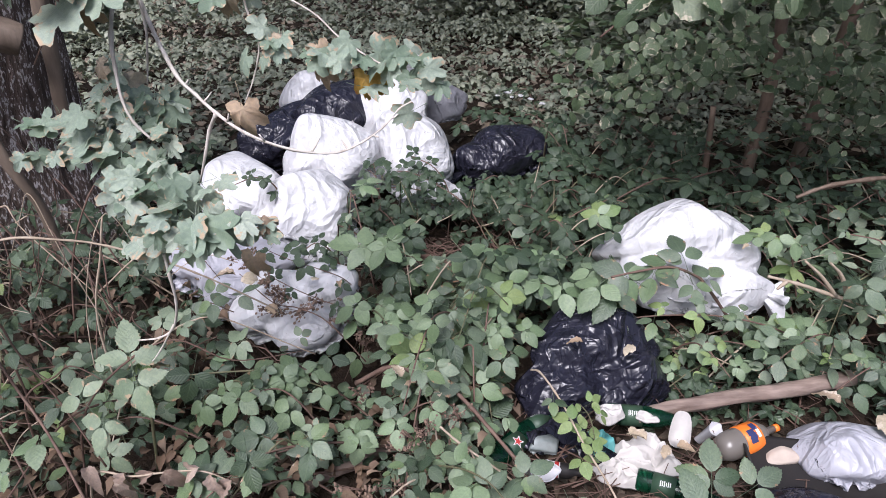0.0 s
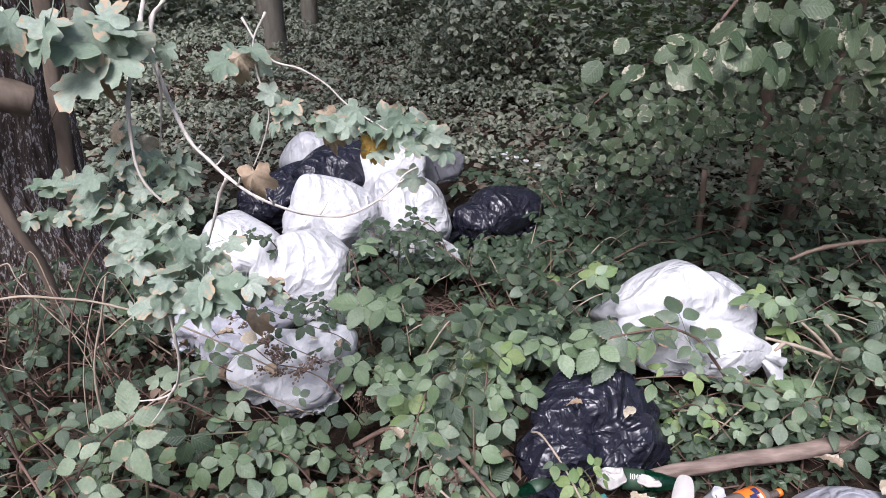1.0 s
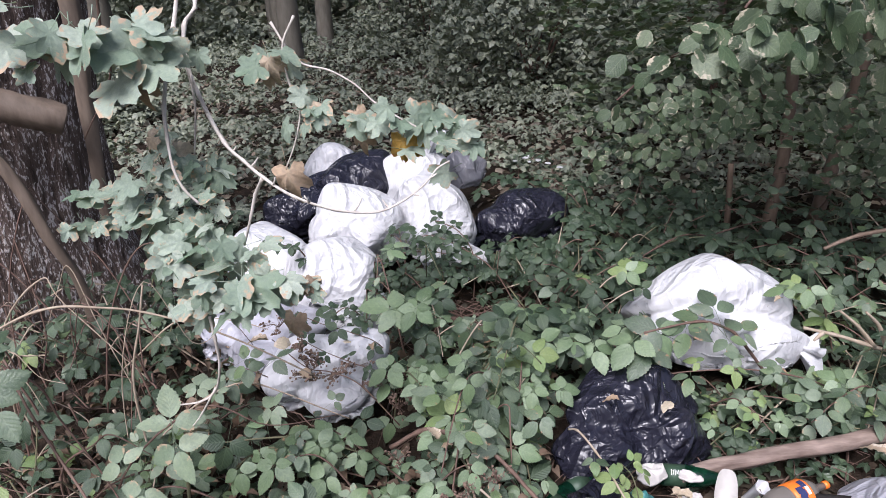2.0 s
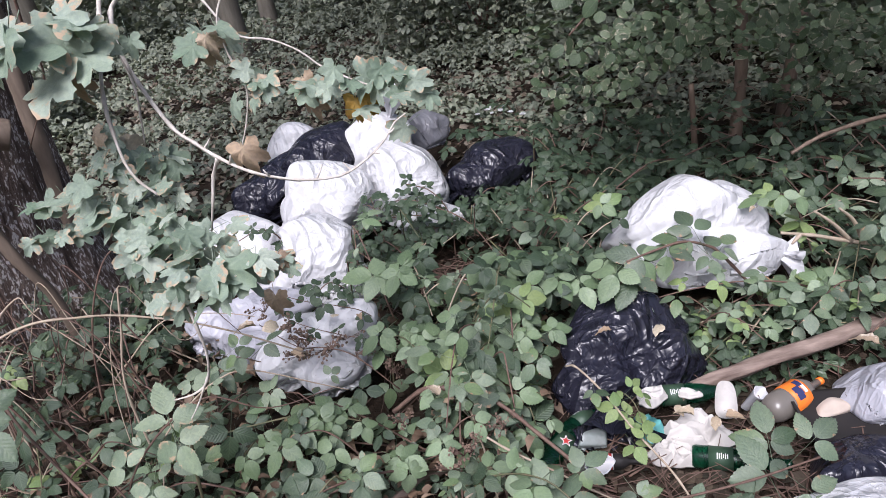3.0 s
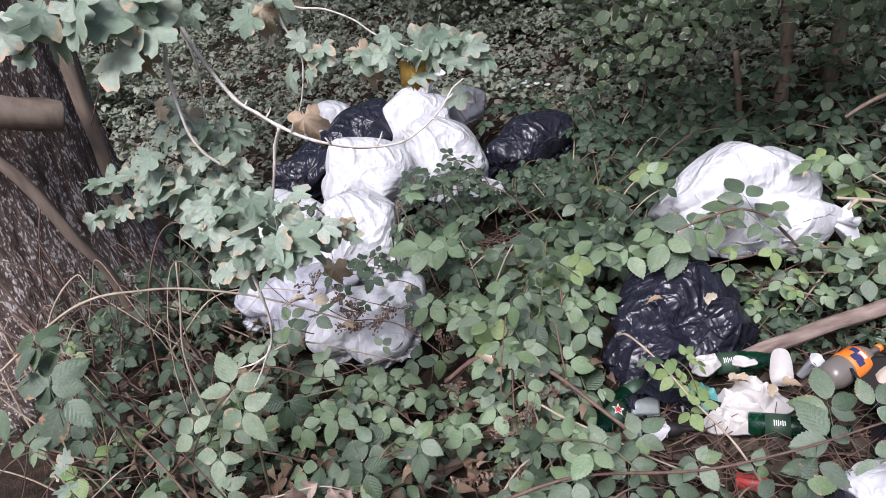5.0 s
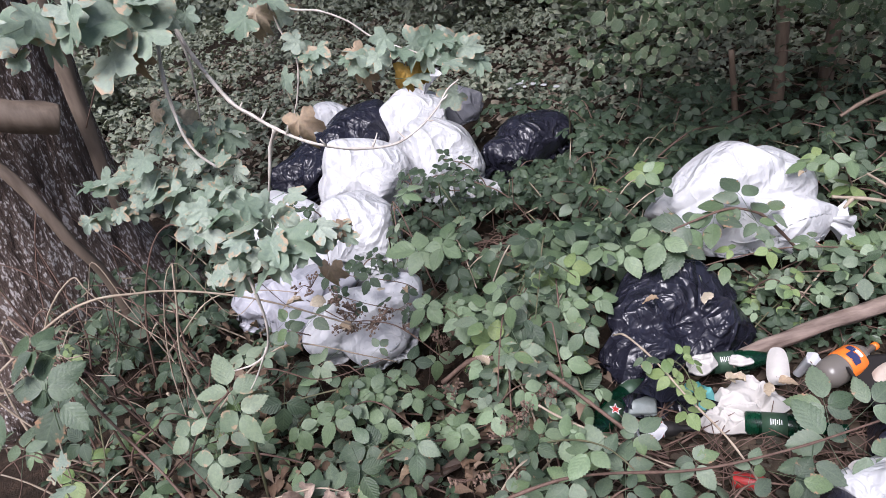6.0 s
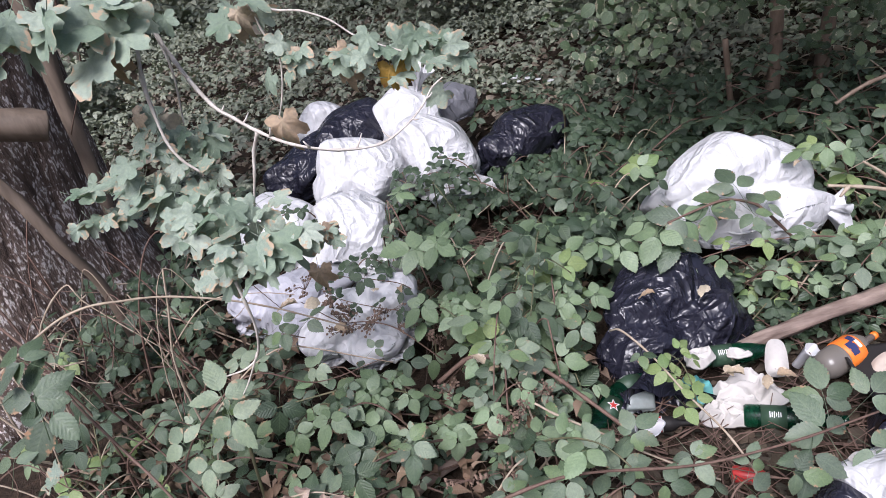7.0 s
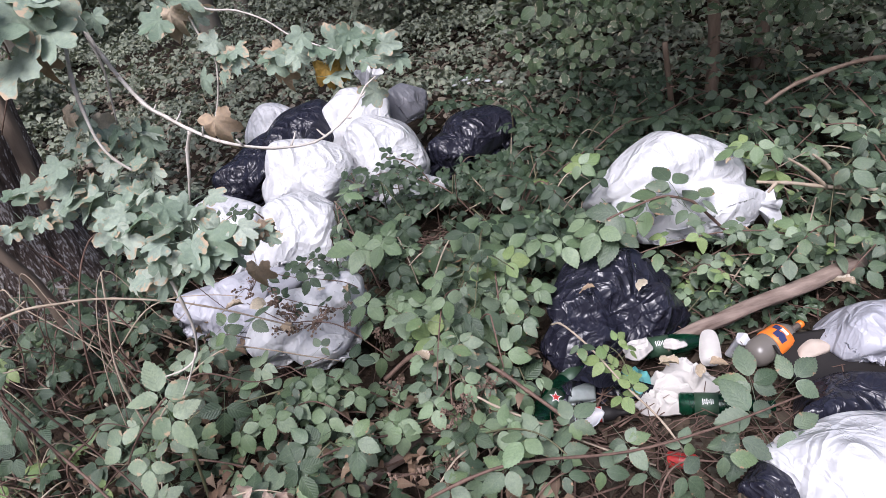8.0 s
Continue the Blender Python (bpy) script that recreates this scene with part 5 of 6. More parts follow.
cane("bramble_cane", [(1.03, 1.86, 0.08), (0.991, 1.85, 0.15), (0.872, 1.836, 0.31), (0.819, 1.822, 0.36), (0.733, 1.808, 0.399), (0.628, 1.794, 0.394), (0.542, 1.78, 0.384)], 0.006, 0.003, M_CANE, "bramble cane with dark leaves in front of a white bag",
     leaves=[((0.78, 1.83, 0.42), 10, 30, 1.2), ((0.74, 1.82, 0.4), 70, 25, 1.0), ((0.68, 1.8, 0.38), 150, 20, 1.1), ((0.87, 1.83, 0.34), -50, 25, 1.0), ((0.82, 1.81, 0.33), 190, 15, 0.9), ((0.6, 1.78, 0.38), 60, 30, 1.3), ((0.56, 1.76, 0.34), 140, 25, 1.35)], size=0.08)
cane("dead_branch", [(1.0, 1.72, 0.41), (1.118, 1.73, 0.37), (1.24, 1.74, 0.32), (1.436, 1.767, 0.245), (1.756, 1.81, 0.117)], 0.0045, 0.008, M_CANE_DRY, "bare pale dead branch lying on brambles", "branch", forks=[[(1.24, 1.74, 0.32), (1.172, 1.73, 0.398), (1.107, 1.73, 0.455)], [(1.28, 1.74, 0.31), (1.233, 1.73, 0.398), (1.178, 1.72, 0.453)], [(1.06, 1.72, 0.39), (1.03, 1.71, 0.37)]])
cane("bramble_cane", [(0.6, 2.4, 0.3), (0.881, 2.5, 0.408), (1.063, 2.6, 0.374), (1.256, 2.7, 0.375), (1.413, 2.8, 0.351)], 0.004, 0.003, M_CANE, "thin bare bramble cane crossing under the hazel")
cane("bramble_cane", [(-0.24, 1.52, 0.2), (-0.14, 1.5, 0.27), (-0.062, 1.48, 0.265), (0.01, 1.45, 0.255), (0.075, 1.4, 0.22), (0.138, 1.35, 0.165), (0.217, 1.28, 0.1)], 0.007, 0.005, M_CANE, "thick reddish bramble cane bending to the soil")
cane("bramble_cane", [(-0.25, 1.0, 0.22), (-0.049, 0.98, 0.296), (0.074, 1.003, 0.271), (0.299, 1.027, 0.197), (0.526, 1.05, 0.175), (0.75, 1.1, 0.15)], 0.004, 0.0025, M_CANE, "bramble cane with broad leaves over the rubbish",
     leaves=[((0.665, 1.17, 0.16), -8, 42, 1.5), ((0.62, 1.08, 0.14), 15, 42, 1.6), ((0.56, 1.04, 0.13), 150, 40, 1.4), ((0.76, 1.15, 0.15), -60, 40, 1.4), ((0.69, 1.04, 0.12), 215, 38, 1.4), ((0.11, 1.08, 0.24), 20, 40, 1.15), ((0.2, 1.14, 0.22), -60, 36, 1.1), ((0.3, 1.05, 0.2), 200, 35, 1.0), ((0.02, 1.0, 0.27), 120, 35, 1.1)])
cane("bramble_cane", [(0.26, 1.5, 0.25), (0.28, 1.45, 0.276), (0.323, 1.35, 0.253), (0.365, 1.25, 0.202), (0.421, 1.15, 0.14), (0.449, 1.05, 0.087)], 0.003, 0.0025, M_CANE_DRY, "thin dry cane with pale young leaves over bottles",
     leaves=[((0.34, 1.3, 0.24), 60, 20, 0.85), ((0.3, 1.36, 0.26), 170, 15, 0.7), ((0.38, 1.22, 0.2), -30, 25, 0.75), ((0.36, 1.25, 0.16), 190, 5, 0.8)], meshes=COMPOUND_YOUNG + COMPOUND[:2])
cane("bramble_cane", [(-1.2, 1.4, 0.75), (-1.041, 1.25, 0.707), (-0.972, 1.183, 0.617), (-0.89, 1.117, 0.533), (-0.805, 1.05, 0.445), (-0.7, 0.95, 0.3)], 0.003, 0.0028, M_CANE, "thorny reddish bramble cane slanting to the soil")
cane("bramble_cane", [(-1.15, 1.25, 0.73), (-1.019, 1.2, 0.715), (-0.931, 1.183, 0.663), (-0.898, 1.167, 0.592), (-0.834, 1.15, 0.467), (-0.76, 1.12, 0.3)], 0.0024, 0.002, M_CANE, "pale dry bramble cane beside the tree",
     leaves=[((-0.95, 1.06, 0.73), 10, 46, 1.5), ((-0.93, 1.05, 0.7), 150, 46, 1.5), ((-0.96, 1.1, 0.8), 60, 42, 1.2), ((-1.01, 1.0, 0.64), 0, 40, 0.9), ((-1.06, 1.05, 0.72), 120, 44, 1.4)])
cane("bramble_cane", [(-0.75, 1.3, 0.1), (-0.7, 1.26, 0.35), (-0.649, 1.22, 0.5), (-0.6, 1.2, 0.52)], 0.004, 0.003, M_GREENSTEM, "bramble shoot with big pale dusty leaves",
     leaves=[((-0.665, 1.17, 0.56), 12, 48, 1.35), ((-0.65, 1.14, 0.53), 205, 46, 1.3), ((-0.77, 1.13, 0.49), 40, 42, 1.0), ((-0.72, 1.1, 0.45), 170, 42, 1.0)], meshes=COMPOUND_PALE[1::2])
cane("dead_branch", [(1.25, 2.1, 0.5), (1.32, 2.1, 0.53), (1.4, 2.1, 0.55), (1.6, 2.12, 0.56), (1.9, 2.2, 0.5)], 0.006, 0.009, M_HAZELBARK, "bare pale dead branch under the hazel", "branch")
# dry canes tangled before the tree
tr = random.Random(5)
for k in range(60):
    x0, y0 = tr.uniform(-1.65, -0.95), tr.uniform(1.3, 2.1)
    a, run, h = tr.uniform(0, 6.28), tr.uniform(0.2, 0.6), tr.uniform(0.2, 0.8)
    dx, dy = math.cos(a) * run, 0.5 * math.sin(a) * run
    cane("dry_cane", [(x0, y0, ground_z(x0, y0) + tr.choice((0, 0, 0.25))), (x0 + dx * 0.25 + tr.uniform(-0.06, 0.06), y0 + dy * 0.3, h * 0.65), (x0 + dx * 0.6, y0 + dy * 0.6, h * tr.uniform(0.85, 1.1)), (x0 + dx * 0.85 + tr.uniform(-0.05, 0.05), y0 + dy * 0.9, h * tr.uniform(0.7, 1.0)), (x0 + dx * 1.3, y0 + dy * 1.3, h * tr.uniform(0.3, 0.9))], tr.uniform(0.0015, 0.0045), 0.001, tr.choice((M_CANE, M_CANE, M_CANE_DRY)), "thin dry bramble cane tangled before the tree")


cane("dead_branch", [(0.57, 1.47, 0.09), (0.66, 1.494, 0.101), (0.76, 1.507, 0.107), (0.88, 1.525, 0.116), (1.02, 1.54, 0.12), (1.25, 1.58, 0.13)], 0.018, 0.025, M_LOG, "thick weathered dead branch lying by the rubbish", "branch")
cane("dead_branch", [(-0.1, 2.44, 0.14), (0.0, 2.38, 0.13), (0.1, 2.28, 0.13), (0.22, 2.2, 0.1)], 0.011, 0.014, M_CANE, "reddish brown dead branch on bare soil", "branch")
cane("dead_branch", [(-0.1, 1.43, 0.06), (-0.143, 1.4, 0.065), (-0.3, 1.31, 0.06), (-0.428, 1.234, 0.05), (-0.7, 1.08, 0.04)], 0.014, 0.017, M_LOG, "pale barkless dead branch on the soil", "branch")


# == scattered rubbish ==
def lathe(profile, sides=20):
    verts, faces = [], []
    for r, z in profile:
        for s in range(sides):
            a = 2 * math.pi * s / sides
            verts.append((r * math.cos(a), r * math.sin(a), z))
    for k in range(len(profile) - 1):
        for s in range(sides):
            s2 = (s + 1) % sides
            faces.append((k * sides + s, k * sides + s2, (k + 1) * sides + s2, (k + 1) * sides + s))
    faces.append(tuple(range(sides))[::-1])
    faces.append(tuple((len(profile) - 1) * sides + s for s in range(sides)))
    return verts, faces


def lying(at, azimuth, tilt=0):
    """Pose of a thing built upright that lies on its side and points to azimuth."""
    return pose(*at, 0, 0, azimuth) @ pose(0, 0, 0, 0, 90 - tilt, 0)


def beer_bottle(at, azimuth, label, tilt=0, star=False):
    ob = empty("beer_bottle", at, label, "bottle", "green beer bottles")
    ob.matrix_basis = lying(at, azimuth, tilt)
    prof = [(0.001, -0.11), (0.027, -0.11), (0.0305, -0.104), (0.0305, 0.02), (0.028, 0.042), (0.02, 0.062), (0.0145, 0.08), (0.013, 0.115), (0.0145, 0.118), (0.0145, 0.126), (0.011, 0.128)]
    child("body", to_mesh("body", *lathe(prof), M_GREENGLASS), ob)
    lab = child("label", to_mesh("label", *lathe([(0.0308, -0.07), (0.031, -0.07), (0.031, -0.01), (0.0308, -0.01)]), M_LABEL), ob, None, "dark green printed label")
    face = radians(150 if star else 215)
    for k in range(0 if star else 6):
        bm = bmesh.new()
        w = (0.5, 0.42, 0.5, 0.3, 0.46, 0.38)[k]
        z = -0.05 + 0.005 * k
        row = [[bm.verts.new((0.0316 * math.cos(face + w * i / 4), 0.0316 * math.sin(face + w * i / 4), z + h)) for h in (0, 0.0022)] for i in range(-2, 3)]
        for p, q in zip(row, row[1:]):
            bm.faces.new((p[0], q[0], q[1], p[1]))
        part("print", bm, M_WHITEPRINT, lab, "pale bar of small print")
    if star:
        bm = bmesh.new()
        vs = [bm.verts.new((0.0325, 0.02 * math.sin(k * math.pi / 5) * (1 if k % 2 == 0 else 0.42), -0.04 + 0.02 * math.cos(k * math.pi / 5) * (1 if k % 2 == 0 else 0.42))) for k in range(10)]
        bm.faces.new(vs)
        bmesh.ops.rotate(bm, verts=bm.verts, cent=(0, 0, 0), matrix=Matrix.Rotation(face, 3, "Z"))
        part("print", bm, M_WHITEPRINT, lab, "pale star shaped print")
        bm = bmesh.new()
        bm.faces.new([bm.verts.new((0.0329, 0.014 * math.sin(k * math.pi / 5) * (1 if k % 2 == 0 else 0.42), -0.04 + 0.014 * math.cos(k * math.pi / 5) * (1 if k % 2 == 0 else 0.42))) for k in range(10)])
        bmesh.ops.rotate(bm, verts=bm.verts, cent=(0, 0, 0), matrix=Matrix.Rotation(face, 3, "Z"))
        part("print", bm, M_RED, lab, "red star shaped print")
    return ob


beer_bottle((0.6, 1.48, 0.085), -12, "green glass beer bottle lying against a black bag", 2)
beer_bottle((0.63, 1.25, 0.035), -24, "green glass beer bottle with a printed label on the soil")
beer_bottle((0.26, 1.49, 0.035), 212, "green glass beer bottle half under a black bag")
beer_bottle((0.18, 1.4, 0.035), 222, "green glass beer bottle with a red star label", 0, True)


def dark_bottle():
    at = (0.31, 1.34, 0.03)
    ob = empty("wine_bottle", at, "dark glass bottle with a red and white label", "bottle")
    ob.matrix_basis = lying(at, -14) @ Matrix.Scale(0.6, 4)
    child("body", to_mesh("body", *lathe([(0.001, -0.08), (0.033, -0.08), (0.036, -0.07), (0.036, 0.06), (0.03, 0.08), (0.016, 0.1), (0.014, 0.15), (0.016, 0.152), (0.015, 0.165)]), M_BLACKPLASTIC), ob)
    lab = child("label", to_mesh("label", *lathe([(0.0362, -0.02), (0.0365, -0.02), (0.0365, 0.03), (0.0362, 0.03)]), M_WHITEPRINT), ob, None, "white paper label")
    child("stripe", to_mesh("stripe", *lathe([(0.0366, 0.005), (0.037, 0.005), (0.037, 0.025), (0.0366, 0.025)]), M_RED), lab, None, "red label stripe")


dark_bottle()


def soda_bottle():
    at = (0.84, 1.39, 0.065)
    ob = empty("soda_bottle", at, "crushed dusty plastic drink bottle with an orange label", "bottle")
    ob.matrix_basis = lying(at, 20, 3) @ Matrix.Scale(0.72, 4)
    prof = [(0.001, -0.095), (0.02, -0.1), (0.045, -0.088), (0.056, -0.06), (0.058, -0.02), (0.056, 0.0), (0.056, 0.08), (0.05, 0.1), (0.03, 0.125), (0.014, 0.14), (0.013, 0.18)]
    v, f = lathe(prof, 28)
    v = [tuple(Vector(p) * (1 + 0.05 * noise.noise(Vector(p) * 22))) for p in v]
    child("body", to_mesh("body", v, f, M_SMOKE), ob)
    v, f = lathe([(0.0575, 0.0), (0.0595, 0.002), (0.0595, 0.04), (0.0595, 0.078), (0.0575, 0.08)], 28)
    v = [tuple(Vector(p) * (1 + 0.03 * noise.noise(Vector(p) * 22))) for p in v]
    lab = child("label", to_mesh("label", v, f, M_ORANGE), ob, None, "bright orange plastic label")
    child("cap", to_mesh("cap", *lathe([(0.001, 0.176), (0.0155, 0.176), (0.0155, 0.194), (0.001, 0.195)], 16), M_ORANGE), ob, None, "orange screw cap")
    for k, (a, z, w, h, mat) in enumerate(((200, 0.03, 0.012, 0.03, M_NAVY), (214, 0.034, 0.012, 0.03, M_NAVY), (228, 0.03, 0.012, 0.03, M_NAVY), (206, 0.06, 0.02, 0.014, M_WHITEPRINT), (180, 0.055, 0.016, 0.022, M_NAVY))):
        bm = bmesh.new()
        row = []
        for i in range(5):
            t = radians(a) + (i - 2) * w / 0.061 / 2
            row.append([bm.verts.new((0.0618 * math.cos(t), 0.0618 * math.sin(t), z + s * h / 2)) for s in (-1, 1)])
        for p, q in zip(row, row[1:]):
            bm.faces.new((p[0], q[0], q[1], p[1]))
        part("print", bm, mat, lab, "plain patch of print")


soda_bottle()


def crumpled(name, at, size, seed, mat, label, category, rot=(0, 0, 0), **kw):
    opts = dict(slack=0.3, level=5, planes=11, fill=0.85)
    opts.update(kw)
    ob = new(name, bag_mesh(name, size, seed, mat, **opts))
    ob.matrix_basis = pose(*at, *rot)
    return tagged(ob, label, category)


def folded(name, at, size, seed, mat, label, category, rise=0.05, folds=6.0, rz=0):
    """A thrown down piece of cloth or paper: a ragged sheet in curved, overlapping folds, with a thickness."""
    nx, ny = 64, 52
    o = Vector((seed * 3.3, seed * 1.7, 0))
    top = []
    for j in range(ny):
        for i in range(nx):
            u, v = 2 * i / (nx - 1) - 1, 2 * j / (ny - 1) - 1
            # square mapped on a ragged disc
            x, y = u * math.sqrt(1 - v * v / 2), v * math.sqrt(1 - u * u / 2)
            rag = 1 + 0.3 * noise.noise(Vector((x * 1.6, y * 1.6, 0)) + o)
            w = noise.noise_vector(Vector((x * 1.3, y * 1.3, 2)) + o)
            rim = min(1.0, (1 - min(1, math.hypot(x, y))) * 4)
            q = Vector((x + 0.55 * w.x, y + 0.55 * w.y, 0)) * (0.3 * folds) + o
            ridge = (1 - min(1, 2.6 * abs(noise.noise(q)))) ** 1.4
            fine = (1 - min(1, 2.4 * abs(noise.noise(q * 2.3 + Vector((7, 3, 1)))))) ** 1.3
            h = rise * rim * (0.3 + 0.6 * (0.5 + w.z) + 0.62 * ridge + 0.07 * fine)
            top.append(Vector(((x * rag + 0.06 * w.y) * size[0], (y * rag + 0.06 * w.x) * size[1], max(0.002, h))))
    verts = [tuple(p) for p in top] + [(p.x, p.y, max(-0.004, p.z - 0.006)) for p in top]
    n = nx * ny
    faces = []
    for j in range(ny - 1):
        for i in range(nx - 1):
            a = j * nx + i
            faces += [(a, a + 1, a + nx + 1, a + nx), (n + a, n + a + nx, n + a + nx + 1, n + a + 1)]
    rim = [i for i in range(nx)] + [j * nx + nx - 1 for j in range(1, ny)] + [(ny - 1) * nx + i for i in range(nx - 2, -1, -1)] + [j * nx for j in range(ny - 2, 0, -1)]
    for a, c in zip(rim, rim[1:] + rim[:1]):
        faces.append((a, n + a, n + c, c))
    ob = new(name, to_mesh(name, verts, faces, mat))
    ob.matrix_basis = pose(*at, 0, 0, rz)
    return tagged(ob, label, category)


folded("white_cloth", (0.572, 1.368, 0.025), (0.095, 0.075), 31, M_CLOTH, "crumpled grubby white cotton cloth with dead leaves", "cloth", 0.04, 6.0, 10)
folded("white_cloth", (0.497, 1.32, 0.02), (0.075, 0.045), 32, M_CLOTH, "crumpled corner of grubby white cotton", "cloth", 0.032, 6.0, -20)
folded("paper_tissue", (0.487, 1.455, 0.115), (0.045, 0.034), 33, M_CLOTH, "crumpled white paper tissue on a black bag", "paper", 0.026, 2.4, 20)
folded("paper_tissue", (0.598, 1.46, 0.1), (0.034, 0.022), 34, M_CLOTH, "torn scrap of white paper", "paper", 0.015, 1.6, -10)
M_PINK = plain_material("stained beige paper", (0.56, 0.47, 0.4), 0.8, 0, 0.5)
crumpled("crumpled_paper", (0.955, 1.36, 0.04), (0.058, 0.046, 0.034), 35, M_PINK, "crumpled stained beige paper", "paper", slack=0.5)
for k, (x, y, w) in enumerate(((0.44, 3.94, 0.022), (0.48, 3.98, 0.018), (0.52, 3.9, 0.024), (0.57, 3.85, 0.02), (0.62, 3.74, 0.018), (0.38, 3.9, 0.016), (0.55, 3.98, 0.016), (0.46, 3.86, 0.015), (0.06, 2.36, 0.035), (0.12, 2.3, 0.03), (0.0, 2.44, 0.03))):
    folded("paper_scrap", (x, y, ground_z(x, y) + (0.24 if y > 3 else 0.01)), (w, w * 0.7), 50 + k, M_WHITE, "torn white paper scrap caught in the undergrowth", "paper", w * 0.22, 2.5, 40 * k)
folded("plastic_wrapper", (0.46, 1.43, 0.03), (0.045, 0.05), 36, M_TEAL, "teal printed plastic wrapper crushed among bottles", "wrapper", 0.028, 3.0)
crumpled("plastic_wrapper", (0.3, 1.42, 0.05), (0.045, 0.04, 0.03), 37, plain_material("multicoloured worn wrapper", (0.25, 0.3, 0.3), 0.4, 0, 0.7, 90), "worn patterned wrapper crushed among bottles", "wrapper")
crumpled("carrier_bag", (1.13, 1.33, 0.07), (0.16, 0.12, 0.09), 38, M_GREYFILM, "torn pale carrier bag with dead leaves on it", "bin bag", level=6, slack=0.5)
crumpled("black_bin_bag", (0.95, 1.16, 0.02), (0.2, 0.1, 0.06), 39, M_BLACK, "flattened black plastic sack", "bin bag", level=6)
crumpled("black_bin_bag", (0.6, 0.98, 0.03), (0.07, 0.06, 0.05), 40, M_BLACK, "scrap of shiny black plastic sack", "bin bag")
crumpled("glove", (0.68, 1.03, 0.08), (0.028, 0.04, 0.02), 41, M_CLOTH, "small white rag on black plastic", "rag")


def white_shoe():
    at = (0.69, 1.435, 0.075)
    ob = empty("shoe", at, "white canvas shoe lying with its pale sole turned up", "shoe")
    ob.matrix_basis = pose(*at, -128, 0, -22) @ Matrix.Diagonal((0.88, 0.62, 0.9, 1))
    for name, h0, h1, grow, mat, lab in (("sole", -0.012, 0.004, 1.0, M_CLOTH, "pale rubber sole"), ("upper", 0.004, 0.055, 0.93, M_CLOTH, "")):
        verts, faces = [], []
        n, rows = 28, 7
        for j in range(rows):
            s = j / (rows - 1)
            h = h0 + (h1 - h0) * math.sin(s * math.pi / 2)
            k = grow * (1 - (0.45 if name == "upper" else 0.05) * s ** 3)
            for i in range(n):
                a = 2 * math.pi * i / n
                w = 0.036 * (1 - 0.18 * math.cos(a * 2) * 0.5) + 0.006 * math.sin(a)
                cs, sn = math.cos(a), math.sin(a)
                verts.append((k * w * math.copysign(abs(cs) ** 0.75, cs), k * 0.085 * math.copysign(abs(sn) ** 0.85, sn), h))
        for j in range(rows - 1):
            for i in range(n):
                i2 = (i + 1) % n
                faces.append((j * n + i, j * n + i2, (j + 1) * n + i2, (j + 1) * n + i))
        faces.append(tuple(range(n))[::-1])
        faces.append(tuple((rows - 1) * n + i for i in range(n)))
        child(name, to_mesh(name, verts, faces, mat), ob, None, lab)


white_shoe()


def plastic_cup(at, m, label):
    ob = new("plastic_cup", None)
    ob.matrix_basis = Matrix.Translation(at) @ m
    tagged(ob, label, "cup")
    v, f = lathe([(0.001, 0), (0.025, 0), (0.027, 0.004), (0.036, 0.095), (0.039, 0.098), (0.039, 0.101), (0.0345, 0.097), (0.0255, 0.006), (0.001, 0.005)], 24)
    v = [tuple(Vector((p[0] * (1 + 0.5 * noise.noise(Vector(p) * 16)), p[1] * (0.62 + 0.4 * noise.noise(Vector(p) * 20 + Vector((3, 1, 2)))), p[2] * (1 + 0.12 * noise.noise(Vector(p) * 30))))) for p in v]
    child("cup_wall", to_mesh("cup_wall", v, f, M_PAPERCUP), ob)


plastic_cup((0.245, 1.34, 0.035), pose(0, 0, 0, 48, 12, 10) @ Matrix.Scale(1.05, 4), "crushed dirty clear plastic cup")
plastic_cup((0.755, 1.45, 0.02), pose(0, 0, 0, 30, 8, 40) @ Matrix.Scale(0.75, 4), "dirty clear plastic beaker with a white rim")


def tray():
    at = (1.0, 1.26, 0.03)
    ob = new("food_tray", None)
    ob.matrix_basis = pose(*at, 6, 4, -6)
    tagged(ob, "shallow black plastic tray holding rubbish", "tray")
    bm = bmesh.new()
    def ring(w, d, z):
        return [bm.verts.new((x * w, y * d, z)) for x, y in ((-1, -1), (1, -1), (1, 1), (-1, 1))]
    rings = [ring(0.15, 0.09, 0), ring(0.17, 0.11, 0.04), ring(0.18, 0.12, 0.042), ring(0.18, 0.12, 0.039), ring(0.168, 0.108, 0.036), ring(0.148, 0.088, 0.004)]
    for a, b in zip(rings, rings[1:]):
        for k in range(4):
            bm.faces.new((a[k], a[(k + 1) % 4], b[(k + 1) % 4], b[k]))
    bm.faces.new(rings[0][::-1])
    bm.faces.new(rings[-1])
    part("tray_body", bm, M_BLACKPLASTIC, ob)


tray()


def red_can():
    at = (0.45, 1.11, 0.03)
    ob = empty("drink_can", at, "crushed red drink can on the soil", "can")
    ob.matrix_basis = lying(at, -30)
    v, f = lathe([(0.001, -0.035), (0.015, -0.035), (0.02, -0.03), (0.02, 0.03), (0.016, 0.036), (0.001, 0.035)], 20)
    child("body", to_mesh("body", [tuple(Vector(p) * (1 + 0.15 * noise.noise(Vector(p) * 25))) for p in v], f, M_RED), ob)


red_can()


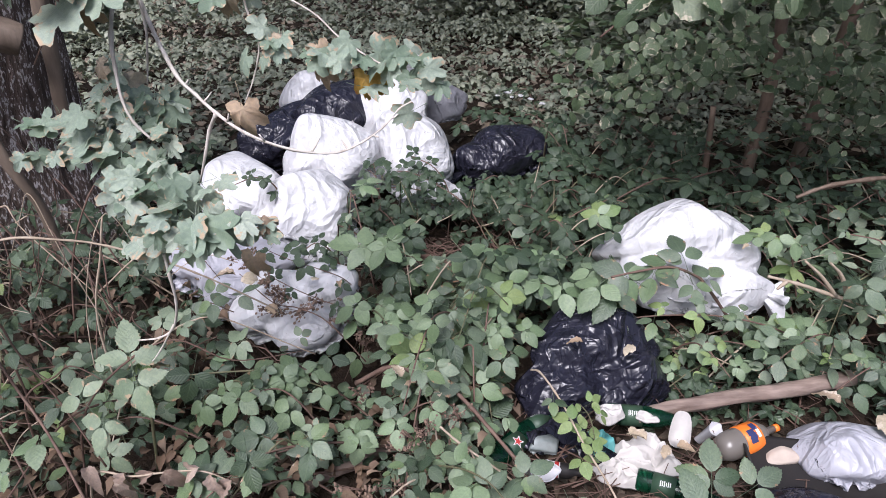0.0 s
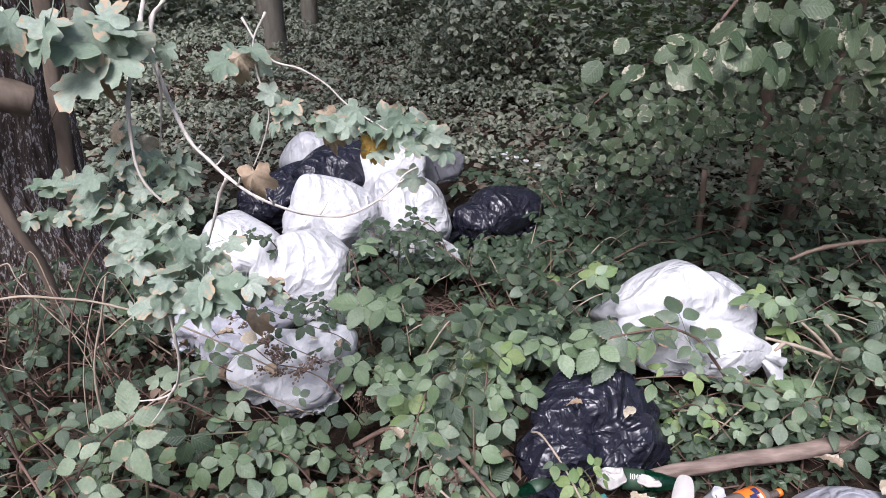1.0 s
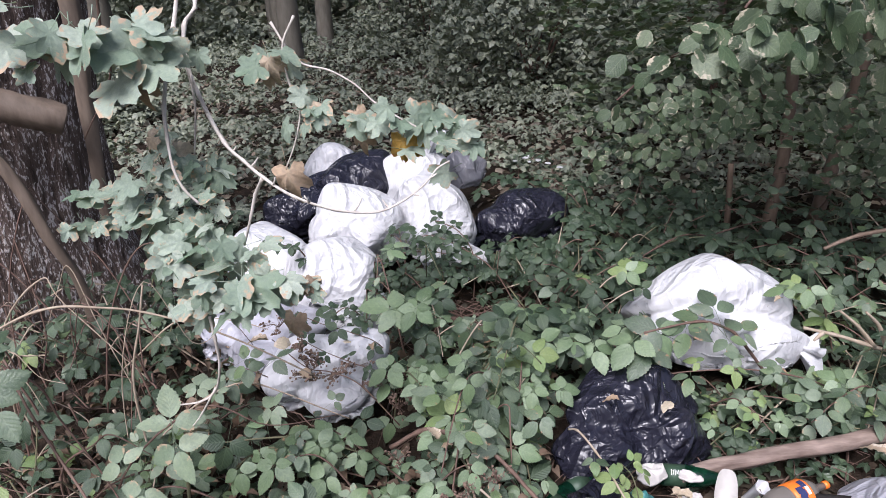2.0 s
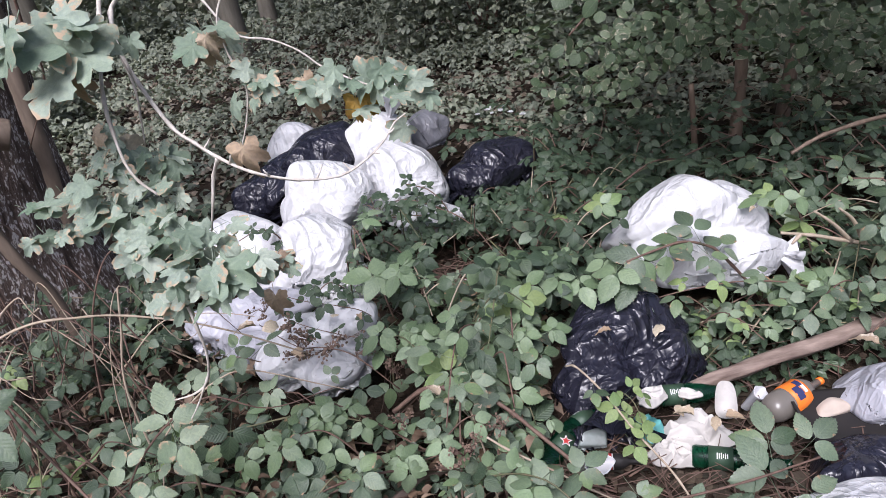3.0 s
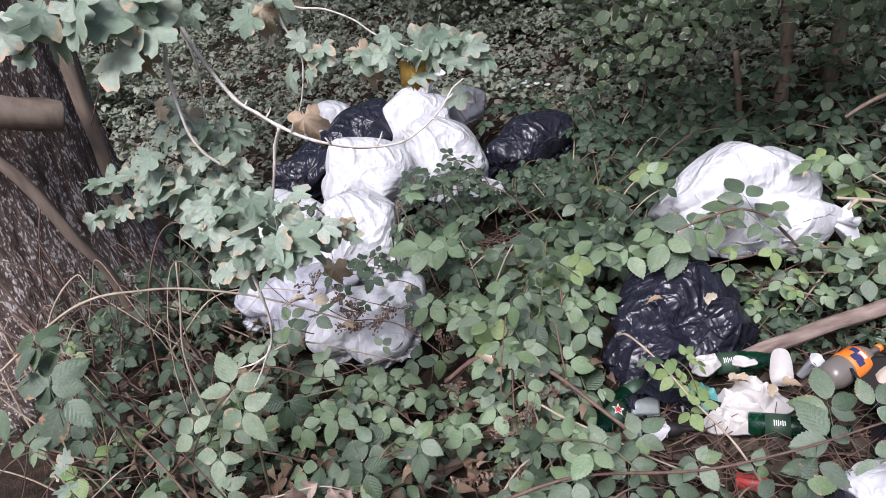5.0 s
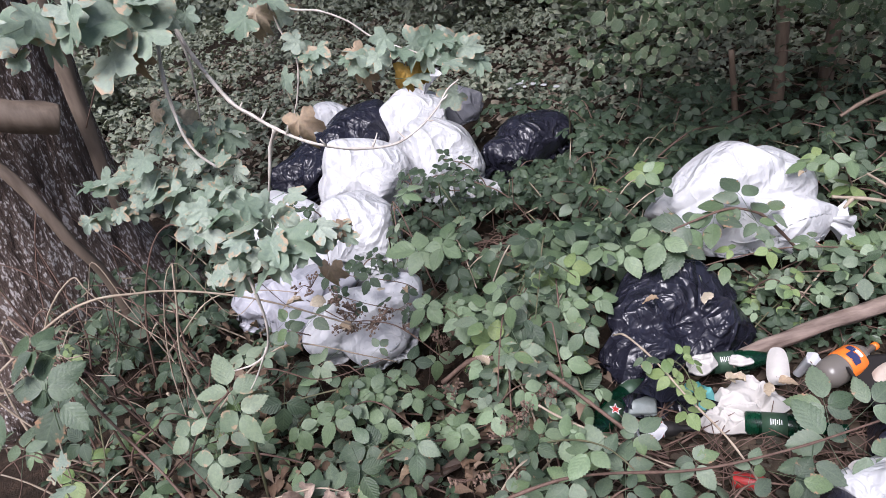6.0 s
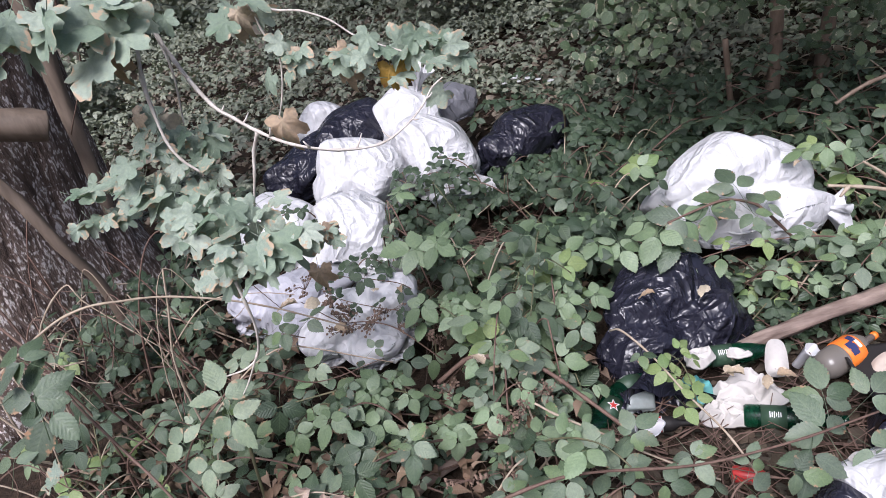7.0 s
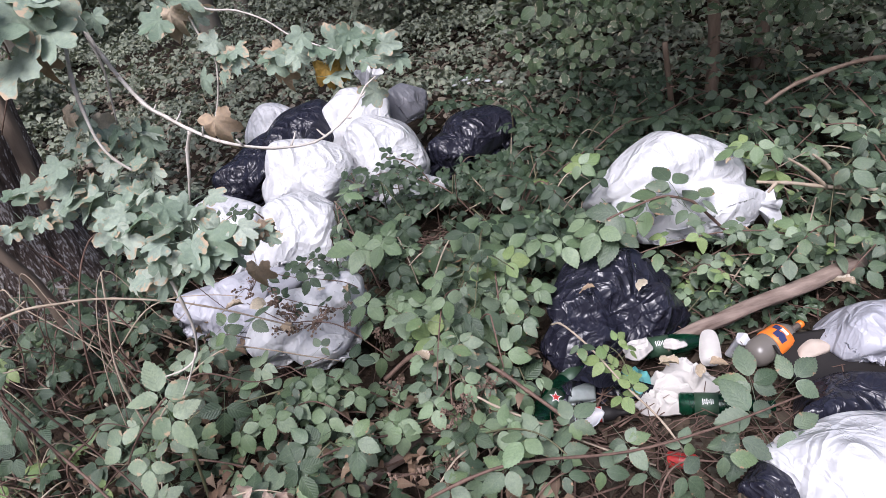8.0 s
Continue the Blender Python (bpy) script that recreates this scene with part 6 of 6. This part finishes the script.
# == dried flower heads and berries on the brambles ==
def berries(at, n, spread, seed):
    ob = empty("berry_cluster", at, "dried brown bramble berries on thin stalks", "berries", "dried berry clusters")
    rnd = random.Random(seed)
    bm = bmesh.new()
    bmesh.ops.create_icosphere(bm, subdivisions=1, radius=1)
    for v in bm.verts:
        v.co *= 1 + 1.1 * noise.noise(v.co * 4 + Vector((seed, 0, 0)))
    me = bpy.data.meshes.new("berry")
    bm.to_mesh(me)
    bm.free()
    me.materials.append(M_BERRY)
    pieces = []
    heads = [Vector((rnd.gauss(0, spread), rnd.gauss(0, spread), rnd.gauss(0, spread * 0.5))) for _ in range(5)]
    for _ in range(int(n * 2.4)):
        p = rnd.choice(heads) + Vector((rnd.gauss(0, 0.006), rnd.gauss(0, 0.006), rnd.gauss(0, 0.006)))
        child("berry", me, ob, Matrix.Translation(p) @ Matrix.Scale(rnd.uniform(0.002, 0.0048), 4))
        q = Vector((p.x * 0.3, p.y * 0.3 + 0.012, -spread * 0.5))
        pieces.append(tube([Vector((0, 0.015, -spread)), q, p], 0.0008, 0.0005, 3))
    v, f = merge(*pieces)
    tagged(child("stalk", to_mesh("stalk", v, f, M_CANE), ob), kind="stuff")


for k, (p, n, s) in enumerate([((-0.5, 1.72, 0.36), 22, 0.035), ((-0.42, 1.7, 0.35), 14, 0.03), ((-0.36, 1.72, 0.36), 10, 0.025), ((-0.33, 1.66, 0.33), 12, 0.025), ((-0.02, 1.4, 0.2), 12, 0.025), ((0.06, 1.38, 0.2), 10, 0.02), ((-0.62, 1.9, 0.42), 12, 0.03), ((-0.1, 1.25, 0.2), 10, 0.02), ((-0.2, 1.78, 0.24), 12, 0.022), ((-0.214, 1.42, 0.24), 12, 0.02), ((-0.137, 1.5, 0.24), 14, 0.02),
                                 ((-0.065, 1.25, 0.24), 14, 0.022), ((-0.028, 1.28, 0.24), 12, 0.02), ((0.049, 1.33, 0.23), 14, 0.024), ((-0.113, 1.11, 0.22), 12, 0.018), ((-0.178, 1.107, 0.22), 10, 0.018),
                                 ((-0.498, 1.68, 0.45), 22, 0.032), ((-0.45, 1.69, 0.4), 20, 0.03), ((-0.487, 1.65, 0.38), 16, 0.028), ((-0.4, 1.69, 0.35), 14, 0.025), ((-0.225, 1.66, 0.3), 18, 0.026), ((-0.22, 1.63, 0.26), 16, 0.024)]):
    berries(p, n, s, k)


# == low canes with leaves placed singly ==
def leafy(pts, leaves, meshes, size, label, mat=M_CANE, r=0.003, seed=1):
    """A bramble cane with compound leaves held up on both sides along it."""
    rnd = random.Random(seed)
    path = smooth_path(pts, 8)
    got = []
    for k in range(leaves):
        s = (k + 0.5) / leaves
        i = min(len(path) - 2, int(s * (len(path) - 1)))
        d = path[i + 1] - path[i]
        az = math.degrees(math.atan2(d.y, d.x)) - 90 + (1 if k % 2 else -1) * rnd.uniform(25, 90)
        p = path[i] + Vector((-math.sin(radians(az)), math.cos(radians(az)), rnd.uniform(0.2, 0.8))) * size * 0.7
        got.append((p, az, rnd.uniform(12, 46), rnd.uniform(0.75, 1.2)))
    return cane("bramble", pts, r, r * 0.6, mat, label, "bramble", got, meshes, size)


SHADED = "low bramble with small leaves coloured as in shade before white bags"
leafy([(-0.5, 2.42, 0.1), (-0.42, 2.5, 0.3), (-0.3, 2.56, 0.36), (-0.16, 2.6, 0.36), (-0.02, 2.62, 0.33)], 13, COMPOUND_SHADED, 0.042, SHADED, seed=2)
leafy([(0.25, 2.5, 0.08), (0.14, 2.54, 0.28), (0.02, 2.6, 0.36), (-0.12, 2.63, 0.42), (-0.22, 2.62, 0.4)], 13, COMPOUND_SHADED, 0.045, SHADED, seed=3)
leafy([(-0.1, 2.4, 0.08), (-0.16, 2.45, 0.24), (-0.24, 2.48, 0.32), (-0.34, 2.45, 0.32)], 10, COMPOUND_SHADED, 0.042, SHADED, seed=4)
leafy([(0.05, 2.62, 0.1), (0.06, 2.64, 0.3), (0.0, 2.66, 0.42), (-0.1, 2.68, 0.47)], 9, COMPOUND_SHADED, 0.04, SHADED, seed=5)
leafy([(-0.6, 2.5, 0.3), (-0.64, 2.46, 0.44), (-0.7, 2.44, 0.48), (-0.78, 2.42, 0.46)], 7, COMPOUND_SHADED, 0.036, SHADED, seed=6)
leafy([(-0.3, 2.1, 0.1), (-0.36, 2.12, 0.28), (-0.42, 2.1, 0.36), (-0.48, 2.06, 0.34)], 8, COMPOUND_SHADED, 0.04, SHADED, seed=7)
BROAD = "bramble with broad toothed leaves coloured as if catching the light"
leafy([(-0.05, 1.98, 0.12), (-0.08, 1.95, 0.34), (-0.13, 1.92, 0.42), (-0.2, 1.9, 0.4)], 5, COMPOUND_LIT, 0.088, BROAD, M_GREENSTEM, seed=8)
leafy([(0.0, 1.9, 0.12), (0.06, 1.88, 0.3), (0.15, 1.85, 0.36), (0.26, 1.8, 0.33)], 8, COMPOUND_LIT, 0.074, BROAD, M_GREENSTEM, seed=9)
leafy([(0.0, 1.72, 0.08), (0.08, 1.7, 0.22), (0.16, 1.68, 0.27), (0.24, 1.66, 0.24)], 8, COMPOUND_LIT, 0.07, BROAD, M_GREENSTEM, seed=10)
leafy([(-0.25, 1.75, 0.12), (-0.22, 1.72, 0.3), (-0.18, 1.66, 0.35), (-0.12, 1.6, 0.3)], 8, COMPOUND_LIT, 0.07, BROAD, M_GREENSTEM, seed=11)
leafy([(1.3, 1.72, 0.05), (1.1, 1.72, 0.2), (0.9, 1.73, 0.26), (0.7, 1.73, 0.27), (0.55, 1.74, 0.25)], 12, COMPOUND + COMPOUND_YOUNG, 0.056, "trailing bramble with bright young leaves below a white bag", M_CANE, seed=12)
leafy([(0.62, 2.0, 0.1), (0.58, 1.92, 0.3), (0.56, 1.84, 0.36), (0.54, 1.78, 0.34)], 5, COMPOUND_LIT, 0.085, BROAD, M_GREENSTEM, seed=13)


# == single dead leaves resting on bags and rubbish ==
def dead_leaf(p, az, size, tilt, k):
    l = blade(12, 0.36, 0.03, 0.5 + 0.2 * (k % 3), 0.5, side=0.15, cup=0.9 * (k % 2), across=2, wave=0.05)
    ob = new("dead_leaf", to_mesh("dead_leaf", l[0], l[2], M_DRYLEAF, l[1]))
    ob.matrix_basis = pose(*p, tilt, 8, az) @ Matrix.Scale(size, 4)
    return tagged(ob, "curled brown dead leaf resting on rubbish", "dead leaf", "single dead leaves")


for k, (p, az, size, tilt) in enumerate([
        ((0.425, 1.6, 0.27), 80, 0.045, 10), ((0.58, 1.62, 0.24), 150, 0.05, 20), ((0.56, 1.35, 0.12), 60, 0.05, 20), ((0.61, 1.33, 0.12), 160, 0.04, 10), ((0.655, 1.36, 0.085), 250, 0.045, 25), ((0.53, 1.4, 0.12), 200, 0.035, 10),
        ((1.1, 1.4, 0.19), 40, 0.07, 15), ((1.2, 1.36, 0.18), 170, 0.08, 20), ((1.28, 1.42, 0.17), 290, 0.06, 10), ((-0.56, 1.72, 0.42), 20, 0.07, 30), ((-0.62, 1.78, 0.42), 110, 0.06, 25), ((-0.5, 1.66, 0.38), 230, 0.05, 20),
        ((-0.1, 1.42, 0.3), 50, 0.045, 40), ((0.0, 1.44, 0.24), 190, 0.05, 45), ((-0.75, 1.0, 0.2), 70, 0.09, 30), ((-0.66, 1.02, 0.18), 120, 0.09, 20), ((-0.58, 1.0, 0.17), 40, 0.085, 25), ((-0.83, 1.02, 0.22), 10, 0.08, 35), ((-0.5, 0.98, 0.15), 100, 0.08, 30), ((-0.36, 1.74, 0.42), 60, 0.03, 20), ((-0.3, 1.76, 0.4), 200, 0.026, 15), ((-0.5, 2.5, 0.44), 80, 0.035, 15), ((1.02, 1.9, 0.42), 120, 0.03, 20)]):
    dead_leaf(p, az, size, tilt, k)


# == maple seedlings and a cane of dried berries ==
def seedling(x, y, h, seed):
    """A small maple seedling: a thin stem with lobed leaves in opposite pairs."""
    rnd = random.Random(seed)
    g = ground_z(x, y)
    ob = empty("maple_seedling", (x, y, g), "small maple seedling with blue green lobed leaves", "seedling", "maple seedlings")
    path = smooth_path([(0, 0, 0), (rnd.uniform(-0.03, 0.03), -0.02, h * 0.5), (rnd.uniform(-0.06, 0.06), -0.05, h)], 6)
    v, f = tube(path, 0.0025, 0.0015, 6)
    child("stem", to_mesh("stem", v, f, M_CANE), ob)
    for k in range(9):
        p = path[max(3, len(path) - 1 - k // 2 * 3)] + Vector((rnd.uniform(-0.045, 0.045), rnd.uniform(-0.05, 0.02), rnd.uniform(-0.01, 0.03)))
        child("leaf", rnd.choice(MAPLE["g"]), ob, Matrix.Translation(p) @ pose(0, 0, 0, 22, 0, 0) @ pose(0, 0, 0, rnd.uniform(-30, 15), rnd.uniform(-20, 20), 40 * k + rnd.uniform(-15, 15)) @ Matrix.Scale(rnd.uniform(0.035, 0.055), 4))


for k, (x, y, h) in enumerate(((-0.62, 0.98, 0.26), (-0.5, 0.97, 0.22), (-0.92, 0.98, 0.42), (-1.0, 1.05, 0.5), (-0.8, 0.95, 0.25), (-1.12, 1.2, 0.45))):
    seedling(x, y, h, 90 + k)
cane("bramble_cane", [(-0.22, 1.62, 0.2), (-0.33, 1.66, 0.32), (-0.42, 1.7, 0.345), (-0.5, 1.72, 0.355), (-0.62, 1.82, 0.4)], 0.0022, 0.0014, M_CANE, "thin bramble cane bearing dried berries")
leafy([(0.1, 1.62, 0.08), (0.02, 1.6, 0.22), (-0.06, 1.55, 0.28), (-0.16, 1.5, 0.24)], 8, COMPOUND_LIT + COMPOUND, 0.062, BROAD, M_CANE, seed=14)
leafy([(0.14, 1.45, 0.06), (0.06, 1.42, 0.18), (-0.04, 1.38, 0.24), (-0.14, 1.32, 0.2)], 8, COMPOUND_LIT + COMPOUND, 0.058, BROAD, M_CANE, seed=15)
leafy([(-0.3, 1.4, 0.06), (-0.36, 1.42, 0.18), (-0.44, 1.44, 0.25), (-0.54, 1.42, 0.24)], 8, COMPOUND_LIT + COMPOUND, 0.058, BROAD, M_CANE, seed=16)
leafy([(0.12, 1.95, 0.1), (0.2, 1.9, 0.28), (0.32, 1.86, 0.32), (0.42, 1.86, 0.3)], 7, COMPOUND_LIT, 0.068, BROAD, M_CANE, seed=17)
leafy([(1.3, 2.0, 0.1), (1.22, 2.0, 0.34), (1.14, 1.96, 0.42), (1.08, 1.92, 0.42)], 7, COMPOUND_LIT + COMPOUND_YOUNG, 0.056, "bramble with bright young leaves beside a white bag", M_CANE, seed=18)
leafy([(0.5, 2.55, 0.1), (0.56, 2.5, 0.3), (0.63, 2.42, 0.36), (0.66, 2.36, 0.32)], 8, COMPOUND_YOUNG + COMPOUND, 0.044, "bramble shoot with small pale young leaves", M_CANE, seed=19)

# sprigs across the torn bag
SPRIG = "bramble sprig with small leaves coloured as in shade across a torn white bag"
leafy([(-0.18, 1.74, 0.2), (-0.27, 1.7, 0.33), (-0.36, 1.71, 0.37), (-0.44, 1.73, 0.4), (-0.52, 1.75, 0.44)], 5, COMPOUND_SHADED, 0.034, SPRIG, M_CANE, 0.0018, seed=21)
leafy([(-0.2, 1.86, 0.2), (-0.28, 1.82, 0.36), (-0.36, 1.8, 0.42), (-0.45, 1.81, 0.45), (-0.53, 1.8, 0.5)], 6, COMPOUND_SHADED, 0.042, SPRIG, M_CANE, 0.0018, seed=22)
leafy([(-0.8, 1.7, 0.15), (-0.74, 1.66, 0.34), (-0.66, 1.62, 0.42), (-0.58, 1.6, 0.4)], 6, COMPOUND, 0.056, "bramble with dull green leaves beside a torn bag", M_CANE, 0.0025, seed=24)
leafy([(-0.5, 1.5, 0.08), (-0.46, 1.5, 0.19), (-0.4, 1.5, 0.23), (-0.32, 1.5, 0.2)], 7, COMPOUND_LIT, 0.052, BROAD, M_GREENSTEM, seed=25)
leafy([(-0.72, 1.5, 0.08), (-0.66, 1.47, 0.2), (-0.58, 1.48, 0.25), (-0.5, 1.48, 0.22)], 7, COMPOUND_LIT + COMPOUND, 0.052, BROAD, M_GREENSTEM, seed=26)
# shoots over the bare soil by the bottles
SHOOT = "bramble shoot with toothed leaves over soil and bottles"
leafy([(0.0, 0.98, 0.04), (0.06, 1.01, 0.14), (0.14, 1.04, 0.17), (0.22, 1.05, 0.14)], 5, COMPOUND + COMPOUND_LIT[:2], 0.06, SHOOT, M_CANE, seed=31)
leafy([(0.3, 0.92, 0.04), (0.34, 0.97, 0.12), (0.4, 1.0, 0.15), (0.5, 1.0, 0.12)], 5, COMPOUND, 0.055, SHOOT, M_CANE, seed=32)
leafy([(0.42, 1.32, 0.08), (0.41, 1.33, 0.16), (0.4, 1.36, 0.2), (0.38, 1.4, 0.21)], 5, COMPOUND_YOUNG, 0.038, "pale green bramble sprig among the bottles", M_GREENSTEM, 0.0018, seed=35)
M_PINKLEAF = leaf_material("pinkish brown withered leaf", [(0.36, 0.27, 0.23), (0.27, 0.19, 0.16), (0.44, 0.35, 0.3), (0.2, 0.14, 0.115)], vein=0.1, rough=0.8, translucent=0.1, pleat=0.3)
CURLED = []
for k in range(4):
    l = blade(12, 0.26 + 0.03 * k, 0.03, 1.7, 0.9 + 0.3 * k, side=0.25 * (-1) ** k, cup=0.4, across=2, wave=0.12)
    CURLED.append(to_mesh("dead_leaf", l[0], l[2], M_PINKLEAF, l[1]))
cane("dry_twig", [(-0.85, 1.15, 0.12), (-0.78, 1.1, 0.3), (-0.68, 1.07, 0.32), (-0.6, 1.07, 0.33), (-0.52, 1.07, 0.33), (-0.45, 1.06, 0.3)], 0.003, 0.0015, M_CANE_DRY, "dry twig hung with curled pinkish dead leaves", "twig",
     leaves=[((-0.78, 1.09, 0.33), 200, 30, 0.9), ((-0.69, 1.07, 0.33), 160, 40, 1.1), ((-0.63, 1.07, 0.33), 120, 45, 1.2), ((-0.6, 1.06, 0.34), 230, 40, 1.0), ((-0.53, 1.07, 0.34), 100, 45, 1.3), ((-0.5, 1.06, 0.33), 190, 35, 1.1), ((-0.46, 1.06, 0.31), 140, 40, 1.1), ((-0.72, 1.07, 0.3), 240, 30, 0.9)], meshes=CURLED, size=0.05)
cane("bramble_cane", [(0.0, 1.28, 0.25), (0.05, 1.25, 0.219), (0.145, 1.2, 0.174), (0.205, 1.18, 0.13), (0.286, 1.14, 0.092), (0.38, 1.1, 0.05)], 0.003, 0.002, M_CANE_DRY, "thin pale bramble cane sloping to the soil")
dead_leaf((-0.33, 1.2, 0.2), 140, 0.05, 35, 2)
dead_leaf((-0.078, 1.44, 0.27), 185, 0.045, 50, 3)
OVERLOG = "bramble with fresh green leaves hanging over a dead branch"
leafy([(1.35, 1.75, 0.08), (1.2, 1.68, 0.22), (1.08, 1.62, 0.22), (0.98, 1.57, 0.18)], 9, COMPOUND + COMPOUND_LIT, 0.056, OVERLOG, M_CANE, seed=41)
leafy([(1.45, 1.62, 0.05), (1.32, 1.56, 0.2), (1.22, 1.5, 0.22), (1.12, 1.46, 0.18)], 8, COMPOUND + COMPOUND_LIT, 0.056, OVERLOG, M_CANE, seed=42)
leafy([(0.75, 1.8, 0.05), (0.8, 1.72, 0.17), (0.84, 1.65, 0.18), (0.88, 1.58, 0.14)], 6, COMPOUND_LIT + COMPOUND_YOUNG, 0.046, OVERLOG, M_CANE, seed=43)
leafy([(0.9, 1.62, 0.03), (0.86, 1.58, 0.08), (0.8, 1.55, 0.09), (0.72, 1.56, 0.07)], 6, COMPOUND_SHADED, 0.04, "low bramble with leaves coloured as in shade under a dead branch", M_CANE, 0.002, seed=44)
